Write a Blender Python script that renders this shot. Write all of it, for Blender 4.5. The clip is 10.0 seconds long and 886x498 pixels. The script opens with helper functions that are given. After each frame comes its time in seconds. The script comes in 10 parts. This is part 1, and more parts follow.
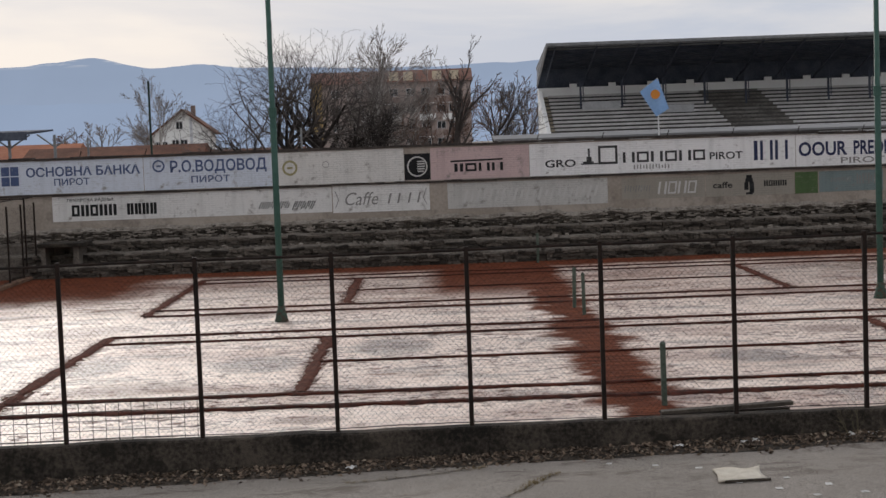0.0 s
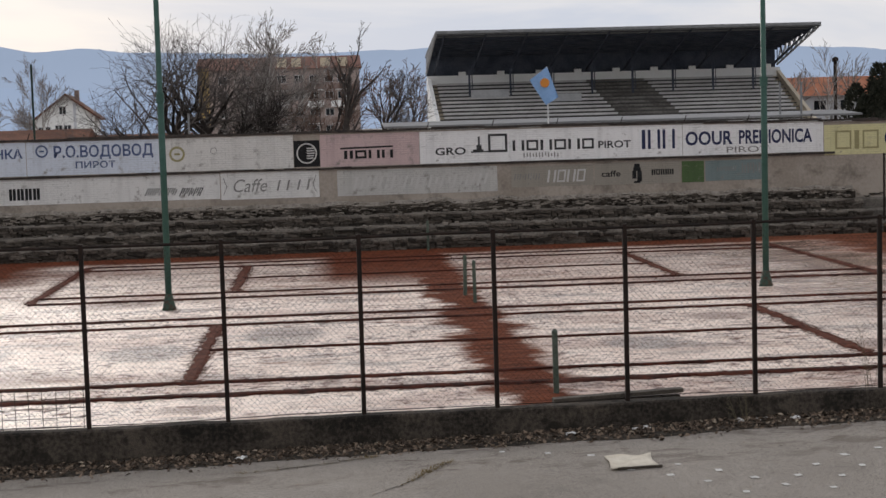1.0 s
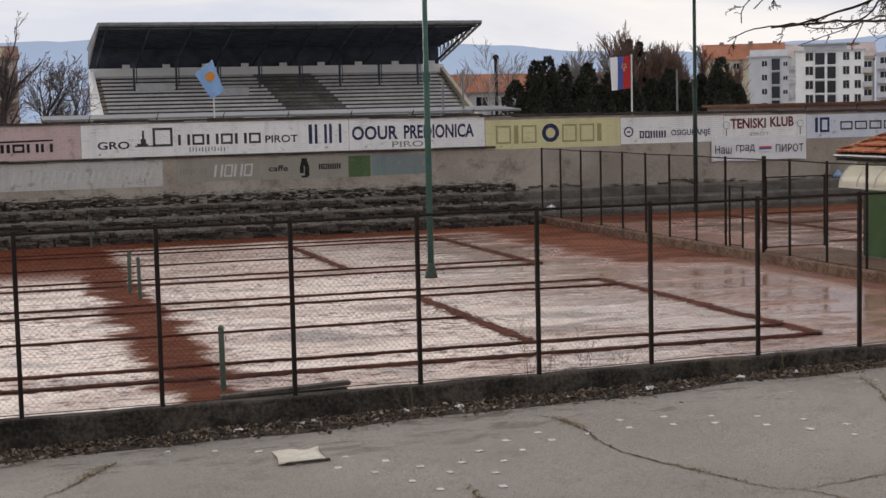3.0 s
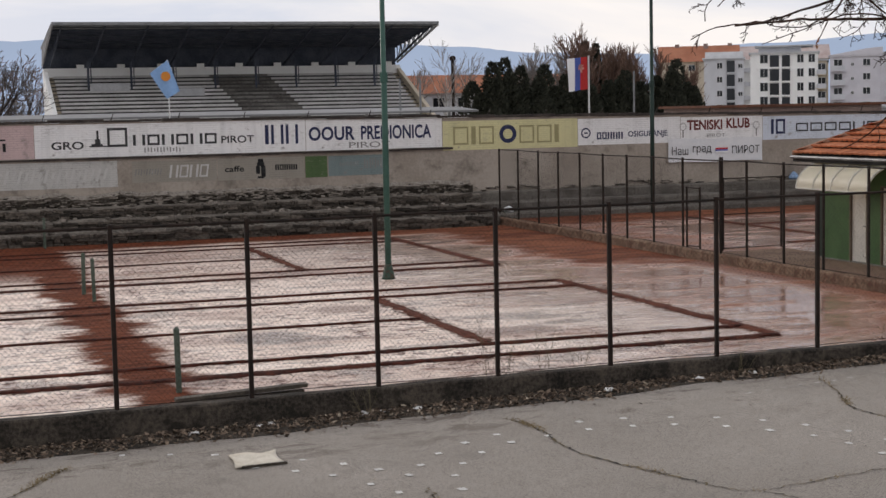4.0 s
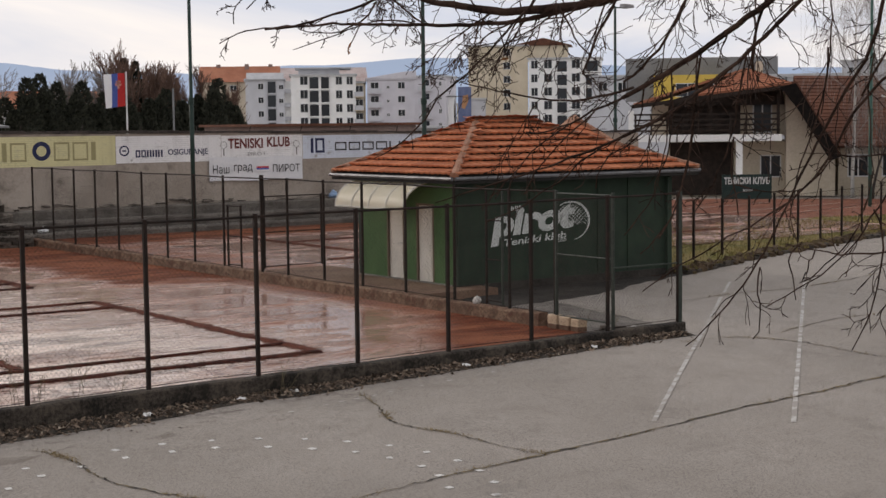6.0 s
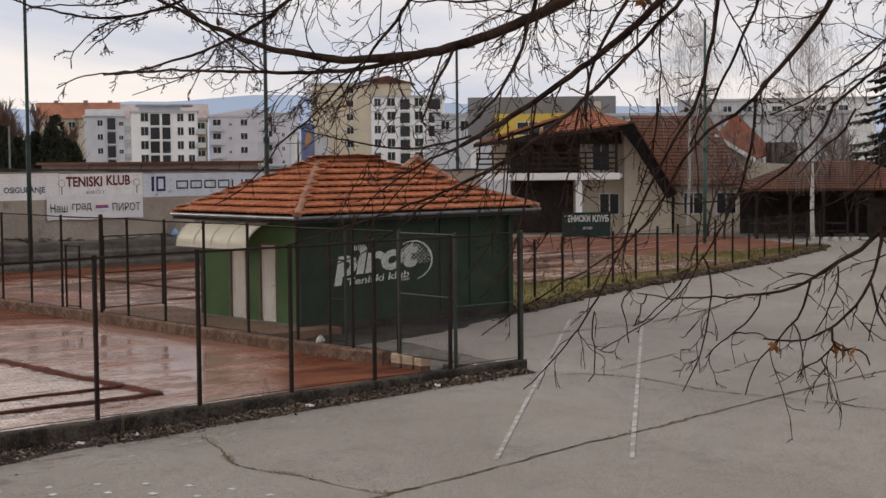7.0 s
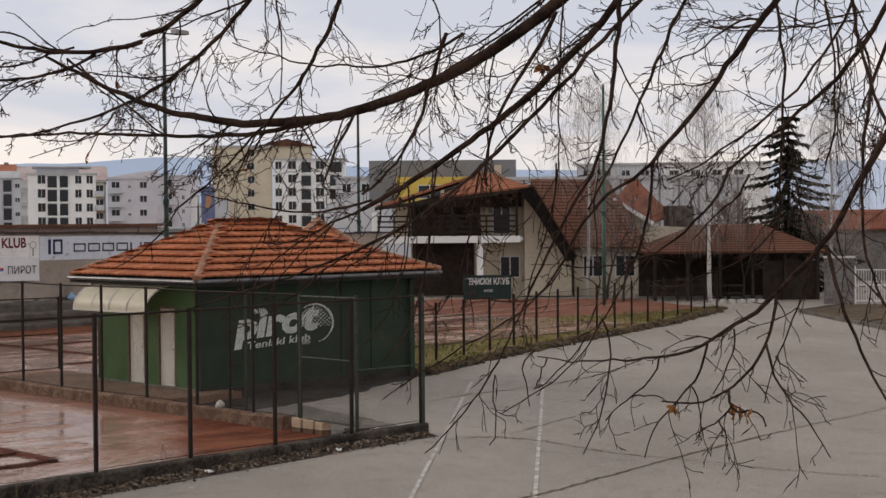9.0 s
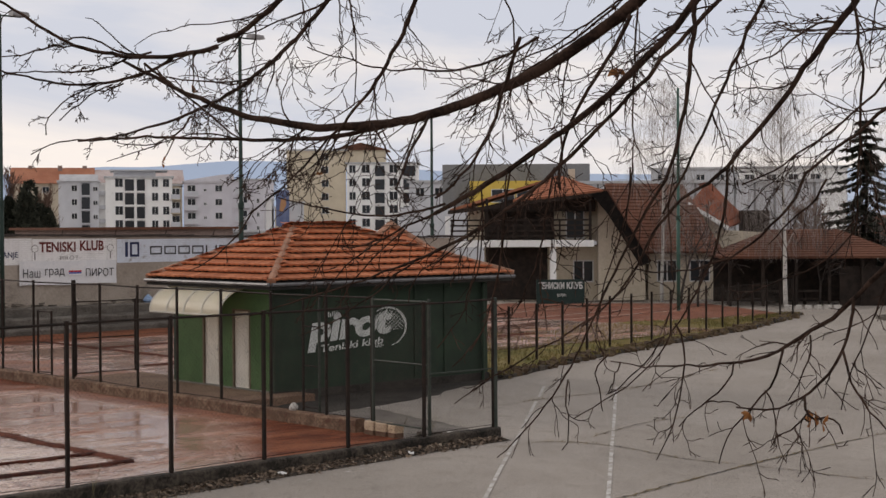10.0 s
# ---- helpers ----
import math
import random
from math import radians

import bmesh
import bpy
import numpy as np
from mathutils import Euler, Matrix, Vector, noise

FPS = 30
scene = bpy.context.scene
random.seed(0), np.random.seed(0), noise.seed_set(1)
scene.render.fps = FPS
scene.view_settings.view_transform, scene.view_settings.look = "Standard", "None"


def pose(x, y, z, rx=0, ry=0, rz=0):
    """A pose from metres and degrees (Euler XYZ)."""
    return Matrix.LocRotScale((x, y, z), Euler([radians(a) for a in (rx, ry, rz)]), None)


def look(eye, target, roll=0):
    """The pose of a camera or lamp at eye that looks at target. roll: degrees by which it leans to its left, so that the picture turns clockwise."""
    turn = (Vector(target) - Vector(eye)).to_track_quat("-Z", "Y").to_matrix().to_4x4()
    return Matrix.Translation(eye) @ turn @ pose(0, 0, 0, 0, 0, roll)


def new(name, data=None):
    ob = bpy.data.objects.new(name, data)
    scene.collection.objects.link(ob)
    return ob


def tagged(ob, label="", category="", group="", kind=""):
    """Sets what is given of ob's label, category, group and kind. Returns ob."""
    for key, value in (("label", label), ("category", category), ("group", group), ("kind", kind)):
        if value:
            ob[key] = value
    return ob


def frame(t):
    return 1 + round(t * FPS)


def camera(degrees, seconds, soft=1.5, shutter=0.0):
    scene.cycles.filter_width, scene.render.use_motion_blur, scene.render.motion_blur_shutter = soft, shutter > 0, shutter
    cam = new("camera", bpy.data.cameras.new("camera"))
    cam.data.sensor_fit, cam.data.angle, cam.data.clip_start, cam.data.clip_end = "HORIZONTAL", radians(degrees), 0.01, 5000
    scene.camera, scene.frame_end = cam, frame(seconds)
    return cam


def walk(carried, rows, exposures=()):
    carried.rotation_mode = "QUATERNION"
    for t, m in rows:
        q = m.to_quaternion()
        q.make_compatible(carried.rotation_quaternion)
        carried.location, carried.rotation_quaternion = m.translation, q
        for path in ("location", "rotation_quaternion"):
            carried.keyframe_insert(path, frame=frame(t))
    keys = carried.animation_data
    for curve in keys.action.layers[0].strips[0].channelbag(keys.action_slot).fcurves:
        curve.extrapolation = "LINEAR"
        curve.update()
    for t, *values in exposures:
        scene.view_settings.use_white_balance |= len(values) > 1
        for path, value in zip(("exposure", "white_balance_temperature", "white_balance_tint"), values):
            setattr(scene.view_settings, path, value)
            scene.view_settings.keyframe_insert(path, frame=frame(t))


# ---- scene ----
cam = camera(32.30, 10.0)

# seconds, eye x y z, yaw (left), pitch (up), roll, in degrees
PATH = [
    (0, -3.848, -26.686, 4.596, -0.376, -4.076, -2.094),
    (0.3, -3.867, -26.642, 4.579, -1.359, -4.257, -2.052),
    (0.5, -3.880, -26.613, 4.567, -1.888, -4.364, -1.947),
    (0.7, -3.894, -26.568, 4.573, -2.381, -4.423, -1.915),
    (1, -3.914, -26.500, 4.581, -4.564, -4.670, -1.678),
    (1.2, -3.901, -26.463, 4.580, -7.214, -4.925, -1.383),
    (1.5, -3.882, -26.408, 4.578, -10.199, -5.173, -0.976),
    (1.7, -3.880, -26.453, 4.576, -11.874, -5.208, -0.914),
    (2, -3.878, -26.520, 4.574, -14.276, -5.191, -0.944),
    (2.5, -3.829, -26.484, 4.571, -16.305, -5.227, -1.072),
    (2.7, -3.824, -26.447, 4.566, -16.572, -5.211, -1.229),
    (3.8, -3.795, -26.243, 4.542, -17.989, -5.155, -1.271),
    (4, -3.790, -26.206, 4.537, -18.534, -5.174, -1.230),
    (4.2, -3.751, -26.174, 4.526, -19.738, -5.177, -1.194),
    (4.5, -3.693, -26.126, 4.509, -21.649, -5.175, -1.132),
    (5, -3.593, -25.965, 4.456, -25.629, -5.137, -0.916),
    (5.3, -3.514, -25.865, 4.447, -28.371, -5.104, -0.774),
    (5.5, -3.462, -25.798, 4.441, -30.552, -5.050, -0.722),
    (5.7, -3.436, -25.741, 4.441, -32.384, -4.956, -0.794),
    (6, -3.398, -25.655, 4.441, -35.532, -4.699, -0.669),
    (6.2, -3.407, -25.672, 4.450, -37.418, -4.577, -0.736),
    (7.3, -3.440, -25.750, 4.510, -42.529, -2.982, -0.466),
    (7.5, -3.440, -25.750, 4.510, -43.376, -2.778, -0.510),
    (8, -3.440, -25.750, 4.510, -44.244, -2.257, -0.648),
    (8.5, -3.440, -25.750, 4.510, -44.740, -1.436, -0.647),
    (9, -3.440, -25.750, 4.510, -45.109, -1.056, -0.485),
    (9.5, -3.440, -25.750, 4.510, -45.354, -0.809, -0.284),
    (9.7, -3.440, -25.750, 4.510, -45.228, -0.818, -0.203),
    (9.9, -3.440, -25.750, 4.510, -44.118, -0.871, -0.389),
    (10, -3.440, -25.750, 4.510, -42.374, -0.891, -0.317),
]


def eye_pose(x, y, z, yaw, pitch, roll):
    return pose(x, y, z, 0, 0, yaw) @ pose(0, 0, 0, 90 + pitch) @ pose(0, 0, 0, 0, 0, roll)


# the film brightens and warms as the view leaves the bright sky over the courts
walk(cam, [(t, eye_pose(*p)) for t, *p in PATH], [
    (0, -0.20, 6600, 12), (1, -0.05, 6650, 12), (1.5, 0.08, 6700, 13), (2.5, 0.10, 6700, 13), (5.5, 0.12, 6800, 14), (7.5, 0.05, 7000, 15), (10, 0.04, 7050, 15)])

# ---- world and light: a bright overcast winter afternoon, sun low behind thin cloud ----
SUN_AZ, SUN_EL = 18.0, 20.0          # degrees left of +y, above the horizon
world = bpy.data.worlds.new("world")
scene.world = world
world.use_nodes = True
wn = world.node_tree
wn.nodes.clear()


def wnode(kind, **sets):
    n = wn.nodes.new(kind)
    for k, v in sets.items():
        n.inputs[k].default_value = v
    return n


sky = wn.nodes.new("ShaderNodeTexSky")
sky.sky_type = "NISHITA"
sky.sun_disc = False
sky.sun_elevation = radians(SUN_EL)
sky.sun_rotation = radians(-SUN_AZ)
sky.air_density, sky.dust_density = 1.0, 2.0
sky_gain = wnode("ShaderNodeVectorMath")
sky_gain.operation = "SCALE"
sky_gain.inputs["Scale"].default_value = 0.10
wn.links.new(sky.outputs[0], sky_gain.inputs[0])
geo_co = wn.nodes.new("ShaderNodeTexCoord")
stretch = wn.nodes.new("ShaderNodeMapping")
stretch.inputs["Scale"].default_value = (1.0, 1.0, 4.5)
wn.links.new(geo_co.outputs["Generated"], stretch.inputs["Vector"])
cloud = wnode("ShaderNodeTexNoise", Scale=2.6, Detail=6.0, Roughness=0.55, Distortion=0.4)
wn.links.new(stretch.outputs[0], cloud.inputs["Vector"])
cloud_ramp = wn.nodes.new("ShaderNodeValToRGB")
cloud_ramp.color_ramp.elements[0].position, cloud_ramp.color_ramp.elements[0].color = 0.37, (0.63, 0.705, 0.835, 1)
cloud_ramp.color_ramp.elements[1].position, cloud_ramp.color_ramp.elements[1].color = 0.60, (0.98, 0.965, 0.950, 1)
wn.links.new(cloud.outputs["Fac"], cloud_ramp.inputs["Fac"])
blend = wn.nodes.new("ShaderNodeMixRGB")
blend.inputs["Fac"].default_value = 0.95
wn.links.new(sky_gain.outputs[0], blend.inputs["Color1"])
wn.links.new(cloud_ramp.outputs["Color"], blend.inputs["Color2"])
back = wnode("ShaderNodeBackground", Strength=0.93)
wn.links.new(blend.outputs[0], back.inputs["Color"])
wout = wn.nodes.new("ShaderNodeOutputWorld")
wn.links.new(back.outputs[0], wout.inputs["Surface"])

sun = new("sun", bpy.data.lights.new("sun", "SUN"))
sun.data.energy, sun.data.angle, sun.data.color = 0.98, radians(12), (1.0, 0.95, 0.88)
sun_way = Vector((-math.sin(radians(SUN_AZ)) * math.cos(radians(SUN_EL)), math.cos(radians(SUN_AZ)) * math.cos(radians(SUN_EL)), math.sin(radians(SUN_EL))))
sun.matrix_world = look(sun_way * 50, (0, 0, 0))

# ---- materials ----


class Nodes:
    """A small hand for building a node material."""

    def __init__(self, name):
        self.m = bpy.data.materials.new(name)
        self.m.use_nodes = True
        self.t = self.m.node_tree
        self.bsdf = self.t.nodes["Principled BSDF"]
        self.co = self.t.nodes.new("ShaderNodeTexCoord").outputs["Object"]

    def link(self, a, b):
        self.t.links.new(a, b)

    def put(self, socket, v):
        if isinstance(v, (int, float)):
            socket.default_value = v
        elif isinstance(v, tuple):
            socket.default_value = (*v, 1) if len(socket.default_value) == 4 and len(v) == 3 else v
        else:
            self.link(v, socket)

    def math(self, op, a, b=0.0, clamp=False):
        n = self.t.nodes.new("ShaderNodeMath")
        n.operation, n.use_clamp = op, clamp
        self.put(n.inputs[0], a)
        self.put(n.inputs[1], b)
        return n.outputs[0]

    def scaled(self, v, s):
        n = self.t.nodes.new("ShaderNodeMapping")
        self.put(n.inputs["Vector"], v)
        n.inputs["Scale"].default_value = s
        return n.outputs[0]

    def noise(self, scale, detail=4.0, rough=0.55, vec=None, distort=0.0):
        n = self.t.nodes.new("ShaderNodeTexNoise")
        self.put(n.inputs["Vector"], vec or self.co)
        for k, v in (("Scale", scale), ("Detail", detail), ("Roughness", rough), ("Distortion", distort)):
            n.inputs[k].default_value = v
        return n.outputs["Fac"]

    def step(self, v, lo, hi, a=0.0, b=1.0):
        n = self.t.nodes.new("ShaderNodeMapRange")
        n.interpolation_type = "SMOOTHSTEP"
        self.put(n.inputs["Value"], v)
        for k, x in zip(("From Min", "From Max", "To Min", "To Max"), (lo, hi, a, b)):
            n.inputs[k].default_value = x
        return n.outputs["Result"]

    def mix(self, f, a, b):
        n = self.t.nodes.new("ShaderNodeMixRGB")
        self.put(n.inputs["Fac"], f)
        self.put(n.inputs["Color1"], a)
        self.put(n.inputs["Color2"], b)
        return n.outputs[0]

    def xyz(self):
        n = self.t.nodes.new("ShaderNodeSeparateXYZ")
        self.link(self.co, n.inputs[0])
        return n.outputs

    def rand(self):
        return self.t.nodes.new("ShaderNodeObjectInfo").outputs["Random"]

    def island(self):
        return self.t.nodes.new("ShaderNodeNewGeometry").outputs["Random Per Island"]

    def bump(self, h, strength=0.3, dist=0.02):
        n = self.t.nodes.new("ShaderNodeBump")
        n.inputs["Strength"].default_value, n.inputs["Distance"].default_value = strength, dist
        self.put(n.inputs["Height"], h)
        self.link(n.outputs[0], self.bsdf.inputs["Normal"])

    def done(self, color, rough=0.8, metal=0.0, spec=0.5):
        self.put(self.bsdf.inputs["Base Color"], color)
        self.put(self.bsdf.inputs["Roughness"], rough)
        self.put(self.bsdf.inputs["Metallic"], metal)
        self.put(self.bsdf.inputs["Specular IOR Level"], spec)
        return self.m


def surface(name, a, b, rough=0.8, big=0.6, fine=14.0, bump=0.25, dist=0.01, dirt=None, dirt_lo=0.55, dirt_hi=0.75, metal=0.0, spec=0.2, vary=0.0):
    """Two tones mixed at two scales, fine relief, and patches of dirt."""
    n = Nodes(name)
    f = n.math("ADD", n.math("MULTIPLY", n.noise(big, 5), 0.6), n.math("MULTIPLY", n.noise(fine, 4), 0.4))
    c = n.mix(n.step(f, 0.36, 0.64), a, b)
    if dirt:
        c = n.mix(n.math("MULTIPLY", n.step(n.noise(big * 1.7 + 0.31, 8, 0.65), dirt_lo, dirt_hi), 0.85), c, dirt)
    if vary:
        v = n.t.nodes.new("ShaderNodeHueSaturation")
        n.put(v.inputs["Color"], c)
        n.put(v.inputs["Value"], n.math("ADD", n.math("MULTIPLY", n.rand(), 2 * vary), 1 - vary))
        c = v.outputs[0]
    n.bump(n.noise(fine * 2.5, 6, 0.6), bump, dist)
    return n.done(c, rough, metal, spec)


def asphalt_material():
    """Grey asphalt: fine aggregate, broad stains, damp smudges and silt washed from the kerb."""
    n = Nodes("asphalt")
    big = n.noise(0.16, 6, 0.6)
    mid = n.noise(1.3, 6, 0.65)
    fine = n.noise(95, 3, 0.75)
    c = n.mix(n.step(big, 0.35, 0.65), (0.285, 0.250, 0.215), (0.375, 0.333, 0.292))
    c = n.mix(n.math("MULTIPLY", n.step(mid, 0.50, 0.74), 0.4), c, (0.150, 0.133, 0.118))
    grain = n.noise(34, 6, 0.95)
    c = n.mix(n.step(grain, 0.47, 0.56, 0, 0.72), c, (0.110, 0.098, 0.086))
    c = n.mix(n.step(n.noise(0.55, 8, 0.7, None, 0.6), 0.58, 0.74, 0, 0.14), c, (0.19, 0.165, 0.14))
    c = n.mix(n.step(n.noise(0.28, 5, 0.6, n.scaled(n.co, (1, 1.6, 1)), 0.8), 0.60, 0.74, 0, 0.16), c, (0.36, 0.335, 0.305))
    c = n.mix(n.math("MULTIPLY", n.step(fine, 0.46, 0.68), 0.6), c, (0.43, 0.405, 0.362))
    pit = n.noise(40, 4, 0.8)
    c = n.mix(n.step(pit, 0.54, 0.62, 0, 0.8), c, (0.075, 0.066, 0.058))
    x, y, _ = n.xyz()
    off = n.math("SUBTRACT", y, n.math("MULTIPLY", x, 0.043))
    wash = n.math("MULTIPLY", n.math("MULTIPLY", n.step(off, -6.8, -4.2), n.step(off, -2.4, -3.6)), n.step(x, 14.0, 8.0))
    silt = n.noise(1.6, 8, 0.75, n.scaled(n.co, (0.7, 1.4, 1)), 0.5)
    c = n.mix(n.math("MULTIPLY", n.math("MULTIPLY", wash, n.step(silt, 0.52, 0.62)), 0.6), c, (0.085, 0.062, 0.047))
    n.bump(n.math("ADD", n.math("ADD", fine, grain), mid), 0.6, 0.010)
    return n.done(c, n.step(mid, 0.3, 0.7, 0.78, 0.95), 0, 0.2)


def clay_material(second=False):
    """Red clay under a thin, half-frozen wet film, its sky sheen partly painted as pale colour, bare and darker where
    the snow was swept or melted.
    """
    n = Nodes("wet_clay_second" if second else "wet_clay")
    x, y, _ = n.xyz()
    wob = n.noise(0.55, 5, 0.6)
    streak = n.noise(1.0, 6, 0.62, n.scaled(n.co, (0.27, 0.75, 1)))
    fine = n.noise(2.6, 7, 0.68, n.scaled(n.co, (0.5, 1.6, 1)))
    grit = n.noise(42, 4, 0.7)
    w = n.math("MULTIPLY", n.math("SUBTRACT", wob, 0.5), 4.5)
    spike = n.noise(1.0, 5, 0.6, n.scaled(n.co, (0.8, 1.6, 1)))
    shift = n.math("ADD", n.math("MULTIPLY", n.math("SUBTRACT", spike, 0.5), 1.4), n.math("MULTIPLY", n.math("SUBTRACT", streak, 0.5), 1.6))

    def band(v, centre, half, soft=0.7):
        d = n.math("ABSOLUTE", n.math("SUBTRACT", v, centre))
        return n.step(n.math("ADD", d, n.math("MULTIPLY", w, 0.35)), half + soft, half - soft * 0.4)

    net = n.math("MULTIPLY", band(n.math("ADD", x, shift), -0.35, 0.66, 0.45), n.step(y, 31, 29))
    back_zone = n.step(n.math("ADD", y, n.math("MULTIPLY", w, 0.35)), 26.7, 28.0)
    sweep = n.math("MULTIPLY", band(x, -1.8, 2.0, 1.0), n.step(y, 14.5, 21))
    side = n.math("MULTIPLY", n.step(n.math("ADD", x, w), 12.4, 14.8), n.step(n.math("ADD", y, n.math("MULTIPLY", w, 1.5)), 10.5, 15.5))
    corner = n.step(n.math("ADD", n.math("SUBTRACT", x, n.math("MULTIPLY", y, 0.75)), n.math("MULTIPLY", w, 0.6)), 12.9, 15.4)
    left = n.math("MULTIPLY", n.step(n.math("ADD", x, w), -11.0, -14.5), n.step(n.math("ADD", y, w), 17.5, 22))
    edge = n.math("MULTIPLY", n.step(n.math("ADD", x, n.math("MULTIPLY", w, 0.2)), 15.9, 17.0), 0.8)
    if second:                                # the court behind the hut: bare far end, wet middle
        bare = n.math("MAXIMUM", n.step(n.math("ADD", y, w), 24.2, 27.0), n.step(n.math("ADD", x, w), 21.4, 19.6, 0, 0.75))
    else:
        bare = net
        for z in (back_zone, sweep, side, corner, left, edge):
            bare = n.math("MAXIMUM", bare, z)
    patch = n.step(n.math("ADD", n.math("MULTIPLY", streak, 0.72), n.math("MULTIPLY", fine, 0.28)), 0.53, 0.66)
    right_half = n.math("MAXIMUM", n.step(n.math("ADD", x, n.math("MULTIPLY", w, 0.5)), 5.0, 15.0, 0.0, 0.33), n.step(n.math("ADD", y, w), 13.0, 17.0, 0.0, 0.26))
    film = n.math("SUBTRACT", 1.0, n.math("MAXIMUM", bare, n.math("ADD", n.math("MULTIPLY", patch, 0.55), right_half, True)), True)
    wet = n.math("MULTIPLY", n.step(n.math("ADD", x, w), 5.0, 13.0), n.step(streak, 0.68, 0.50))
    wet = n.math("MULTIPLY", wet, n.math("SUBTRACT", 1.0, n.math("MULTIPLY", bare, 0.9)))
    speck = n.math("MULTIPLY", n.step(n.noise(9, 5, 0.7, n.scaled(n.co, (0.4, 1.2, 1))), 0.55, 0.66), n.step(wob, 0.40, 0.60))
    dash = n.noise(4.6, 6, 0.66, n.scaled(n.co, (0.7, 1.0, 1)))
    ripple = n.noise(16, 3, 0.6, n.scaled(n.co, (0.55, 1.0, 1)))
    # near-white film colour: part of the sky's reflection is painted in here
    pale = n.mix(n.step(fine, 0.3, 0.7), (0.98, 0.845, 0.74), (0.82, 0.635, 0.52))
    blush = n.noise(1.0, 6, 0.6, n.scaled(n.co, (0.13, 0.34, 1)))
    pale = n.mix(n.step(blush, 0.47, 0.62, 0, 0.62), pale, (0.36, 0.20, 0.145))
    pale = n.mix(n.math("MULTIPLY", speck, 0.8), pale, (0.17, 0.125, 0.11))
    gravel = n.math("MULTIPLY", n.step(n.noise(0.8, 3, 0.5, n.scaled(n.co, (0.5, 1.1, 1))), 0.545, 0.62), n.step(n.noise(26, 4, 0.75, n.scaled(n.co, (0.6, 1.3, 1))), 0.42, 0.56))
    pale = n.mix(n.math("MULTIPLY", gravel, 0.85), pale, (0.085, 0.072, 0.068))

    def blob(cx, cy, a, b):
        """A ragged round stain."""
        u, v = n.math("DIVIDE", n.math("SUBTRACT", x, cx), a), n.math("DIVIDE", n.math("SUBTRACT", y, cy), b)
        d = n.math("ADD", n.math("MULTIPLY", u, u), n.math("MULTIPLY", v, v))
        return n.step(n.math("ADD", d, n.math("MULTIPLY", n.math("SUBTRACT", fine, 0.5), 3.2)), 1.5, 0.35)

    if not second:
        stones = n.step(n.noise(15, 4, 0.8, n.scaled(n.co, (0.7, 1.0, 1))), 0.42, 0.56, 0.25, 1.0)
        for spot in ((-11.2, 5.8, 0.75, 1.6), (-7.6, 5.5, 1.0, 1.2), (-4.8, 7.6, 0.9, 1.6), (2.6, 4.2, 0.9, 1.0)):
            pale = n.mix(n.math("MULTIPLY", blob(*spot), stones), pale, (0.105, 0.088, 0.084))
        for spot in ((-9.9, 2.7, 1.3, 0.9), (-6.1, -1.3, 0.7, 0.4), (-13.0, 12.5, 1.6, 1.2), (-9.5, 14.4, 1.2, 0.8), (7.4, 2.9, 1.1, 0.6), (5.2, 7.9, 0.8, 0.7)):
            pale = n.mix(n.math("MULTIPLY", blob(*spot), 0.75), pale, (0.215, 0.115, 0.082))
    rough_zone = n.noise(0.5, 4, 0.55, n.scaled(n.co, (0.55, 1.2, 1)), 0.5)
    pale = n.mix(n.math("MULTIPLY", n.step(ripple, 0.52, 0.64, 0, 0.7), n.step(rough_zone, 0.36, 0.58, 0.3, 1.0)), pale, (0.26, 0.155, 0.125))
    pale = n.mix(n.math("MULTIPLY", n.math("MULTIPLY", n.step(dash, 0.50, 0.58, 0, 0.92), n.math("SUBTRACT", 1.0, n.math("MULTIPLY", wet, 0.75))), n.step(rough_zone, 0.40, 0.60, 0.22, 1.0)), pale, (0.125, 0.068, 0.054))
    pale = n.mix(n.step(n.math("ADD", x, n.math("MULTIPLY", w, 0.5)), 9.5, 14.5, 0.0, 0.70), pale, (0.37, 0.17, 0.11))
    red = n.mix(n.step(fine, 0.35, 0.65), (0.070, 0.021, 0.011), (0.165, 0.050, 0.025))
    red = n.mix(n.math("MULTIPLY", n.step(grit, 0.5, 0.75), 0.4), red, (0.20, 0.072, 0.042))
    red = n.mix(n.math("MULTIPLY", n.step(streak, 0.42, 0.62), n.step(x, 9, 14)), red, (0.225, 0.086, 0.046))
    mark = n.math("MULTIPLY", n.step(dash, 0.54, 0.64), n.step(n.noise(0.42, 4, 0.6, n.scaled(n.co, (0.7, 1.4, 1))), 0.38, 0.60, 0.25, 1.0))
    film = n.math("MULTIPLY", film, n.math("SUBTRACT", 1.0, n.math("MULTIPLY", mark, n.math("SUBTRACT", 0.72, n.math("MULTIPLY", wet, 0.5)))))
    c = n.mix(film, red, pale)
    rough = n.math("ADD", n.math("MULTIPLY", film, -0.36), n.math("ADD", 0.66, n.math("MULTIPLY", grit, 0.16)))
    rough = n.math("MAXIMUM", n.math("SUBTRACT", rough, n.math("MULTIPLY", wet, 0.52)), 0.07)
    spec = n.math("ADD", n.math("ADD", n.math("MULTIPLY", film, 0.5), 0.02), n.math("MULTIPLY", wet, 0.35))
    relief = n.math("ADD", n.math("MULTIPLY", fine, 1.0), n.math("ADD", n.math("MULTIPLY", grit, 0.3), n.math("ADD", n.math("MULTIPLY", ripple, 0.5), n.math("MULTIPLY", dash, 1.2))))
    n.bump(n.math("MULTIPLY", relief, n.math("SUBTRACT", 1.0, n.math("MULTIPLY", wet, 0.93))), 0.75, 0.045)
    return n.done(c, rough, 0, spec)


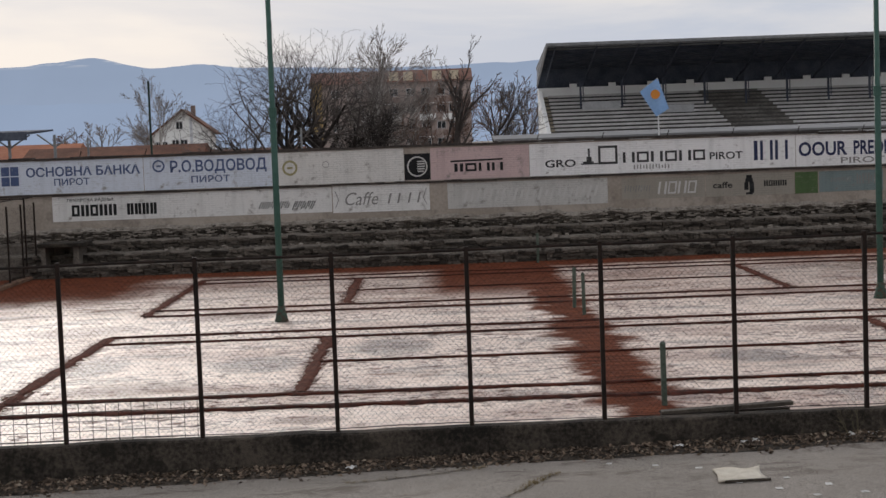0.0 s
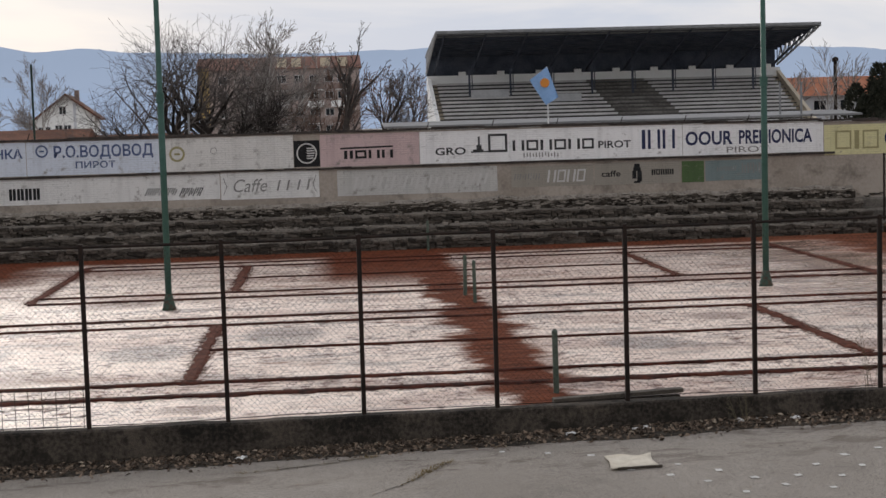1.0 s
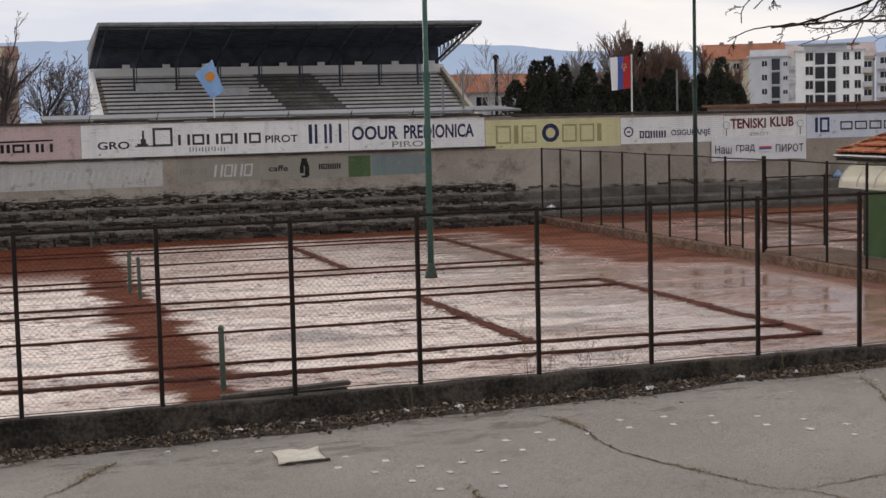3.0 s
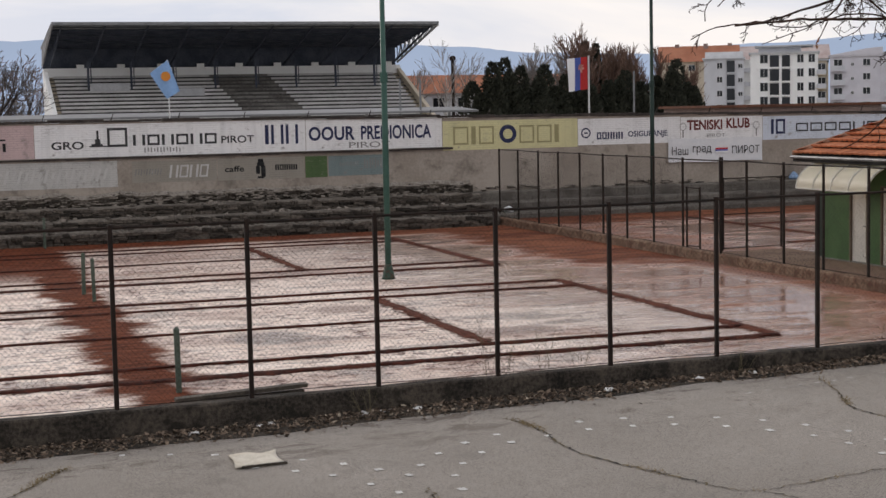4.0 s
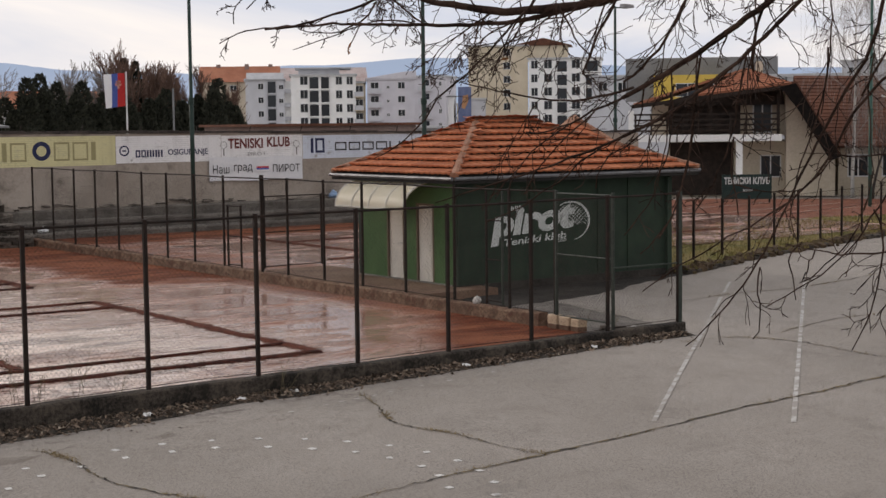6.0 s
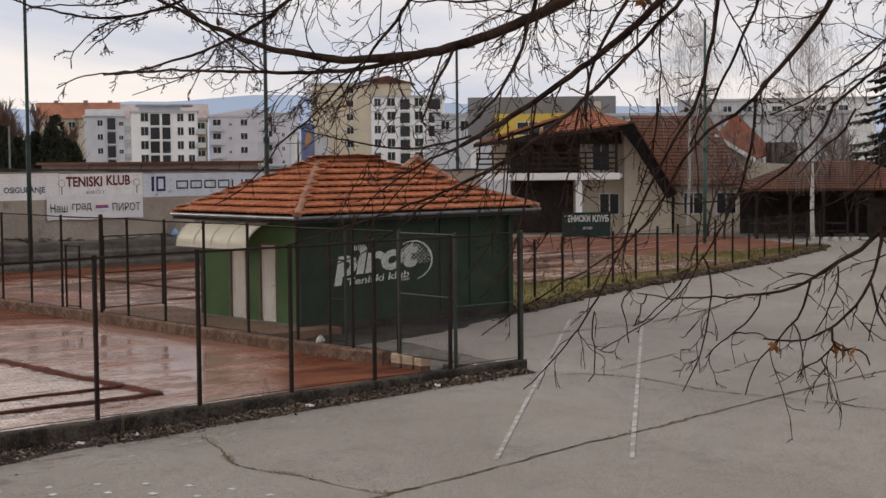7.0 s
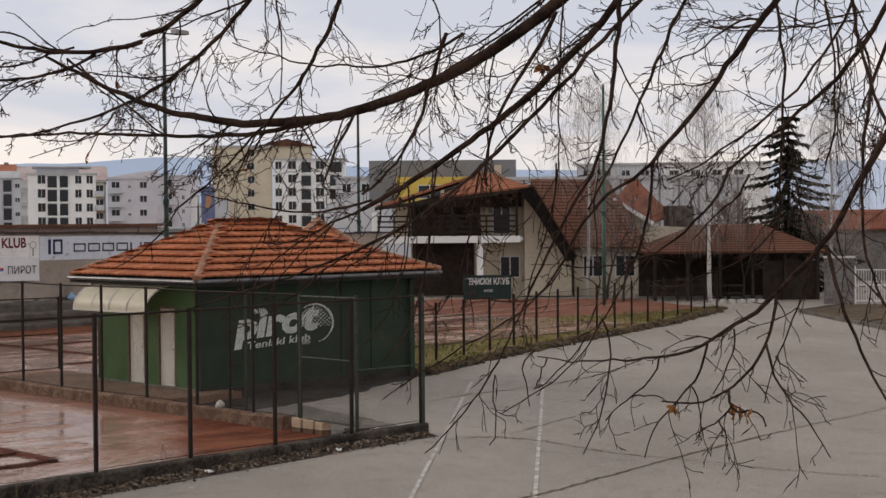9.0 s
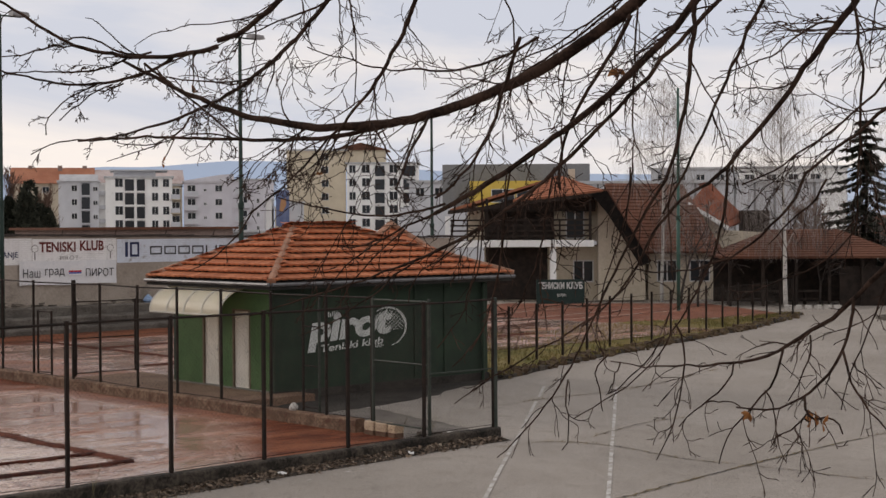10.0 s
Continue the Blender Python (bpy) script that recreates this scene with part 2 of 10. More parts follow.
def line_material():
    n = Nodes("court_tape_clay")
    f = n.noise(5, 6, 0.65)
    c = n.mix(n.step(f, 0.35, 0.68), (0.020, 0.006, 0.004), (0.075, 0.019, 0.011))
    c = n.mix(n.step(n.noise(0.5, 4), 0.5, 0.7, 0, 0.5), c, (0.12, 0.036, 0.020))
    n.bump(n.noise(30, 5), 0.5, 0.02)
    return n.done(c, 0.9, 0, 0.08)


def glass_material(name, tint=(0.05, 0.06, 0.07)):
    n = Nodes(name)
    c = n.mix(n.step(n.rand(), 0.2, 0.9), tint, tuple(v * 2.2 for v in tint))
    return n.done(c, 0.22, 0, 0.35)


M_ASPHALT = asphalt_material()
M_CLAY = clay_material()
M_CLAY2 = clay_material(True)
M_LINE = line_material()
M_LINE2 = surface("swept_clay_line", (0.060, 0.020, 0.013), (0.130, 0.045, 0.029), 0.9, 3, 26, 0.5, 0.02, spec=0.08)
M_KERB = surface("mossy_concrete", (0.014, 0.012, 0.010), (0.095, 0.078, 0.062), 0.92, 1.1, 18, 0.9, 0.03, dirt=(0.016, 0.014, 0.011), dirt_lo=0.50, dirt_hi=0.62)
M_KERB2 = surface("stained_kerb_concrete", (0.105, 0.062, 0.042), (0.23, 0.150, 0.100), 0.9, 2.4, 18, 0.7, 0.02, dirt=(0.10, 0.045, 0.030), dirt_lo=0.48, dirt_hi=0.62)
M_PLASTER = surface("grey_plaster", (0.275, 0.236, 0.198), (0.385, 0.338, 0.290), 0.9, 0.5, 9, 0.4, 0.02, dirt=(0.15, 0.130, 0.11), dirt_lo=0.50, dirt_hi=0.74)
M_COPING = surface("tarred_coping", (0.030, 0.026, 0.024), (0.075, 0.062, 0.055), 0.9, 2.5, 22, 0.5, 0.02)
M_STONE = surface("rubble_stone", (0.032, 0.027, 0.022), (0.115, 0.096, 0.080), 0.92, 2.2, 12, 0.8, 0.03, dirt=(0.17, 0.150, 0.125), dirt_lo=0.58, dirt_hi=0.72, vary=0.7)
M_STEP = surface("worn_step_concrete", (0.075, 0.064, 0.054), (0.19, 0.167, 0.142), 0.92, 1.1, 12, 0.6, 0.02, dirt=(0.04, 0.038, 0.033))
M_STEP2 = surface("grey_step_concrete", (0.075, 0.066, 0.058), (0.16, 0.145, 0.127), 0.92, 1.1, 12, 0.6, 0.02, dirt=(0.055, 0.05, 0.043))
M_POST = surface("rusty_dark_paint", (0.009, 0.007, 0.006), (0.026, 0.015, 0.011), 0.75, 3, 30, 0.2, 0.004, spec=0.2)
M_WIRE = surface("weathered_wire", (0.028, 0.023, 0.019), (0.062, 0.050, 0.042), 0.7, 3, 30, 0.1, 0.002, metal=0.3)
M_GREENPOLE = surface("green_pole_paint", (0.032, 0.080, 0.064), (0.050, 0.108, 0.088), 0.5, 2, 24, 0.15, 0.004, dirt=(0.05, 0.045, 0.035), dirt_lo=0.66, dirt_hi=0.8)
M_DARKPOLE = surface("dark_green_pole_paint", (0.012, 0.027, 0.022), (0.024, 0.044, 0.036), 0.5, 2, 24, 0.15, 0.004)
M_NETPOST = surface("faded_green_post_paint", (0.060, 0.085, 0.064), (0.10, 0.122, 0.098), 0.6, 4, 30, 0.2, 0.004)


# ---- building helpers ----


class Geo:
    """Collects vertices and faces of one mesh."""

    def __init__(self):
        self.v, self.f = [], []

    def face(self, *pts):
        n = len(self.v)
        self.v += [tuple(p) for p in pts]
        self.f.append(tuple(range(n, n + len(pts))))
        return self

    def box(self, x0, x1, y0, y1, z0, z1, m=None):
        n = len(self.v)
        c = [(x, y, z) for z in (z0, z1) for x, y in ((x0, y0), (x1, y0), (x1, y1), (x0, y1))]
        self.v += [tuple(m @ Vector(p)) for p in c] if m else c
        self.f += [tuple(n + i for i in q) for q in ((3, 2, 1, 0), (4, 5, 6, 7), (0, 1, 5, 4), (1, 2, 6, 5), (2, 3, 7, 6), (3, 0, 4, 7))]
        return self

    def cbox(self, x0, x1, y0, y1, z0, z1, c=0.01, m=None):
        """A box with chamfered upper and upright edges."""
        n = len(self.v)
        ring = lambda d: [(x0 + c + d, y0 + d), (x1 - c - d, y0 + d), (x1 - d, y0 + c + d), (x1 - d, y1 - c - d), (x1 - c - d, y1 - d), (x0 + c + d, y1 - d), (x0 + d, y1 - c - d), (x0 + d, y0 + c + d)]
        pts = [(*p, z0) for p in ring(0)] + [(*p, z1 - c) for p in ring(0)] + [(*p, z1) for p in ring(c * 0.7)]
        self.v += [tuple(m @ Vector(p)) for p in pts] if m else pts
        for k in (0, 8):
            self.f += [(n + k + i, n + k + (i + 1) % 8, n + k + 8 + (i + 1) % 8, n + k + 8 + i) for i in range(8)]
        self.f += [tuple(n + 16 + i for i in range(8)), tuple(n + 7 - i for i in range(8))]
        return self

    def weld(self):
        """Joins corners that share a place."""
        seen, remap, out = {}, [], []
        for p in self.v:
            k = tuple(round(c, 4) for c in p)
            if k not in seen:
                seen[k] = len(out)
                out.append(p)
            remap.append(seen[k])
        self.v, self.f = out, [tuple(remap[i] for i in f) for f in self.f if len({remap[i] for i in f}) == len(f)]
        return self

    def prism(self, poly, y0, y1, axis="y"):
        """Extrudes a polygon of (a, b): axis y gives (a, y, b), axis x gives (x, a, b), axis z gives (a, b, z)."""
        put = {"y": lambda p, d: (p[0], d, p[1]), "x": lambda p, d: (d, p[0], p[1]), "z": lambda p, d: (p[0], p[1], d)}[axis]
        n, k = len(self.v), len(poly)
        self.v += [put(p, y0) for p in poly] + [put(p, y1) for p in poly]
        self.f += [tuple(n + i for i in range(k)), tuple(n + 2 * k - 1 - i for i in range(k))]
        self.f += [(n + i, n + k + i, n + k + (i + 1) % k, n + (i + 1) % k) for i in range(k)]
        return self

    def tube(self, pts, radii, sides=6, cap=True):
        pts = [Vector(p) for p in pts]
        if isinstance(radii, (int, float)):
            radii = [radii] * len(pts)
        n = len(self.v)
        ref = None
        for i, p in enumerate(pts):
            d = (pts[min(i + 1, len(pts) - 1)] - pts[max(i - 1, 0)])
            d = d.normalized() if d.length > 1e-9 else Vector((0, 0, 1))
            if ref is None:
                ref = d.orthogonal().normalized()
            ref = (ref - d * ref.dot(d))
            ref = ref.normalized() if ref.length > 1e-6 else d.orthogonal().normalized()
            side = d.cross(ref)
            for k in range(sides):
                a = 2 * math.pi * k / sides
                self.v.append(tuple(p + (ref * math.cos(a) + side * math.sin(a)) * radii[i]))
        for i in range(len(pts) - 1):
            for k in range(sides):
                a, b = n + i * sides + k, n + i * sides + (k + 1) % sides
                self.f.append((a, b, b + sides, a + sides))
        if cap:
            self.f.append(tuple(n + sides - 1 - k for k in range(sides)))
            self.f.append(tuple(n + (len(pts) - 1) * sides + k for k in range(sides)))
        return self

    def mesh(self, name, mat, smooth=False):
        me = bpy.data.meshes.new(name)
        me.from_pydata(self.v, [], self.f)
        me.materials.append(mat)
        if smooth:
            me.polygons.foreach_set("use_smooth", [True] * len(me.polygons))
        me.update()
        return me


def part(name, geo, mat, parent=None, label="", smooth=False, at=None):
    """Links one mesh as one object, under a thing or a part."""
    me = geo if isinstance(geo, bpy.types.Mesh) else geo.mesh(name, mat, smooth)
    ob = new(name, me)
    if parent is not None:
        ob.parent = parent
    if at is not None:
        ob.matrix_basis = at
    if label:
        tagged(ob, label)
    return ob


def thing(name, m, label, category, group="", kind=""):
    """An Empty at a thing's base, to parent its parts."""
    ob = new(name)
    ob.empty_display_size = 0.2
    ob.matrix_basis = m
    return tagged(ob, label, category, group, kind)


def setting(name, geo, mat, label, category, smooth=False):
    return tagged(part(name, geo, mat, None, "", smooth), label, category, "", "structure")


def lettering(text, width, height, mat, parent, at, name="lettering", depth=0.004, shear=0.0, thin=0.0):
    """Flat letters of the built-in font, fitted to a width and height; they stand in local x, z."""
    cu = bpy.data.curves.new(name, "FONT")
    cu.body, cu.size, cu.extrude, cu.shear, cu.offset = text, 1.0, 0.0, shear, thin
    cu.resolution_u = 3
    tmp = new("text_source", cu)
    bpy.context.view_layer.update()
    me = bpy.data.meshes.new_from_object(tmp.evaluated_get(bpy.context.evaluated_depsgraph_get()))
    bpy.data.objects.remove(tmp)
    co = np.empty(len(me.vertices) * 3)
    me.vertices.foreach_get("co", co)
    co = co.reshape(-1, 3)
    lo, hi = co.min(0), co.max(0)
    flat = (co - lo) / np.maximum(hi - lo, 1e-6)
    out = np.stack([flat[:, 0] * width, np.full(len(co), -depth), flat[:, 1] * height], 1)
    me.vertices.foreach_set("co", out.ravel())
    me.materials.clear()
    me.materials.append(mat)
    me.update()
    return part(name, me, mat, parent, "", False, at)


def stroke_marks(n, width, height, mat, parent, at, name="letter_bar", seed=1, weight=0.16, depth=0.004, lean=0.0):
    """Plain upright bars, two to a letter's width, in the rhythm of a painted sign."""
    rng = random.Random(seed)
    pitch = width / n
    for i in range(n):
        w, s = pitch * 0.72, max(height * weight, pitch * 0.2)
        x = i * pitch
        bars = [(x, x + s, 0, height), (x + w - s, x + w, rng.choice((0, 0.15, 0.3)) * height, rng.choice((1, 1, 0.8)) * height)]
        for a, b, lo, hi in bars:
            g = Geo().face((a + lo * lean, -depth, lo), (b + lo * lean, -depth, lo), (b + hi * lean, -depth, hi), (a + hi * lean, -depth, hi))
            part(name, g, mat, parent, "", False, at)


def block_marks(shapes, width, height, mat, parent, at, weight=0.2, depth=0.004, lean=0.0, name="letter_bar"):
    """Plain shapes in the rhythm of a painted mark: o an empty box, i a single bar, u a pair of bars, a blank a gap."""
    unit = {"o": 1.0, "u": 1.0, "i": 0.42, " ": 0.5}
    total = sum(unit[c] for c in shapes)
    x = 0.0
    for c in shapes:
        w, t = unit[c] * width / total * 0.84, height * weight
        bars = {"o": ((0, t, 0, height), (w - t, w, 0, height), (t, w - t, 0, t), (t, w - t, height - t, height)),
                "u": ((0, t * 1.3, 0, height), (w - t * 1.3, w, 0, height)),
                "i": ((0, max(t, w * 0.7), 0, height),), " ": ()}[c]
        for a, b, lo, hi in bars:
            g = Geo().face((x + a + lo * lean, -depth, lo), (x + b + lo * lean, -depth, lo), (x + b + hi * lean, -depth, hi), (x + a + hi * lean, -depth, hi))
            part(name, g, mat, parent, "", False, at)
        x += unit[c] * width / total


def smooth01(v, lo, hi):
    v = min(max((v - lo) / (hi - lo), 0.0), 1.0)
    return v * v * (3 - 2 * v)


def ground_z(x, y):
    """The asphalt: it climbs a little along the fence and up to the hut."""
    z = -0.30 + 0.013 * min(max(x, -12), 17)
    z += 0.16 * smooth01(y, -3, 6) * smooth01(x, 17.8, 19.6) + 0.04 * smooth01(x, 22, 45)
    return z


FENCE_SLOPE = 0.043


def fence_y(x):
    return -3.0 + FENCE_SLOPE * x

# ---- the large structure ----
# one sheet of asphalt and earth that reaches the horizon
def ground_sheet():
    xs = [-3000, -600, -150, -60] + [-30 + 2.0 * i for i in range(24)] + [17.8, 18.2, 18.7, 19.2] + [20 + 2.0 * i for i in range(32)] + [95, 130, 300, 900, 3500]
    ys = [-600, -120, -60] + [-40 + 1.5 * i for i in range(54)] + [48, 70, 120, 300, 900, 3500]
    g = Geo()
    for y in ys:
        for x in xs:
            z = ground_z(x, y)
            if y > 30:
                z = min(z, 0.05)
            g.v.append((x, y, z))
    w = len(xs)
    g.f = [(j * w + i, j * w + i + 1, (j + 1) * w + i + 1, (j + 1) * w + i) for j in range(len(ys) - 1) for i in range(w - 1)]
    return setting("ground", g, M_ASPHALT, "grey worn asphalt yard, patched and cracked", "asphalt ground", True)


ground_sheet()

# clay courts
COURT_GAP = 15.48
setting("floor", Geo().face((-34, -3.9, 0), (17.7, -2.2, 0), (17.7, 29.9, 0), (-34, 29.9, 0)), M_CLAY, "red clay tennis courts under a wet film, sky sheen painted pale", "clay court")


def strip(a, b, width, seed, wave=0.42, mat=None):
    """A line on the clay, ragged at its edges, a little proud."""
    rng = random.Random(seed)
    a, b = Vector((*a, 0)), Vector((*b, 0))
    d = b - a
    n = max(2, int(d.length / 0.085))
    side = Vector((-d.y, d.x, 0)).normalized()
    g = Geo()

    def edge(u, k):
        return wave * (0.75 * noise.noise(Vector((u * 2.3, seed * 3.1, k))) + 0.55 * noise.noise(Vector((u * 7.0, seed * 3.1, k + 5))) + 0.16 * rng.uniform(-1, 1))

    for i in range(n + 1):
        u = i / n * d.length
        p = a + d * (i / n)
        thin = 1.0 + 0.35 * noise.noise(Vector((u * 0.35, seed * 1.7, 3)))
        sway = 0.07 * noise.noise(Vector((u * 0.45, seed, 0))) + 0.045 * noise.noise(Vector((u * 1.4, seed, 8)))
        for s, z in ((-(0.5 * thin + max(-0.34, edge(u, 0))), 0.004), (-0.24 * thin, 0.036), (0.24 * thin, 0.036), (0.5 * thin + max(-0.34, edge(u, 20)), 0.004)):
            q = p + side * (s * width + sway * (1.0 if abs(d.x) > 1 else 0.5))
            g.v.append((q.x, q.y, z))
    g.f = [(4 * i + k, 4 * i + k + 1, 4 * i + k + 5, 4 * i + k + 4) for i in range(n) for k in range(3)]
    along = d.normalized()
    for _ in range(int(d.length * (46 if mat else 22))):        # crumbs thrown to both sides
        u = rng.random()
        off = rng.choice((-1, 1)) * (0.42 * width + abs(rng.gauss(0, 0.30 * width)))
        q, r = a + d * u + side * off, rng.uniform(0.012, 0.040)
        z = 0.005 + 0.006 * rng.random()
        ends = [q - along * r * rng.uniform(0.6, 2.0), q - side * r * 0.8, q + along * r * rng.uniform(0.6, 2.0), q + side * r * 0.8]
        if mat:
            ends = [q - along * r, q - side * r * rng.uniform(1.0, 3.0), q + along * r, q + side * r * rng.uniform(1.0, 3.0)]
        g.face(*[(p.x, p.y, z) for p in ends])
    return setting("court_line", g, mat or M_LINE, "dark red-brown clay court line, raised and ragged", "court line")


def court_lines(y0, seed):
    B, S = 11.885, 6.4
    for k, (y, w) in enumerate(((0, 0.36), (1.37, 0.29), (9.6, 0.26), (10.97, 0.28))):
        strip((-B, y0 + y), (B, y0 + y), w, seed + k)
    strip((-S, y0 + 5.485), (S, y0 + 5.485), 0.20, seed + 7)
    for k, (x, w) in enumerate(((-S, 0.27), (S, 0.27))):
        strip((x, y0 + 1.55), (x, y0 + 9.45), w, seed + 10 + k, 0.34, M_LINE2)
    for k, x in enumerate((-B, B)):
        strip((x, y0 + 0.1), (x, y0 + 10.87), 0.28, seed + 13 + k, 0.30, M_LINE2)


court_lines(0.0, 3)
court_lines(COURT_GAP, 41)
for k, (a, b) in enumerate((((23.9, 12.6), (24.2, 27.0)), ((21.6, 15.5), (40.0, 16.6)), ((23.95, 22.6), (40.0, 24.0)))):
    strip(a, b, 0.26, 80 + k, 0.3, M_LINE2).location.z = 0.2

# kerb under the near fence
def near_kerb():
    g = Geo()
    rng = random.Random(5)
    xs = [-40 + 0.5 * i for i in range(120)] + [19.62]
    for x in xs:
        y, top = fence_y(x), 0.15 + rng.uniform(-0.012, 0.012)
        for dy, z in ((-0.16, -0.8), (-0.15 + rng.uniform(-0.012, 0.012), top - 0.03), (-0.12, top), (0.12, top), (0.15, top - 0.03), (0.16, -0.8)):
            g.v.append((x, y + dy, z))
    g.f = [(6 * i + k, 6 * i + 6 + k, 6 * i + 7 + k, 6 * i + 1 + k) for i in range(len(xs) - 1) for k in range(5)]
    g.f += [(0, 1, 2, 3, 4, 5), tuple(6 * (len(xs) - 1) + k for k in (5, 4, 3, 2, 1, 0))]
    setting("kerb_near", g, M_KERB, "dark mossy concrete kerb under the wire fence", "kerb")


near_kerb()

# kerb between the courts and the hut's paved strip
def side_kerb():
    g = Geo()
    rng = random.Random(8)
    ys = [0.1 + 0.6 * i for i in range(53)]
    for y in ys:
        j = rng.uniform(-0.02, 0.02)
        top = 0.28 + rng.uniform(-0.02, 0.02)
        for x, z in ((17.52 + j, -0.3), (17.54 + j, top - 0.04), (17.58, top), (17.80, top), (17.84, -0.3)):
            g.v.append((x, y, z))
    g.f = [(5 * i + k + 1, 5 * i + k, 5 * i + 5 + k, 5 * i + 6 + k) for i in range(len(ys) - 1) for k in range(4)]
    g.f += [(0, 1, 2, 3, 4), tuple(5 * (len(ys) - 1) + k for k in (4, 3, 2, 1, 0))]
    setting("kerb_side", g, M_KERB2, "low stained concrete kerb with clay splashes", "kerb")


side_kerb()
M_PAVE = surface("dusty_paving", (0.145, 0.088, 0.060), (0.225, 0.150, 0.104), 0.88, 0.7, 14, 0.4, 0.015, dirt=(0.14, 0.085, 0.06))
setting("pavement", Geo().box(17.82, 20.2, 5.0, 13.3, 0.0, 0.262), M_PAVE, "dusty concrete strip beside the hut", "pavement")

# long wall with its terraces
WALL_Y = 33.0
WALL_TOP = lambda x: 4.36 - 0.0002 * max(0, x + 18) - 0.011 * max(0.0, x - 6)


def long_wall():
    g = Geo()
    xs = [-45 + 3 * i for i in range(33)]
    for x in xs:
        for y, z in ((WALL_Y, 0.0), (WALL_Y, WALL_TOP(x)), (WALL_Y + 0.35, WALL_TOP(x)), (WALL_Y + 0.35, 0.0)):
            g.v.append((x, y, z))
    g.f = [(4 * i + k + 1, 4 * i + k, 4 * i + 4 + k, 4 * i + 5 + k) for i in range(len(xs) - 1) for k in range(3)]
    wall = setting("wall_north", g, M_PLASTER, "long rendered wall with painted signs above stone terraces", "wall")
    rng = random.Random(11)
    c = Geo()                        # tarred coping
    x = -45.0
    while x < 51:
        x1 = x + rng.uniform(0.9, 1.6)
        z = WALL_TOP(x) + rng.uniform(-0.01, 0.015)
        c.box(x, x1 - 0.015, WALL_Y - 0.07, WALL_Y + 0.42, z, z + rng.uniform(0.07, 0.12))
        x = x1
    part("coping", c, M_COPING, wall, "blackened uneven coping")
    c = Geo()                        # thin brick ledge half way up
    x = -45.0
    while x < 15.9:
        x1 = x + rng.uniform(0.25, 1.4)
        c.box(x, x1, WALL_Y - 0.06 - rng.uniform(0, 0.04), WALL_Y + 0.01, 2.955 + rng.uniform(-0.015, 0.015), 3.03 + rng.uniform(-0.015, 0.02))
        x = x1
    part("ledge", c, M_COPING, wall, "thin dark brick ledge")
    return wall


wall_north = long_wall()


def terrace(name, y0, y1, z, x0, x1, seed, mat, ragged):
    g = Geo()
    rng = random.Random(seed)
    n = int((x1 - x0) / 0.45)
    for i in range(n + 1):
        x = x0 + (x1 - x0) * i / n
        j, k = rng.uniform(-1, 1) * ragged, rng.uniform(-1, 1) * ragged * 0.6
        for y, zz in ((y0 + 0.16 + j, -0.1), (y0 + 0.14 + j, z - 0.06 + k), (y0 + 0.2 + j, z + k), (y1 + 0.25, z + k * 0.5)):
            g.v.append((x, y, zz))
    g.f = [(4 * i + q, 4 * i + 4 + q, 4 * i + 5 + q, 4 * i + 1 + q) for i in range(n) for q in range(3)]
    return setting(name, g, mat, "dark worn step of the old terrace", "terrace step")


TERRACES = ((29.75, 30.75, 0.42), (30.75, 31.85, 0.80), (31.85, 33.0, 1.18))
steps = [terrace("terrace_step", a, b, z, -45, 17.4, 60 + i, M_STEP, 0.05) for i, (a, b, z) in enumerate(TERRACES)]
for i, (a, b, z) in enumerate(TERRACES):
    terrace("terrace_step", a + 0.6, b + 0.5, z, 17.4, 48, 70 + i, M_STEP2, 0.012)
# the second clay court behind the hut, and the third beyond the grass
setting("floor_2", Geo().face((20.2, 11.5, 0.2), (47, 12.5, 0.2), (47, 30.4, 0.2), (20.2, 30.4, 0.2)).face((17.83, 13.3, 0.2), (20.2, 13.3, 0.2), (20.2, 30.4, 0.2), (17.83, 30.4, 0.2)), M_CLAY2, "red clay court behind the hut, wet patches with sky sheen painted pale", "clay court")

# damp concrete, darkened further to paint in the hut's shade
M_APRON = surface("shaded_damp_concrete", (0.020, 0.018, 0.016), (0.050, 0.045, 0.039), 0.9, 0.9, 14, 0.5, 0.015, dirt=(0.15, 0.135, 0.12), dirt_lo=0.6, dirt_hi=0.75)


def apron():
    g = Geo()
    front = ((17.9, 2.6), (19.2, 2.95), (21.0, 3.35), (22.4, 3.6), (23.6, 4.1), (25.2, 4.85), (27.4, 5.4))
    n, m = 38, 8
    for i in range(n + 1):
        x = 17.9 + 9.5 * i / n
        a, b = next((p, q) for p, q in zip(front, front[1:]) if q[0] >= x - 1e-6)
        y0 = a[1] + (b[1] - a[1]) * (x - a[0]) / (b[0] - a[0]) + 0.22 * noise.noise(Vector((x * 1.3, 0, 0)))
        for j in range(m + 1):
            y = y0 + (5.9 - y0) * j / m
            g.v.append((x, y, ground_z(x, y) + (0.0 if j == 0 else 0.012)))
    g.f = [((m + 1) * i + j, (m + 1) * (i + 1) + j, (m + 1) * (i + 1) + j + 1, (m + 1) * i + j + 1) for i in range(n) for j in range(m)]
    setting("pavement_front", g, M_APRON, "damp concrete apron before the hut, its shade painted in", "pavement")


apron()
M_CORNER = surface("dark_grey_asphalt", (0.105, 0.094, 0.083), (0.175, 0.158, 0.140), 0.9, 1.2, 30, 0.6, 0.012, dirt=(0.07, 0.062, 0.054), dirt_lo=0.52, dirt_hi=0.68)


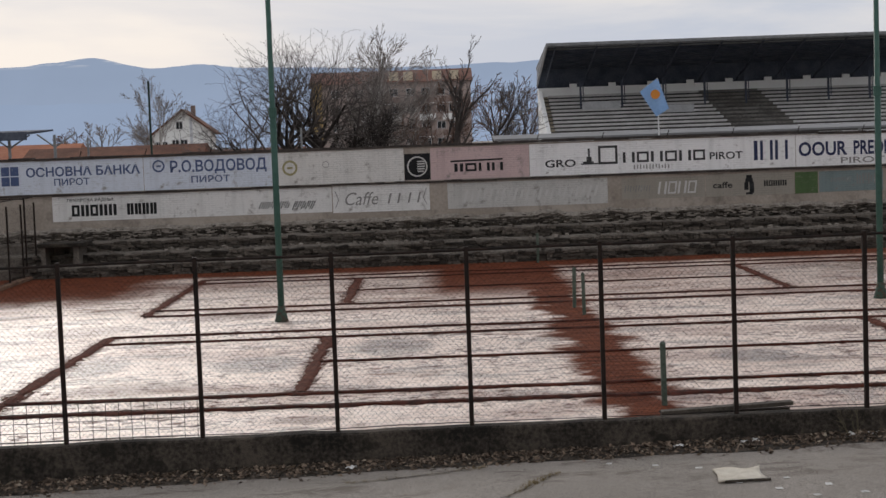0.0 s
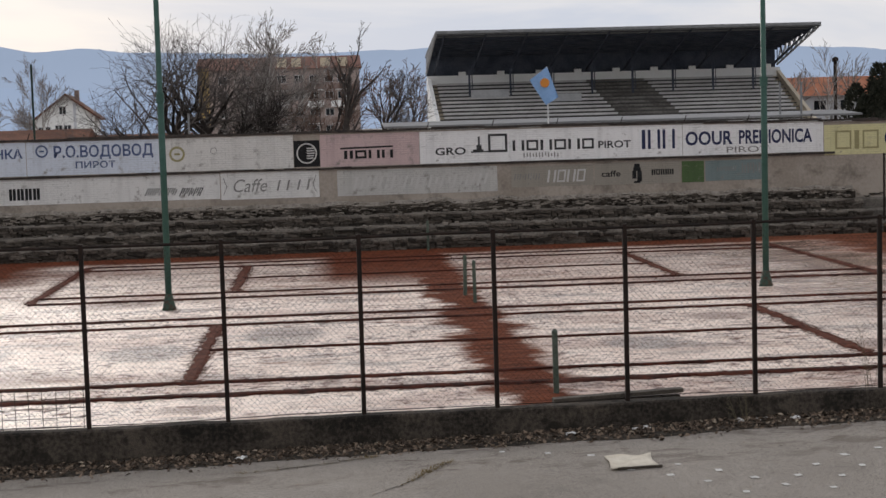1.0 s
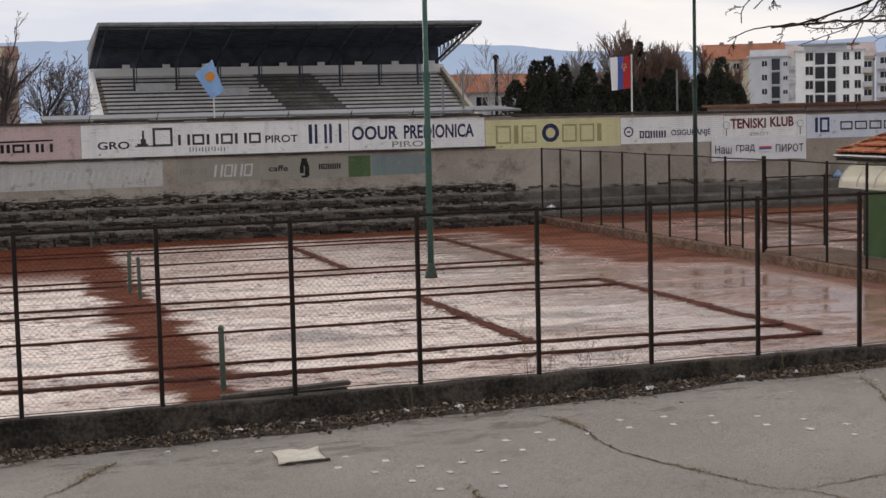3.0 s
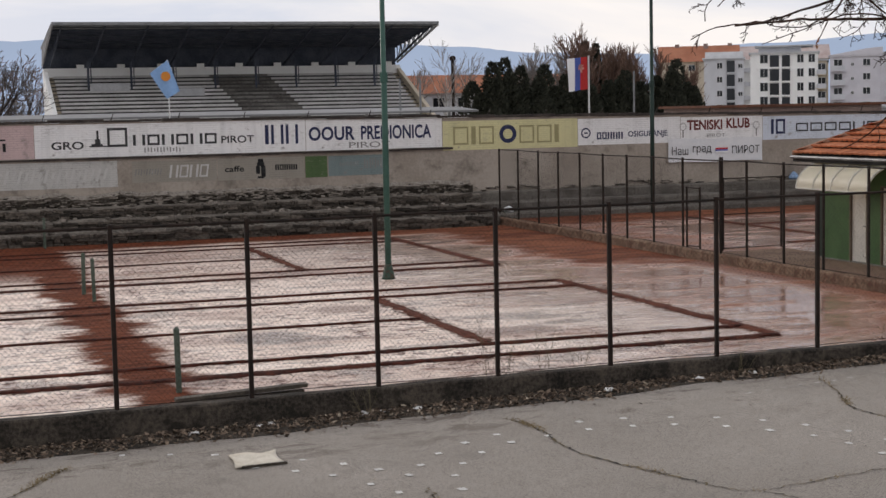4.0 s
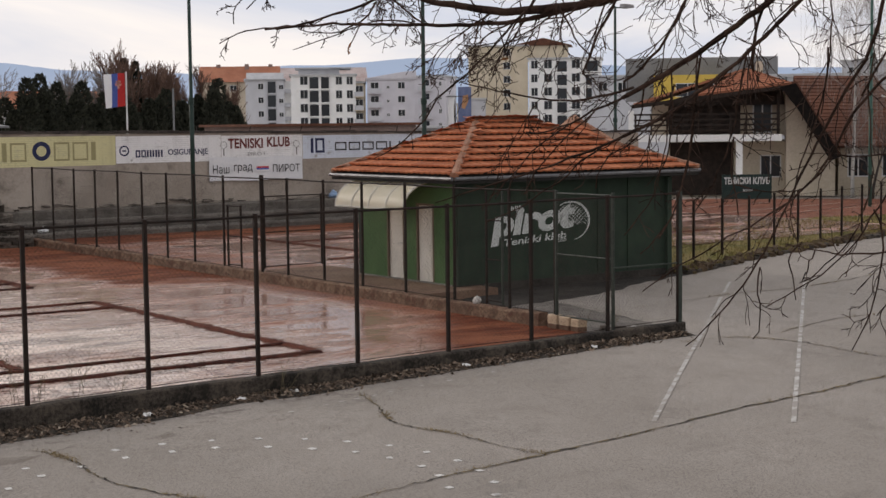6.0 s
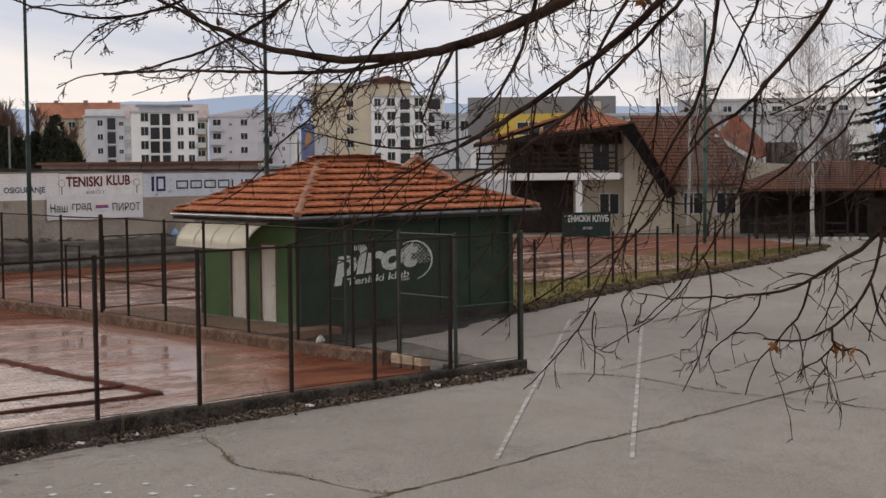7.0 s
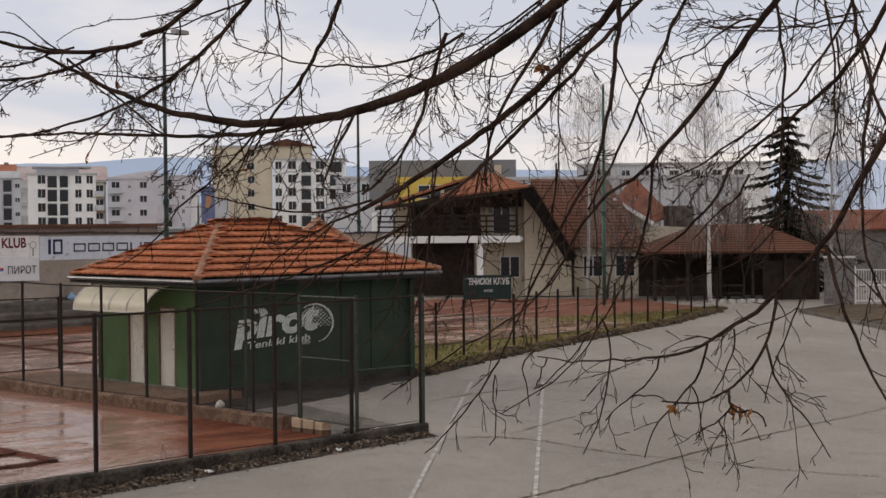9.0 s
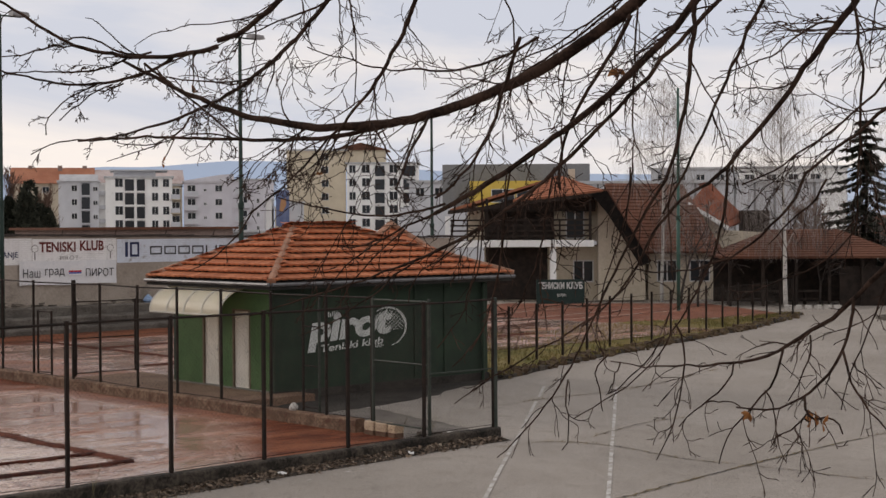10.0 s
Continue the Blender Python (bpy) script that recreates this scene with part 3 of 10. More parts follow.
def dark_corner():
    """Darker asphalt in the fenced corner before the apron."""
    g = Geo()
    n, m = 14, 16
    for i in range(n + 1):
        for j in range(m + 1):
            y = -2.05 + 5.2 * j / m
            x = 17.86 + (2.1 + 0.5 * j / m + 0.3 * noise.noise(Vector((0, y * 1.4, 4)))) * i / n
            g.v.append((x, y, ground_z(x, y) + 0.007))
    g.f = [((m + 1) * i + j, (m + 1) * (i + 1) + j, (m + 1) * (i + 1) + j + 1, (m + 1) * i + j + 1) for i in range(n) for j in range(m)]
    setting("pavement_corner", g, M_CORNER, "darker asphalt in the fenced corner", "asphalt")


dark_corner()

# ---- painted signs on the long wall ----
def worn_paint(name, col, show=(0.24, 0.22, 0.20), amount=0.6, brick=True, rough=0.85):
    """Old paint on brickwork: faint courses, flaked spots and rain streaks."""
    n = Nodes(name)
    flake = n.noise(2.4, 8, 0.68)
    streak = n.noise(1.0, 5, 0.6, n.scaled(n.co, (3.2, 1, 0.35)))
    c = n.mix(n.math("MULTIPLY", n.step(streak, 0.42, 0.75), 0.35), col, tuple(v * 0.62 for v in col))
    c = n.mix(n.step(flake, 0.73 - 0.2 * amount, 0.80 - 0.12 * amount, 0, 0.85), c, show)
    chip = n.noise(1.0, 7, 0.7, n.scaled(n.co, (3.0, 1, 13.0)))
    c = n.mix(n.math("MULTIPLY", n.step(chip, 0.53, 0.62, 0, 0.75), n.step(n.noise(0.9, 4), 0.36, 0.58)), c, tuple(0.5 * (v + s) for v, s in zip(col, show)))
    if brick:
        b = n.t.nodes.new("ShaderNodeTexBrick")
        turn = n.t.nodes.new("ShaderNodeMapping")
        turn.inputs["Rotation"].default_value = (radians(90), 0, 0)
        n.link(n.co, turn.inputs["Vector"])
        n.link(turn.outputs[0], b.inputs["Vector"])
        for k, v in (("Scale", 1.0), ("Brick Width", 0.27), ("Row Height", 0.085), ("Mortar Size", 0.008)):
            b.inputs[k].default_value = v
        c = n.mix(n.math("MULTIPLY", b.outputs["Fac"], n.step(n.noise(0.7, 3), 0.36, 0.60, 0.08, 0.55)), c, tuple(v * 0.58 for v in col))
        n.bump(n.math("SUBTRACT", n.math("MULTIPLY", flake, 0.4), b.outputs["Fac"]), 0.7, 0.010)
    else:
        n.bump(flake, 0.3, 0.006)
    return n.done(c, rough, 0, 0.3)


P_BLUEWHITE = worn_paint("faded_bluish_white_paint", (0.62, 0.67, 0.75), amount=0.9)
P_WHITE = worn_paint("old_white_paint", (0.80, 0.795, 0.79), amount=0.7)
P_DIRTYWHITE = worn_paint("dirty_white_paint", (0.66, 0.645, 0.615), amount=0.9)
P_PINK = worn_paint("faded_pink_paint", (0.56, 0.42, 0.41), amount=0.95)
P_YELLOW = worn_paint("faded_yellow_paint", (0.64, 0.60, 0.34), amount=0.6)
P_BLACK = worn_paint("black_paint", (0.012, 0.012, 0.013), (0.05, 0.05, 0.05), 0.3)
P_LOWWHITE = worn_paint("chalky_white_paint", (0.70, 0.69, 0.67), amount=0.9)
P_FADED = worn_paint("washed_out_paint", (0.50, 0.49, 0.465), amount=1.0)
P_BEIGE = worn_paint("beige_grey_paint", (0.30, 0.275, 0.235), amount=0.5)
P_GREEN = worn_paint("green_paint", (0.075, 0.125, 0.05), amount=0.4)
P_TEAL = worn_paint("teal_grey_paint", (0.185, 0.235, 0.235), amount=0.7)
L_BLUE = worn_paint("faded_blue_lettering", (0.07, 0.10, 0.20), (0.3, 0.33, 0.38), 0.7, False)
L_NAVY = worn_paint("navy_lettering", (0.022, 0.028, 0.075), (0.2, 0.2, 0.25), 0.4, False)
L_DARK = worn_paint("dark_grey_lettering", (0.040, 0.040, 0.042), (0.2, 0.2, 0.2), 0.45, False)
L_BLACK = worn_paint("black_lettering", (0.012, 0.012, 0.013), (0.08, 0.08, 0.08), 0.3, False)
L_RED = worn_paint("dark_red_lettering", (0.12, 0.022, 0.018), (0.3, 0.2, 0.2), 0.3, False)
L_PALE = worn_paint("pale_lettering", (0.52, 0.51, 0.49), (0.3, 0.3, 0.3), 0.6, False)
L_GREY = worn_paint("washed_grey_lettering", (0.22, 0.215, 0.205), (0.35, 0.34, 0.33), 0.7, False)
L_OCHRE = worn_paint("ochre_outline_lettering", (0.30, 0.27, 0.14), (0.45, 0.42, 0.25), 0.6, False)
FACE_Y = WALL_Y - 0.004


def wall_sign(x0, x1, z0, z1, mat, label, slope=True, y=FACE_Y):
    """A painted field on the wall; its base is the lower left corner."""
    s = thing("painted_sign", pose(x0, y, z0), label, "wall sign", "painted signs")
    n = max(1, int((x1 - x0) / 1.5))
    g = Geo()
    for i in range(n + 1):
        x = (x1 - x0) * i / n
        top = min(z1, WALL_TOP(x0 + x) - 0.02) if slope else z1
        g.v += [(x, 0, 0), (x, 0, top - z0)]
    g.f = [(2 * i, 2 * i + 2, 2 * i + 3, 2 * i + 1) for i in range(n)]
    part("painted_field", g, mat, s)
    s["x0"], s["z0"] = x0, z0
    return s


def word(s, text, x0, x1, z0, z1, mat, **kw):
    return lettering(text, x1 - x0, z1 - z0, mat, s, pose(x0 - s["x0"], 0, z0 - s["z0"]), **kw)


def marks(s, n, x0, x1, z0, z1, mat, **kw):
    return stroke_marks(n, x1 - x0, z1 - z0, mat, s, pose(x0 - s["x0"], 0, z0 - s["z0"]), **kw)


def blocks(s, shapes, x0, x1, z0, z1, mat, **kw):
    return block_marks(shapes, x1 - x0, z1 - z0, mat, s, pose(x0 - s["x0"], 0, z0 - s["z0"]), **kw)


def ring(s, x, z, r, mat, name="emblem", inner=0.72, n=24, dots=True):
    g = Geo()
    for i in range(n):
        a, b = 2 * math.pi * i / n, 2 * math.pi * (i + 1) / n
        g.face(*[(x - s["x0"] + q * r * math.cos(c), -0.005, z - s["z0"] + q * r * math.sin(c)) for q, c in ((inner, a), (1, a), (1, b), (inner, b))])
    if dots:
        k = r * 0.36
        g.face(*[(x - s["x0"] + k * p, -0.005, z - s["z0"] + k * q) for p, q in ((-1, -0.4), (1, -0.4), (1, 0.4), (-1, 0.4))])
    return part(name, g, mat, s)


s = wall_sign(-26, -15.0, 3.05, 4.34, P_BLUEWHITE, "faded blue and white bank sign painted on brickwork")
word(s, "ОСНОВНА БАНКА", -19.55, -15.12, 3.72, 4.10, L_BLUE, thin=0.026)
word(s, "ПИРОТ", -18.48, -17.1, 3.36, 3.64, L_BLUE, thin=0.018)
g = Geo()
for i in range(2):
    for j in range(2):
        g.face(*[(5.48 + 0.36 * i + a, -0.004, 0.36 + 0.39 * j + b) for a, b in ((0, 0), (0.32, 0), (0.32, 0.35), (0, 0.35))])
part("blue_square_emblem", g, L_BLUE, s)
s = wall_sign(-14.98, -9.78, 3.05, 4.34, P_BLUEWHITE, "faded blue and white waterworks sign painted on brickwork")
word(s, "Р.О.ВОДОВОД", -13.95, -10.2, 3.62, 4.18, L_BLUE, thin=0.022)
word(s, "ПИРОТ", -13.15, -11.65, 3.29, 3.56, L_BLUE, thin=0.018)
ring(s, -14.4, 3.98, 0.24, L_BLUE)
s = wall_sign(-9.76, -4.86, 3.05, 4.34, P_DIRTYWHITE, "blank dirty white painted field with a faint round emblem")
ring(s, -9.3, 3.72, 0.30, L_OCHRE)
ring(s, -7.9, 3.8, 0.13, L_GREY, dots=False, inner=0.85)
s = wall_sign(-4.84, -3.84, 3.08, 4.10, P_BLACK, "black painted square with a pale round emblem", False, FACE_Y - 0.004)
ring(s, -4.34, 3.6, 0.40, L_PALE, inner=0.86, dots=False)
g = Geo()
for i in range(5):
    z = 0.30 + 0.095 * i
    w = 0.30 * math.sqrt(max(0.05, 1 - ((z - 0.52) / 0.36) ** 2))
    g.face((0.52, -0.004, z), (0.52 + w, -0.004, z + 0.015), (0.52 + w * 0.9, -0.004, z + 0.06), (0.48, -0.004, z + 0.055))
part("emblem_bars", g, L_PALE, s)
s = wall_sign(-3.82, 0.02, 3.05, 4.30, P_PINK, "faded pink sign on brickwork with a black word mark")
g = Geo().face((0.78, -0.004, 0.66), (2.82, -0.004, 0.70), (2.82, -0.004, 0.76), (0.78, -0.004, 0.73))
part("word_mark_bar", g, L_BLACK, s)
blocks(s, "iiouu", -2.9, -0.92, 3.34, 3.66, L_BLACK, weight=0.26)
s = wall_sign(0.04, 10.42, 3.05, 4.30, P_WHITE, "white sign with large dark grey lettering painted on brickwork")
word(s, "GRO", 0.64, 1.84, 3.36, 3.66, L_DARK, thin=0.022)
g = Geo()
for a, b, lo, hi in ((0.0, 0.72, 0, 0.05), (0.08, 0.5, 0.05, 0.12), (0.22, 0.42, 0.12, 0.30), (0.28, 0.36, 0.30, 0.62)):
    g.face((2.0 + a, -0.004, 0.38 + lo), (2.0 + b, -0.004, 0.38 + lo), (2.0 + b, -0.004, 0.38 + hi), (2.0 + a, -0.004, 0.38 + hi))
part("tower_emblem", g, L_DARK, s)
blocks(s, "o", 2.72, 3.62, 3.42, 4.14, L_DARK, weight=0.13)
blocks(s, "uououo", 3.68, 6.98, 3.45, 3.86, L_DARK, weight=0.2)
word(s, "PIROT", 7.07, 8.36, 3.45, 3.74, L_DARK, thin=0.018)
marks(s, 6, 4.1, 5.55, 3.18, 3.36, L_GREY, seed=7, weight=0.12)
blocks(s, "iuu", 8.80, 10.22, 3.36, 4.12, L_NAVY, weight=0.11)
s = wall_sign(10.44, 16.12, 3.05, 4.30, P_WHITE, "white sign with navy block lettering painted on brickwork")
word(s, "OOUR", 10.55, 12.45, 3.44, 4.0, L_NAVY, thin=0.026)
word(s, "PREDIONICA", 12.7, 15.66, 3.44, 4.0, L_NAVY, thin=0.026)
word(s, "PIROT", 12.2, 13.9, 3.12, 3.36, L_GREY, thin=0.006)
s = wall_sign(16.15, 22.12, 2.90, 4.10, P_YELLOW, "faded yellow sign with outlined lettering painted on brickwork")
blocks(s, "oio", 16.6, 18.5, 3.12, 3.86, L_OCHRE, weight=0.10)
blocks(s, "ooi", 19.5, 21.4, 3.12, 3.86, L_OCHRE, weight=0.10)
o = ring(s, 18.99, 3.52, 0.38, L_NAVY, "navy_ring", 0.55, 24, False)
s = wall_sign(22.14, 26.92, 2.95, 4.06, P_WHITE, "white insurance sign with dark lettering painted on brickwork")
blocks(s, "oouuu", 23.0, 24.25, 3.18, 3.48, L_NAVY, weight=0.2)
word(s, "OSIGURANJE", 24.45, 26.3, 3.18, 3.50, L_NAVY, thin=0.022)
ring(s, 22.5, 3.46, 0.22, L_NAVY)
s = wall_sign(26.94, 30.92, 2.95, 4.02, P_WHITE, "white tennis club sign with dark red lettering on brickwork")
word(s, "TENISKI", 27.25, 28.95, 3.46, 3.90, L_RED, thin=0.034)
word(s, "KLUB", 29.15, 30.3, 3.50, 3.94, L_RED, thin=0.034)
word(s, "PIROT", 28.2, 29.1, 3.14, 3.30, L_GREY, thin=0.0)
for x in (27.05, 30.62):
    ring(s, x, 3.62, 0.16, L_GREY, "racket_emblem", 0.85, 16, False)
    part("racket_handle", Geo().face((x - 26.97, -0.004, 0.2), (x - 26.91, -0.004, 0.2), (x - 26.91, -0.004, 0.51), (x - 26.97, -0.004, 0.51)), L_GREY, s)
s = wall_sign(30.94, 38.5, 2.95, 3.98, P_BLUEWHITE, "pale sign with outlined dark lettering painted on brickwork")
blocks(s, "io", 31.35, 32.15, 3.2, 3.85, L_NAVY, weight=0.16)
blocks(s, "oooouoii", 32.6, 37.6, 3.28, 3.66, L_DARK, weight=0.18)
s = wall_sign(-18.6, -7.72, 1.95, 2.93, P_LOWWHITE, "chalky white bakery sign with black lettering on the wall", False)
word(s, "ПЕКАРСКА РАДЊА", -18.02, -16.2, 2.68, 2.84, L_BLACK, thin=0.02)
blocks(s, "ououu", -17.85, -16.05, 2.14, 2.58, L_BLACK, weight=0.22)
blocks(s, "uuuu", -15.7, -14.5, 2.14, 2.58, L_BLACK, weight=0.2)
marks(s, 7, -10.6, -9.4, 2.16, 2.44, L_DARK, seed=25, weight=0.14, lean=0.5)
marks(s, 5, -9.3, -8.45, 2.10, 2.42, L_DARK, seed=26, weight=0.14, lean=0.5)
s = wall_sign(-7.68, -3.9, 1.90, 2.95, P_LOWWHITE, "chalky white cafe sign with slanted grey lettering on the wall", False)
word(s, "Caffe", -7.2, -5.9, 2.18, 2.68, L_GREY, shear=0.3)
blocks(s, "u u", -5.55, -4.25, 2.2, 2.6, L_GREY, weight=0.14, lean=0.25)
for x, d in ((-7.6, 1), (-4.0, -1)):
    a = x + 7.68
    part("diamond_line", Geo().face((a, -0.004, 0.2), (a + 0.03 * d, -0.004, 0.2), (a + 0.16 * d, -0.004, 0.5), (a + 0.03 * d, -0.004, 0.86), (a, -0.004, 0.86), (a + 0.13 * d, -0.004, 0.5)), L_GREY, s)
s = wall_sign(-3.2, 3.05, 1.90, 2.90, P_FADED, "washed-out painted sign with unreadable marks on the wall", False)
marks(s, 11, -2.6, 2.7, 2.14, 2.62, L_PALE, seed=51, weight=0.1, lean=0.3)
s = wall_sign(3.6, 6.85, 2.02, 2.84, P_BEIGE, "bare grey field with faded pale lettering on the wall", False)
marks(s, 5, 3.7, 4.75, 2.3, 2.55, L_GREY, seed=52, weight=0.14, lean=0.2)
blocks(s, "uouo", 5.0, 6.55, 2.18, 2.66, L_PALE, weight=0.13, lean=0.15)
s = wall_sign(6.9, 10.34, 2.0, 2.86, P_BEIGE, "beige cafe sign with small black lettering on the wall", False)
word(s, "caffe", 7.17, 7.93, 2.32, 2.56, L_BLACK, thin=0.02)
blocks(s, "uouuu", 9.17, 10.08, 2.34, 2.56, L_BLACK, weight=0.22)
g = Geo()
for a, b, lo, hi in ((0.04, 0.34, 0.52, 0.66), (0.08, 0.30, 0.66, 0.80), (0.0, 0.16, 0.22, 0.52), (0.2, 0.38, 0.10, 0.52), (0.06, 0.32, 0.04, 0.12)):
    g.face((1.5 + a, -0.004, lo), (1.5 + b, -0.004, lo), (1.5 + b, -0.004, hi), (1.5 + a, -0.004, hi))
part("cup_emblem", g, L_BLACK, s)
wall_sign(10.38, 11.28, 2.0, 2.84, P_GREEN, "plain dark green painted square on the wall", False, FACE_Y - 0.004)
s = wall_sign(11.33, 13.84, 2.03, 2.83, P_TEAL, "faded teal painted field with unreadable letters on the wall", False)
marks(s, 5, 11.8, 12.6, 2.4, 2.58, L_GREY, seed=71, weight=0.12)
marks(s, 4, 12.8, 13.7, 2.3, 2.7, L_GREY, seed=72, weight=0.14)

# cloth banner hung below the club sign
M_BANNER = surface("white_banner_cloth", (0.62, 0.63, 0.65), (0.72, 0.72, 0.73), 0.7, 1.2, 10, 0.3, 0.01)
b = thing("banner", pose(26.3, WALL_Y - 0.10, 2.09), "white cloth banner with black lettering, hung on the wall", "banner")
g = Geo()
for i in range(41):
    for j in range(5):
        g.v.append((4.55 * i / 40, 0.012 * math.sin(i * 0.9) * (1 - j / 4.5) + 0.01 * math.sin(i * 0.31 + j), 1.0 * j / 4 + 0.02 * math.sin(i * 0.25)))
g.f = [(5 * i + j, 5 * i + 5 + j, 5 * i + 6 + j, 5 * i + 1 + j) for i in range(40) for j in range(4)]
part("cloth", g, M_BANNER, b, "", True)
L_BANNER = surface("banner_black_print", (0.02, 0.02, 0.022), (0.03, 0.03, 0.032), 0.6)
for txt, a, w, h in (("Наш", 0.15, 0.78, 0.36), ("град", 1.15, 0.9, 0.36), ("ПИРОТ", 3.05, 1.35, 0.34)):
    lettering(txt, w, h, L_BANNER, b, pose(a, -0.03, 0.32), thin=0.0)
M_RED = surface("red_cloth", (0.42, 0.03, 0.03), (0.50, 0.045, 0.04), 0.75)
M_BLUE = surface("blue_cloth", (0.06, 0.10, 0.34), (0.08, 0.13, 0.40), 0.75)
M_SKYBLUE = surface("light_blue_cloth", (0.20, 0.36, 0.62), (0.26, 0.43, 0.70), 0.75)
M_WHITE = surface("white_cloth", (0.70, 0.70, 0.71), (0.78, 0.78, 0.78), 0.75)
M_CREST = surface("pale_red_print", (0.55, 0.22, 0.18), (0.66, 0.36, 0.30), 0.7)
M_GOLD = surface("gold_print", (0.55, 0.30, 0.05), (0.62, 0.22, 0.05), 0.7)
for k, mt in enumerate((M_RED, M_BLUE, M_WHITE)):
    part("stripe", Geo().box(2.25, 2.85, -0.034, -0.026, 0.52 - 0.07 * k, 0.585 - 0.07 * k), mt, b)

# ---- fences, poles and posts ----
def wire_lines(g, w, h, pitch, r, at=(0, 0, 0)):
    """Diamonds of crossing wires in local x, z."""
    ox, oy, oz = at
    for s in (1, -1):
        c = -h if s > 0 else 0.0
        while c < w + (0 if s > 0 else h):
            pts = []
            for z in (0.0, h):
                pts.append((c + s * z, z))
            (xa, za), (xb, zb) = pts
            ta = max(0.0, min(1.0, ((0 if s > 0 else w) - xa) / (xb - xa))) if (xa < 0 or xa > w) else 0.0
            tb = min(1.0, max(0.0, ((w if s > 0 else 0) - xa) / (xb - xa))) if (xb < 0 or xb > w) else 1.0
            if tb - ta > 1e-3:
                p, q = (xa + (xb - xa) * ta, za + h * ta), (xa + (xb - xa) * tb, za + h * tb)
                n = len(g.v)
                nx, nz = -s * 0.7071 * r, 0.7071 * r
                for x, z in (p, q):
                    g.v += [(ox + x + nx, oy, oz + z + nz), (ox + x - nx, oy, oz + z - nz), (ox + x, oy + r, oz + z)]
                g.f += [(n, n + 1, n + 4, n + 3), (n + 1, n + 2, n + 5, n + 4), (n + 2, n, n + 3, n + 5)]
            c += pitch
    return g


def square_post(h, half=0.04):
    g = Geo().cbox(-half, half, -half, half, 0, h, 0.008)
    g.box(-half * 1.08, half * 1.08, -half * 1.08, half * 1.08, h, h + 0.012)
    return g


def run_of_fence(label, m, count, pitch, height, mesh_me, post_me, rail_r=0.022, mid=None, skip=(), first=True, group=""):
    """Posts, a top rail, a bottom wire and a net for each bay, along local x."""
    f = thing("wire_fence", m, label, "fence", group)
    for i in range(count + 1):
        if i == 0 and not first:
            continue
        part("post", post_me, None, f, "", False, pose(i * pitch, 0, 0, 0, 0, 0))
    part("top_rail", Geo().tube([(-0.03 if first else 0, 0, height - 0.02)] + [(pitch * (i + 0.5), 0, height - 0.03 - 0.008 * (i % 3)) for i in range(count)] + [(pitch * count + 0.03, 0, height - 0.02)], rail_r, 6), M_POST, f)
    part("bottom_wire", Geo().tube([(0, 0.02, 0.06)] + [(pitch * (i + 0.5), 0.02, 0.045 + 0.02 * math.sin(i * 2.3)) for i in range(count)] + [(pitch * count, 0.02, 0.06)], 0.008, 4), M_POST, f)
    for i in range(count):
        if i not in skip:
            part("wire_net", mesh_me, None, f, "", False, pose(i * pitch, 0.03, 0.03))
    return f


near_pitch = 2.081
near_net = wire_lines(Geo(), near_pitch, 2.68, 0.092, 0.0015).mesh("wire_net", M_WIRE)
near_post = square_post(2.78, 0.034).mesh("post", M_POST)
tilt = math.degrees(math.atan(FENCE_SLOPE))
fx0 = -9.58 - 12 * near_pitch * math.cos(math.atan(FENCE_SLOPE))
near_fence = run_of_fence("dark rusty wire fence on a mossy kerb beside the courts", pose(fx0, fence_y(fx0), 0.15, 0, 0, tilt), 26, near_pitch, 2.78, near_net, near_post, 0.024)
# welded wire grid tied over the lower bays
g = Geo()
for i in range(41):
    x = 0.05 + 0.2 * i
    g.tube([(x, -0.03, 0.0), (x + 0.01 * math.sin(i), -0.03, 0.62)], 0.006, 4, False)
for j in range(5):
    g.tube([(0.0, -0.03, 0.03 + 0.145 * j), (8.1, -0.03, 0.03 + 0.145 * j)], 0.006, 4, False)
part("welded_wire_grid", g, M_WIRE, near_fence, "coarse welded wire grid", False, pose(near_pitch * 9.1, 0, 0.02))

# fence on the side kerb, from the near fence to the long wall
side_pitch = 1.87
side_net = wire_lines(Geo(), side_pitch, 2.6, 0.092, 0.0015).mesh("wire_net", M_WIRE)
side_post = square_post(2.70, 0.030).mesh("post", M_POST)
M_GREYPOST = surface("grey_green_post_paint", (0.022, 0.030, 0.025), (0.046, 0.054, 0.044), 0.55, 4, 30, 0.2, 0.004)
SIDE_POSTS = (-0.30, 1.30, 3.40, 5.45, 7.42, 9.32, 11.26, 12.74, 15.05, 17.00, 18.93, 20.78, 22.71, 24.63, 26.52, 28.58, 30.6)
side_fence = thing("wire_fence", pose(17.68, 0, 0.27, 0, 0, 90), "dark wire fence on the low side kerb", "fence")
for a, b in zip(SIDE_POSTS, SIDE_POSTS[1:] + (None,)):
    part("post", side_post, None, side_fence, "", False, pose(a, 0, 0))
    if b and not 12 < a < 13:
        part("wire_net", wire_lines(Geo(), b - a, 2.6, 0.092, 0.0019).mesh("wire_net", M_WIRE), None, side_fence, "", False, pose(a, 0.03, 0.03))
for name, z, r in (("top_rail", 2.68, 0.02), ("bottom_wire", 0.05, 0.008)):
    part(name, Geo().tube([(y, 0, z - 0.012 * (i % 3)) for i, y in enumerate(SIDE_POSTS)], r, 6), M_POST, side_fence)
leaf = thing("metal_gate", pose(17.78, 1.68, 0.27, 0, 0, 90), "narrow grey steel gate leaf by the side fence", "gate", "court gates")
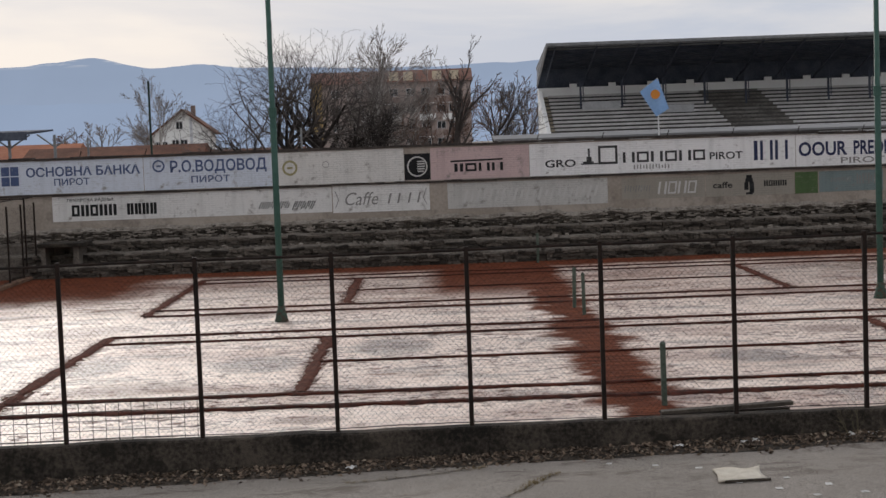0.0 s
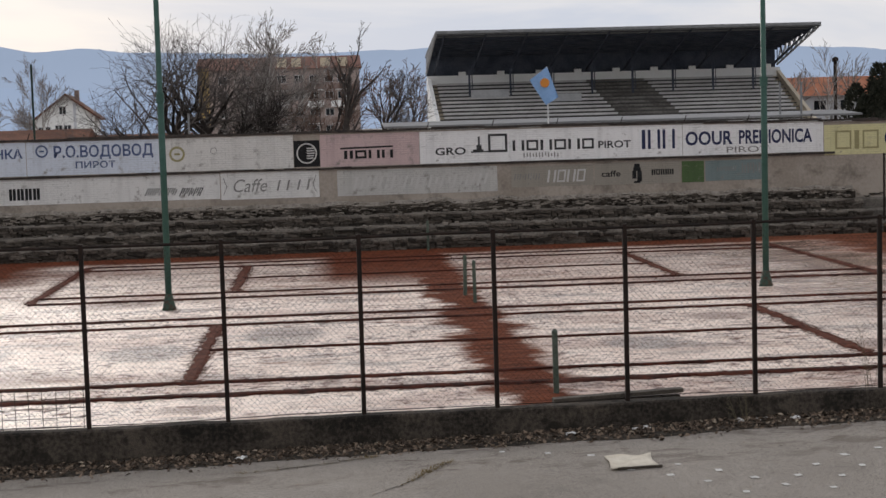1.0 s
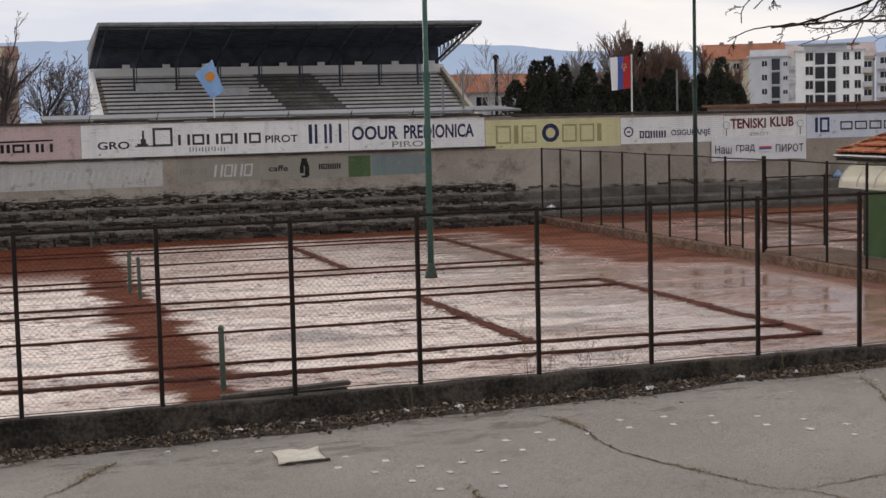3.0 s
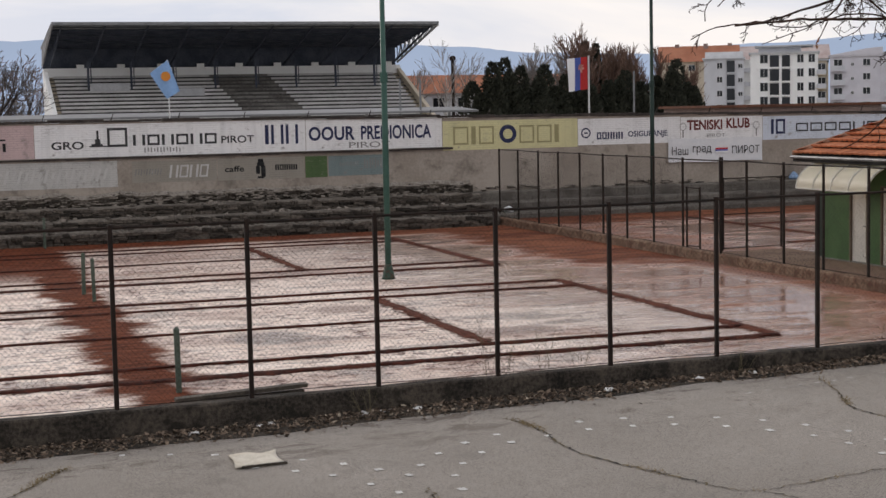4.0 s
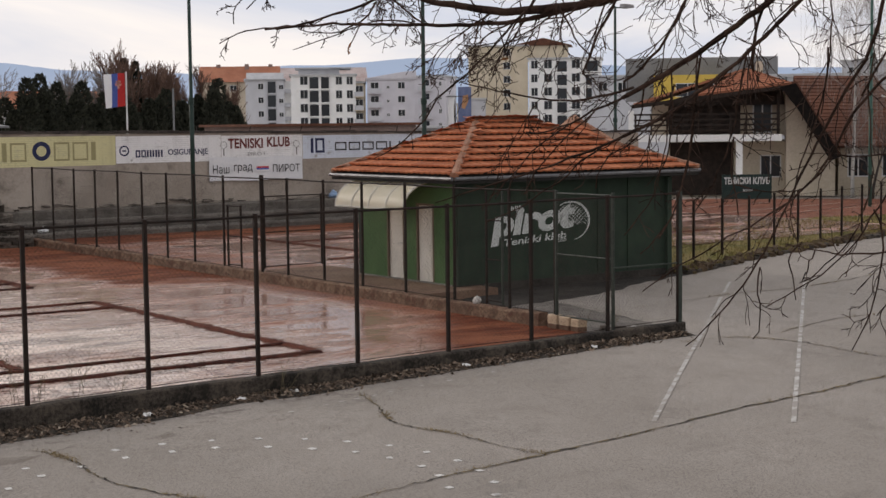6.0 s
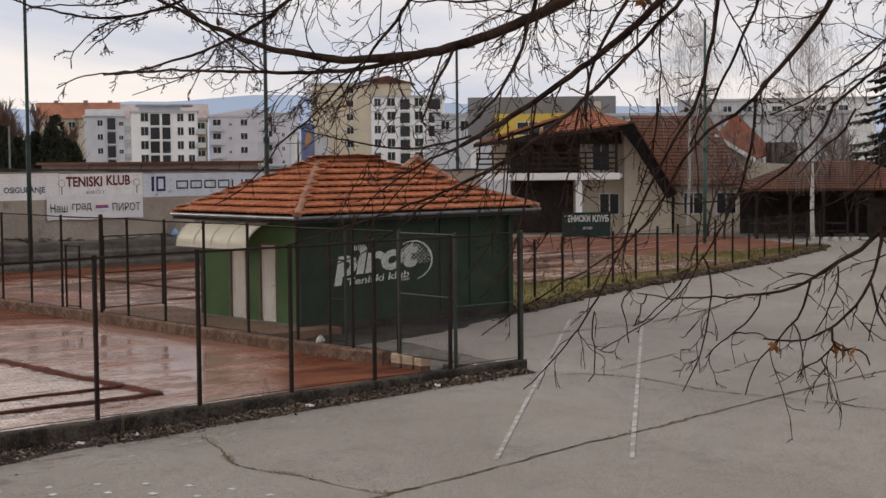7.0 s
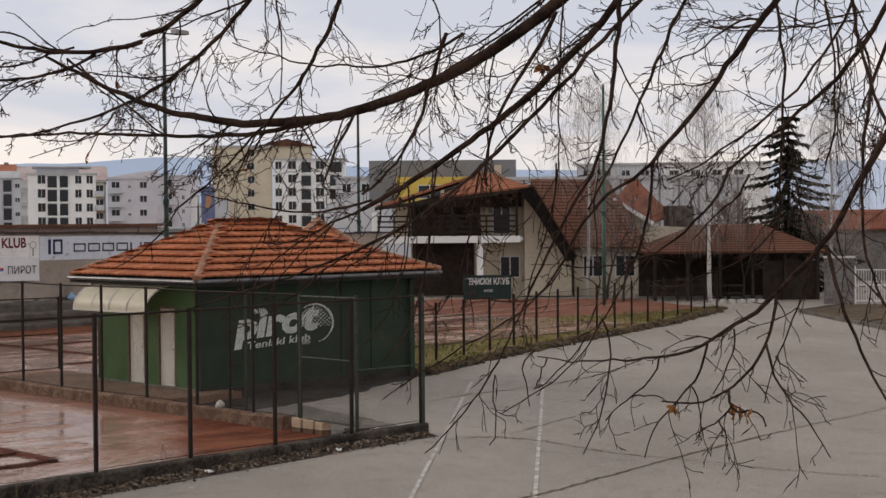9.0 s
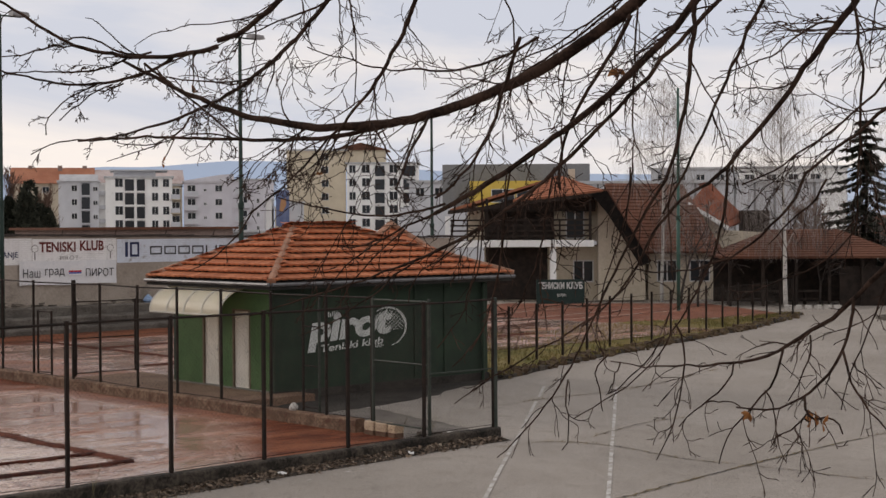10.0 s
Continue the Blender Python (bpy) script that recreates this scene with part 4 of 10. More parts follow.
for x in (0.0, 0.60):
    part("stile", Geo().cbox(x - 0.025, x + 0.025, -0.025, 0.025, 0.0, 2.62, 0.005), M_POST if x else M_GREYPOST, leaf)
for z in (0.1, 1.05, 1.95):
    part("crossbar", Geo().tube([(0.02, 0, z), (0.58, 0, z)], 0.016, 6), M_POST, leaf)
# short return at the yard: net frame between the kerb's end and the near fence, and the corner post
gate = thing("gate_frame", pose(17.66, -2.2, 0.16, 0, 0, 90), "grey steel gate frame with wire net, shut", "gate")
for x in (0.02, 1.83):
    part("gate_post", Geo().cbox(x - 0.03, x + 0.03, -0.03, 0.03, -0.1, 2.82, 0.006), M_GREYPOST, gate)
for z in (0.12, 1.45, 2.76):
    part("gate_rail", Geo().tube([(0.02, 0, z), (1.83, 0, z)], 0.02, 6), M_GREYPOST, gate)
part("wire_net", wire_lines(Geo(), 1.78, 2.6, 0.092, 0.0032).mesh("wire_net", M_WIRE), None, gate, "", False, pose(0.04, 0, 0.14))
corner_post = part("corner_post", Geo().cbox(-0.05, 0.05, -0.05, 0.05, 0, 2.8, 0.008), M_GREYPOST, near_fence, "grey green corner post", False, Matrix(near_fence.matrix_basis).inverted() @ pose(19.56, fence_y(19.56), 0.15))
part("middle_rail", Geo().tube([(0, 0, 0), (2.0, 0, -0.02)], 0.018, 6), M_GREYPOST, near_fence, "grey middle rail", False, Matrix(near_fence.matrix_basis).inverted() @ pose(17.6, fence_y(17.6), 1.44, 0, 0, tilt))

# gates standing open on the paved strip
def leaf_gate(m, w, h, label):
    q = thing("metal_gate", m, label, "gate", "court gates")
    for x in (0.025, w - 0.025):
        part("stile", Geo().cbox(x - 0.025, x + 0.025, -0.025, 0.025, 0.03, h, 0.005), M_POST, q)
    for z in (0.08, h * 0.5, h - 0.03):
        part("crossbar", Geo().tube([(0.03, 0, z), (w - 0.03, 0, z)], 0.018, 6), M_POST, q)
    part("wire_net", wire_lines(Geo(), w - 0.06, h - 0.12, 0.092, 0.0015).mesh("wire_net", M_WIRE), None, q, "", False, pose(0.03, 0, 0.06))


leaf_gate(pose(18.12, 13.43, 0.262, 0, 0, 1), 2.0, 2.15, "dark steel gate leaf with wire net, standing open")
leaf_gate(pose(17.72, 14.9, 0.262, 0, 0, -85), 0.75, 1.85, "narrow dark steel gate leaf, half open")
part("gate_post", Geo().cbox(-0.05, 0.05, -0.05, 0.05, 0.0, 2.75, 0.008), M_POST, side_fence, "thick gate post", False, Matrix(side_fence.matrix_basis).inverted() @ pose(18.08, 13.43, 0.262))


M_FOOT = surface("muddied_green_paint", (0.030, 0.060, 0.045), (0.060, 0.085, 0.065), 0.7, 5, 30, 0.3, 0.004, dirt=(0.07, 0.035, 0.022), dirt_lo=0.48, dirt_hi=0.62)


M_STEELG0 = surface("grey_lamp_housing", (0.20, 0.20, 0.205), (0.28, 0.28, 0.285), 0.6, 3, 20, 0.1)


def light_pole(x, y, z, h, r, mat, label, head=True, cone=True):
    p = thing("light_pole", pose(x, y, z), label, "light pole", "floodlight poles")
    part("shaft", Geo().tube([(0, 0, 0), (0, 0, h * 0.42), (0, 0, h * 0.421), (0, 0, h)], [r, r, r * 0.85, r * 0.68], 12), mat, p, "", True)
    part("collar", Geo().tube([(0, 0, h * 0.41), (0, 0, h * 0.43)], r * 1.25, 12), mat, p)
    if cone:
        part("foot_cone", Geo().tube([(0, 0, 0.0), (0, 0, 0.06), (0, 0, 0.42)], [r * 2.2, r * 2.0, r * 1.05], 12), M_FOOT, p, "muddied foot cone", True)
    if head:
        part("cross_arm", Geo().tube([(-0.9 if cone else -0.1, 0, h - 0.06), (0.9, 0, h - 0.06)], 0.035, 6), mat, p)
        for s in (-1, 1) if cone else (1,):
            part("floodlight", Geo().prism([(-0.30, 0), (0.42, 0), (0.36, 0.16), (-0.28, 0.2)], -0.2, 0.2), M_STEELG0 if not cone else M_DARKPOLE, p, "grey floodlight box", False, pose(0.72 * s, -0.1, h - 0.06))
    return p


light_pole(-7.88, 13.25, 0.0, 13, 0.085, M_GREENPOLE, "tall green steel light pole on the clay")
light_pole(7.96, 13.55, 0.0, 13, 0.085, M_GREENPOLE, "tall green steel light pole on the clay")
light_pole(24.1, 30.0, 0.05, 12.8, 0.09, M_DARKPOLE, "tall dark green light pole before the long wall", cone=False)
light_pole(35.4, 30.0, 0.05, 12.8, 0.11, M_DARKPOLE, "tall green light pole behind the hut", cone=False)
light_pole(53.0, 37.0, 0.05, 10.6, 0.10, M_DARKPOLE, "dark light pole beyond the hut", cone=False)
light_pole(56.9, 22.9, 0.1, 11.2, 0.095, M_GREENPOLE, "green light pole beside the grass", head=False, cone=False)

for x, y, lean in ((-0.04, -1.17, -0.5), (-0.03, 12.29, -0.7), (-0.12, 14.0, 0.8), (-0.02, 29.05, 0.0)):
    q = thing("net_post", pose(x, y, 0.0, 0, lean, 6 * lean), "faded green steel net post standing in the clay", "net post", "net posts")
    part("shaft", Geo().cbox(-0.045, 0.045, -0.045, 0.045, 0, 1.03, 0.01), M_NETPOST, q)
    part("cap", Geo().tube([(0, 0, 1.02), (0, 0, 1.05), (0, 0, 1.085)], [0.052, 0.052, 0.02], 10), M_NETPOST, q)
    part("hook", Geo().tube([(0.045, 0, 0.9), (0.075, 0, 0.9), (0.075, 0, 0.84)], 0.008, 5), M_POST, q)

M_PLANK = surface("wet_grey_planks", (0.045, 0.038, 0.03), (0.10, 0.085, 0.068), 0.7, 4, 24, 0.5, 0.01)
for k, (x, y, w, l, a, z) in enumerate(((-0.30, -2.45, 0.17, 2.05, 1.5, 0.004), (-0.26, -2.22, 0.17, 2.1, 3.0, 0.004), (-0.28, -2.36, 0.18, 2.15, 3.6, 0.067))):
    tagged(part("plank", Geo().cbox(0, l, -w / 2, w / 2, 0, 0.062, 0.008), M_PLANK, None, "", False, pose(x, y, z, 0, -1.6 if k == 2 else 0, a)), "wet grey plank lying at the foot of the fence", "plank", "planks by the fence")

# ---- the green hut with its tiled roof ----
def green_wall_material():
    n = Nodes("green_wall_paint")
    f = n.noise(1.1, 6, 0.6)
    c = n.mix(n.step(f, 0.35, 0.7), (0.0085, 0.0215, 0.0115), (0.0155, 0.036, 0.019))
    c = n.mix(n.step(n.noise(7, 8, 0.7), 0.66, 0.76, 0, 0.5), c, (0.035, 0.045, 0.035))
    n.bump(n.noise(26, 5), 0.35, 0.006)
    return n.done(c, 0.72, 0, 0.35)


M_HUT = green_wall_material()
M_HUTL = surface("light_green_wall_paint", (0.055, 0.118, 0.043), (0.082, 0.154, 0.060), 0.75, 1.2, 20, 0.35, 0.006, dirt=(0.16, 0.15, 0.12), dirt_lo=0.66, dirt_hi=0.78)
M_PLINTH = surface("pale_plinth", (0.17, 0.165, 0.145), (0.25, 0.24, 0.21), 0.9, 2, 18, 0.4, 0.01, dirt=(0.10, 0.06, 0.045))
M_DOOR = surface("cream_door_paint", (0.66, 0.625, 0.55), (0.76, 0.72, 0.64), 0.6, 2, 18, 0.2, 0.004, dirt=(0.25, 0.20, 0.15), dirt_lo=0.62, dirt_hi=0.8)
M_JAMB = surface("brown_jamb", (0.13, 0.095, 0.065), (0.19, 0.14, 0.10), 0.7, 3, 22, 0.2)
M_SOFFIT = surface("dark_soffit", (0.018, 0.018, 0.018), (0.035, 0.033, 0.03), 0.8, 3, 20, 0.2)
M_GUTTER = surface("zinc_gutter", (0.10, 0.10, 0.105), (0.17, 0.17, 0.175), 0.45, 3, 20, 0.15, 0.004, metal=0.4)
M_CANOPY = surface("yellowed_plastic", (0.72, 0.67, 0.53), (0.80, 0.755, 0.62), 0.4, 1.5, 12, 0.2, 0.005, dirt=(0.36, 0.31, 0.2), dirt_lo=0.6, dirt_hi=0.8)
glow = M_CANOPY.node_tree.nodes.new("ShaderNodeBsdfTranslucent")      # thin plastic lets daylight through
glow.inputs["Color"].default_value = (0.80, 0.74, 0.58, 1)
both = M_CANOPY.node_tree.nodes.new("ShaderNodeMixShader")
both.inputs["Fac"].default_value = 0.4
M_CANOPY.node_tree.links.new(M_CANOPY.node_tree.nodes["Principled BSDF"].outputs[0], both.inputs[1])
M_CANOPY.node_tree.links.new(glow.outputs[0], both.inputs[2])
M_CANOPY.node_tree.links.new(both.outputs[0], M_CANOPY.node_tree.nodes["Material Output"].inputs["Surface"])
M_CANRIB = surface("white_rib_paint", (0.60, 0.58, 0.52), (0.66, 0.64, 0.58), 0.5)
L_WHITE = worn_paint("white_stencil_paint", (0.55, 0.57, 0.55), (0.05, 0.09, 0.055), 0.3, False)


def tile_material():
    n = Nodes("clay_roof_tile")
    f = n.noise(6, 5, 0.6)
    c = n.mix(n.step(n.rand(), 0.0, 1.0), (0.385, 0.122, 0.052), (0.55, 0.195, 0.090))
    c = n.mix(n.step(f, 0.45, 0.75, 0, 0.55), c, (0.16, 0.058, 0.032))
    n.bump(n.noise(30, 4), 0.3, 0.006)
    return n.done(c, 0.8, 0, 0.3)


def tile_field_material():
    n = Nodes("clay_roof_tiles_far")
    c = n.mix(n.island(), (0.37, 0.118, 0.052), (0.52, 0.185, 0.086))
    c = n.mix(n.step(n.noise(1.5, 6, 0.65), 0.45, 0.75, 0, 0.6), c, (0.14, 0.055, 0.035))
    n.bump(n.noise(30, 4), 0.3, 0.006)
    return n.done(c, 0.82, 0, 0.3)


M_TILE = tile_material()
M_TILES = tile_field_material()
M_RIDGE = surface("mortared_ridge_tile", (0.24, 0.105, 0.06), (0.33, 0.20, 0.14), 0.85, 6, 22, 0.5, 0.01, vary=0.2)


def tile_shape(w=0.235, l=0.45):
    """One interlocking tile: a shallow S across, lying along local y, its nose down at y = 0."""
    g = Geo()
    prof = [(0.0, 0.016), (0.12, 0.022), (0.24, 0.016), (0.36, 0.005), (0.62, 0.002), (0.84, 0.006), (1.0, 0.016)]
    for y, dz in ((0.0, 0.112), (l, 0.0)):
        for u, z in prof:
            g.v.append((u * w, y, z + dz))
        for u, z in prof:
            g.v.append((u * w, y, z + dz - 0.05))
    k = len(prof)
    g.f = [(i, i + 1, 2 * k + i + 1, 2 * k + i) for i in range(k - 1)]
    g.f += [(i + 1, i, k + i, k + i + 1) for i in range(k - 1)]
    return g


def roof_slope(parent, corner, along, up, width_low, width_high, left_in, rows, single, geo):
    """Tiles over a trapezoid: corner at the eave's left end, unit vectors along the eave and up the slope."""
    w, l = 0.235, 0.385
    normal = along.cross(up).normalized()
    for r in range(rows):
        y = r * l
        f = r / rows
        x0 = left_in * f
        x1 = width_low - (width_low - width_high - left_in) * f
        n = max(1, int((x1 - x0) / w))
        for i in range(n):
            x = x0 + (x1 - x0 - n * w) / 2 + i * w
            org = corner + along * x + up * y + normal * (0.02 + 0.004 * ((i * 7 + r * 13) % 5 - 2) * 0.5)
            m = Matrix((along, up, normal)).transposed().to_4x4()
            m.translation = org
            if single is not None:
                part("roof_tile", single, None, parent, "", False, m)
            else:
                base = len(geo.v)
                src = tile_shape()
                geo.v += [tuple(m @ Vector(p)) for p in src.v]
                geo.f += [tuple(base + q for q in fc) for fc in src.f]


def tiled_plane(parent, a, b, c, d, mat, name="roof_plane", rows=None, thick=0.1):
    """A roof plane a-b (eave) to d-c (ridge) with stepped courses of tiles."""
    a, b, c, d = (Vector(p) for p in (a, b, c, d))
    n = rows or max(3, int((d - a).length / 0.36))
    nm = (b - a).cross(d - a).normalized()
    g = Geo()
    for i in range(n):
        f0, f1 = i / n, (i + 1) / n
        p, q, r, s = a.lerp(d, f0), b.lerp(c, f0), b.lerp(c, f1), a.lerp(d, f1)
        up = nm * 0.05
        g.face(p + up, q + up, r + nm * 0.01, s + nm * 0.01)
        low = -thick if i == 0 else 0.01
        g.face(p + nm * low, q + nm * low, q + up, p + up)
    g.face(a - nm * thick, d - nm * thick, c - nm * thick, b - nm * thick)
    g.face(a - nm * thick, a + nm * 0.05, d + nm * 0.01, d - nm * thick)
    g.face(b - nm * thick, c - nm * thick, c + nm * 0.01, b + nm * 0.05)
    return part(name, g.weld(), mat, parent, "courses of old clay tiles")


def hip_roof(parent, x0, x1, y0, y1, z, ridge_x0, ridge_x1, ridge_y, ridge_z, single_left=None, back=True):
    """A hip roof: boards, tiles on each slope, ridge and hip caps, gutters."""
    A, B, C, D = Vector((x0, y0, z)), Vector((x1, y0, z)), Vector((x1, y1, z)), Vector((x0, y1, z))
    P, Q = Vector((ridge_x0, ridge_y, ridge_z)), Vector((ridge_x1, ridge_y, ridge_z))
    g = Geo()
    for f in ((A, B, Q, P), (B, C, Q), (C, D, P, Q), (D, A, P)):
        g.face(*f)
    g.face(D, C, B, A)
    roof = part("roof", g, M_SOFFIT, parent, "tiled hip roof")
    front, rest = Geo(), Geo()

    def slope(a, b, p, q, single, geo):
        along = (b - a).normalized()
        mid = (p + q) / 2
        foot = a + along * (mid - a).dot(along)
        up = (mid - foot)
        length = up.length
        up = up.normalized()
        rows = int(length / 0.34)
        roof_slope(roof, a, along, up, (b - a).length, (q - p).dot(along), (p - a).dot(along), rows, single, geo)

    slope(D, A, P, P, single_left, rest if single_left is None else None)
    slope(A, B, P, Q, None, front)
    slope(B, C, Q, Q, None, rest)
    if back:
        slope(C, D, Q, P, None, rest)
    tagged(part("roof_tiles", front, M_TILES, roof), "rows of orange clay roof tiles", "", "", "stuff")
    if rest.v:
        tagged(part("roof_tiles", rest, M_TILES, roof), "rows of orange clay roof tiles", "", "", "stuff")
    for a, b in ((A, P), (B, Q), (C, Q), (D, P), (P, Q)):
        n = max(1, int((b - a).length / 0.38))
        for i in range(n):
            s, e = a.lerp(b, i / n), a.lerp(b, (i + 1.08) / n)
            part("ridge_tile", Geo().tube([s + Vector((0, 0, 0.03)), e + Vector((0, 0, 0.055))], [0.115, 0.095], 8), M_RIDGE, roof)
    for a, b in ((A, B), (D, A), (B, C)):
        out = Vector(((b - a).y, -(b - a).x, 0)).normalized() * 0.06
        part("gutter", Geo().tube([a + out + Vector((0, 0, -0.03)), b + out + Vector((0, 0, -0.03))], 0.05, 8), M_GUTTER, roof, "dull zinc gutter")
        d = (b - a).normalized()
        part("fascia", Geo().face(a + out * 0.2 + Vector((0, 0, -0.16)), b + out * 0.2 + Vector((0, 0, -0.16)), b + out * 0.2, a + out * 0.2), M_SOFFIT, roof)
    return roof


HX0, HX1, HY0, HY1, HB = 19.5, 27.0, 5.75, 10.45, 0.10
hut = thing("hut", pose(HX0, HY0, HB), "dark green tennis club hut with an orange tiled hip roof", "hut")
W, D_, TOP = HX1 - HX0, HY1 - HY0, 2.95
doors = ((2.42, 3.26), (1.05, 1.86))          # along the left side, from the front corner
g = Geo().box(0, W, 0, 0.2, 0.2, TOP)
part("front_wall", g, M_HUT, hut, "dark green front wall")
part("back_wall", Geo().box(0, W, D_ - 0.2, D_, 0.0, TOP), M_HUT, hut)
part("end_wall", Geo().box(W - 0.2, W, 0.2, D_ - 0.2, 0.0, TOP), M_HUT, hut)
edge = [0.2] + [v for d in reversed(doors) for v in d] + [D_ - 0.2]
for a, b in zip(edge[::2], edge[1::2]):
    part("door_wall", Geo().box(0, 0.2, a, b, 0.2, TOP), M_HUTL, hut, "lighter green wall beside the doors")
for a, b in doors:
    part("door_lintel", Geo().box(0, 0.2, a, b, 2.25, TOP), M_HUTL, hut, "lighter green wall over a door")
part("plinth", Geo().box(-0.03, W + 0.02, -0.03, 0.22, -0.15, 0.2), M_APRON, hut, "dark plinth")
part("plinth", Geo().box(-0.03, 0.22, 0.22, D_, -0.15, 0.2), M_PLINTH, hut, "pale rendered plinth")
for a, b in doors:
    d = part("door", Geo().cbox(0.05, 0.10, a + 0.06, b - 0.05, 0.20, 2.2, 0.006), M_DOOR, hut, "cream door, shut")
    part("door_panel", Geo().cbox(0.035, 0.05, a + 0.16, b - 0.15, 0.35, 1.1, 0.006), M_DOOR, d)
    part("door_panel", Geo().cbox(0.035, 0.05, a + 0.16, b - 0.15, 1.2, 2.05, 0.006), M_DOOR, d)
    part("door_handle", Geo().tube([(0.05, a + 0.12, 1.15), (0.0, a + 0.12, 1.15), (0.0, a + 0.22, 1.15)], 0.012, 6), M_GUTTER, d, "metal handle")
    part("door_frame", Geo().box(-0.01, 0.12, a, a + 0.06, 0.2, 2.25).box(-0.01, 0.12, b - 0.05, b, 0.2, 2.25).box(-0.01, 0.12, a + 0.06, b - 0.05, 2.2, 2.25), M_JAMB, hut, "brown frame")
for x in (0.9, 2.35, 4.7, 5.8):               # battens on the front
    part("batten", Geo().cbox(x, x + 0.07, -0.03, 0.0, 0.25, TOP - 0.1, 0.006), M_HUT, hut)
part("corner_pipe", Geo().tube([(W - 0.25, -0.08, 0.0), (W - 0.25, -0.08, TOP - 0.2), (W - 0.1, -0.35, TOP)], 0.045, 8), M_HUT, hut, "green downpipe")
single_tile = tile_shape().mesh("roof_tile", M_TILE)
hip_roof(hut, -0.5, W + 0.5, -0.55, D_ + 0.55, 2.98, 2.42, 4.05, 2.38, 4.36, single_tile)
# small raised hip at the back of the roof
apex = Vector((6.7, 3.3, 4.42))
ring_pts = [Vector((4.9, 2.3, 3.78)), Vector((7.6, 2.3, 3.55)), Vector((7.9, 5.0, 3.0)), Vector((4.9, 5.0, 3.0))]
for a, b in zip(ring_pts, ring_pts[1:] + ring_pts[:1]):
    tiled_plane(hut, a, b, apex, apex, M_TILES, "rear_roof")
for a in ring_pts[:2]:
    for i in range(4):
        s_, e_ = a.lerp(apex, i / 4), a.lerp(apex, (i + 1.1) / 4)
        part("ridge_tile", Geo().tube([s_ + Vector((0, 0, 0.03)), e_ + Vector((0, 0, 0.05))], [0.11, 0.09], 8), M_RIDGE, hut)
# curved canopy over the doors
g = Geo()
N = 10
for j in (0, 1):
    for k in range(N + 1):
        a = radians(90 * k / N)
        g.v.append((-1.0 * math.sin(a), 1.0 + 3.3 * j, 2.13 + 0.72 * math.cos(a)))
for j in (0, 1):
    for k in range(N + 1):
        a = radians(90 * k / N)
        g.v.append((-0.975 * math.sin(a), 1.0 + 3.3 * j, 2.11 + 0.71 * math.cos(a)))
K = N + 1
g.f = [(k, k + 1, K + k + 1, K + k) for k in range(N)] + [(2 * K + k + 1, 2 * K + k, 3 * K + k, 3 * K + k + 1) for k in range(N)]
can = part("canopy", g, M_CANOPY, hut, "curved yellowed plastic canopy", True)
for q in range(5):
    y = 1.0 + 3.3 * q / 4
    part("rib", Geo().tube([(-1.0 * math.sin(radians(9 * k)), y, 2.14 + 0.72 * math.cos(radians(9 * k))) for k in range(11)], 0.022, 6), M_CANRIB, can)
part("front_bar", Geo().tube([(-1.0, 1.0, 2.14), (-1.0, 4.3, 2.14)], 0.022, 6), M_CANRIB, can)

# stencilled club sign on the front
sg = thing("stencilled_sign", pose(HX0, HY0 - 0.004, HB), "white stencilled club sign with a racket on the green wall", "wall sign")
SIGN_TILT = pose(0, 0, 0, 0, -3.2, 0)
lettering("pirot", 2.92, 0.94, L_WHITE, sg, pose(1.04, -0.002, 1.13) @ SIGN_TILT, thin=0.045, shear=0.2)
lettering("Teniski klub", 2.12, 0.19, L_WHITE, sg, pose(1.48, -0.002, 1.12) @ SIGN_TILT, thin=0.02, shear=0.15)
stroke_marks(3, 0.42, 0.13, L_WHITE, sg, pose(1.72, -0.002, 2.03) @ SIGN_TILT, seed=3, weight=0.3)
stroke_marks(3, 0.30, 0.08, L_WHITE, sg, pose(3.32, -0.002, 1.14) @ SIGN_TILT, seed=4, weight=0.3)
g = Geo()
cx, cz, rx_, rz_ = 3.76, 1.69, 0.68, 0.53
for i in range(30):
    a0, a1 = radians(-80 + 205 * i / 30), radians(-80 + 205 * (i + 1) / 30)
    q = 0.87 + 0.09 * abs(i - 15) / 15
    g.face(*[(cx + s * rx_ * math.cos(a), -0.003, cz + s * rz_ * math.sin(a)) for s, a in ((q, a0), (1, a0), (1, a1), (q, a1))])
for k in range(-4, 5):
    for dx, dz in ((1, 0.75), (1, -0.75)):
        pts = []
        for t_ in range(-30, 31):
            x, z = k * 0.14 + dx * t_ * 0.02 - 0.06, dz * t_ * 0.02 + 0.12
            if (x / (rx_ * 0.86)) ** 2 + (z / (rz_ * 0.86)) ** 2 < 1 and z > -0.12:
                pts.append((x, z))
        if len(pts) > 2:
            (xa, za), (xb, zb) = pts[0], pts[-1]
            g.face((cx + xa - 0.012, -0.003, cz + za), (cx + xa + 0.012, -0.003, cz + za), (cx + xb + 0.012, -0.003, cz + zb), (cx + xb - 0.012, -0.003, cz + zb))
part("racket_emblem", g, L_WHITE, sg)

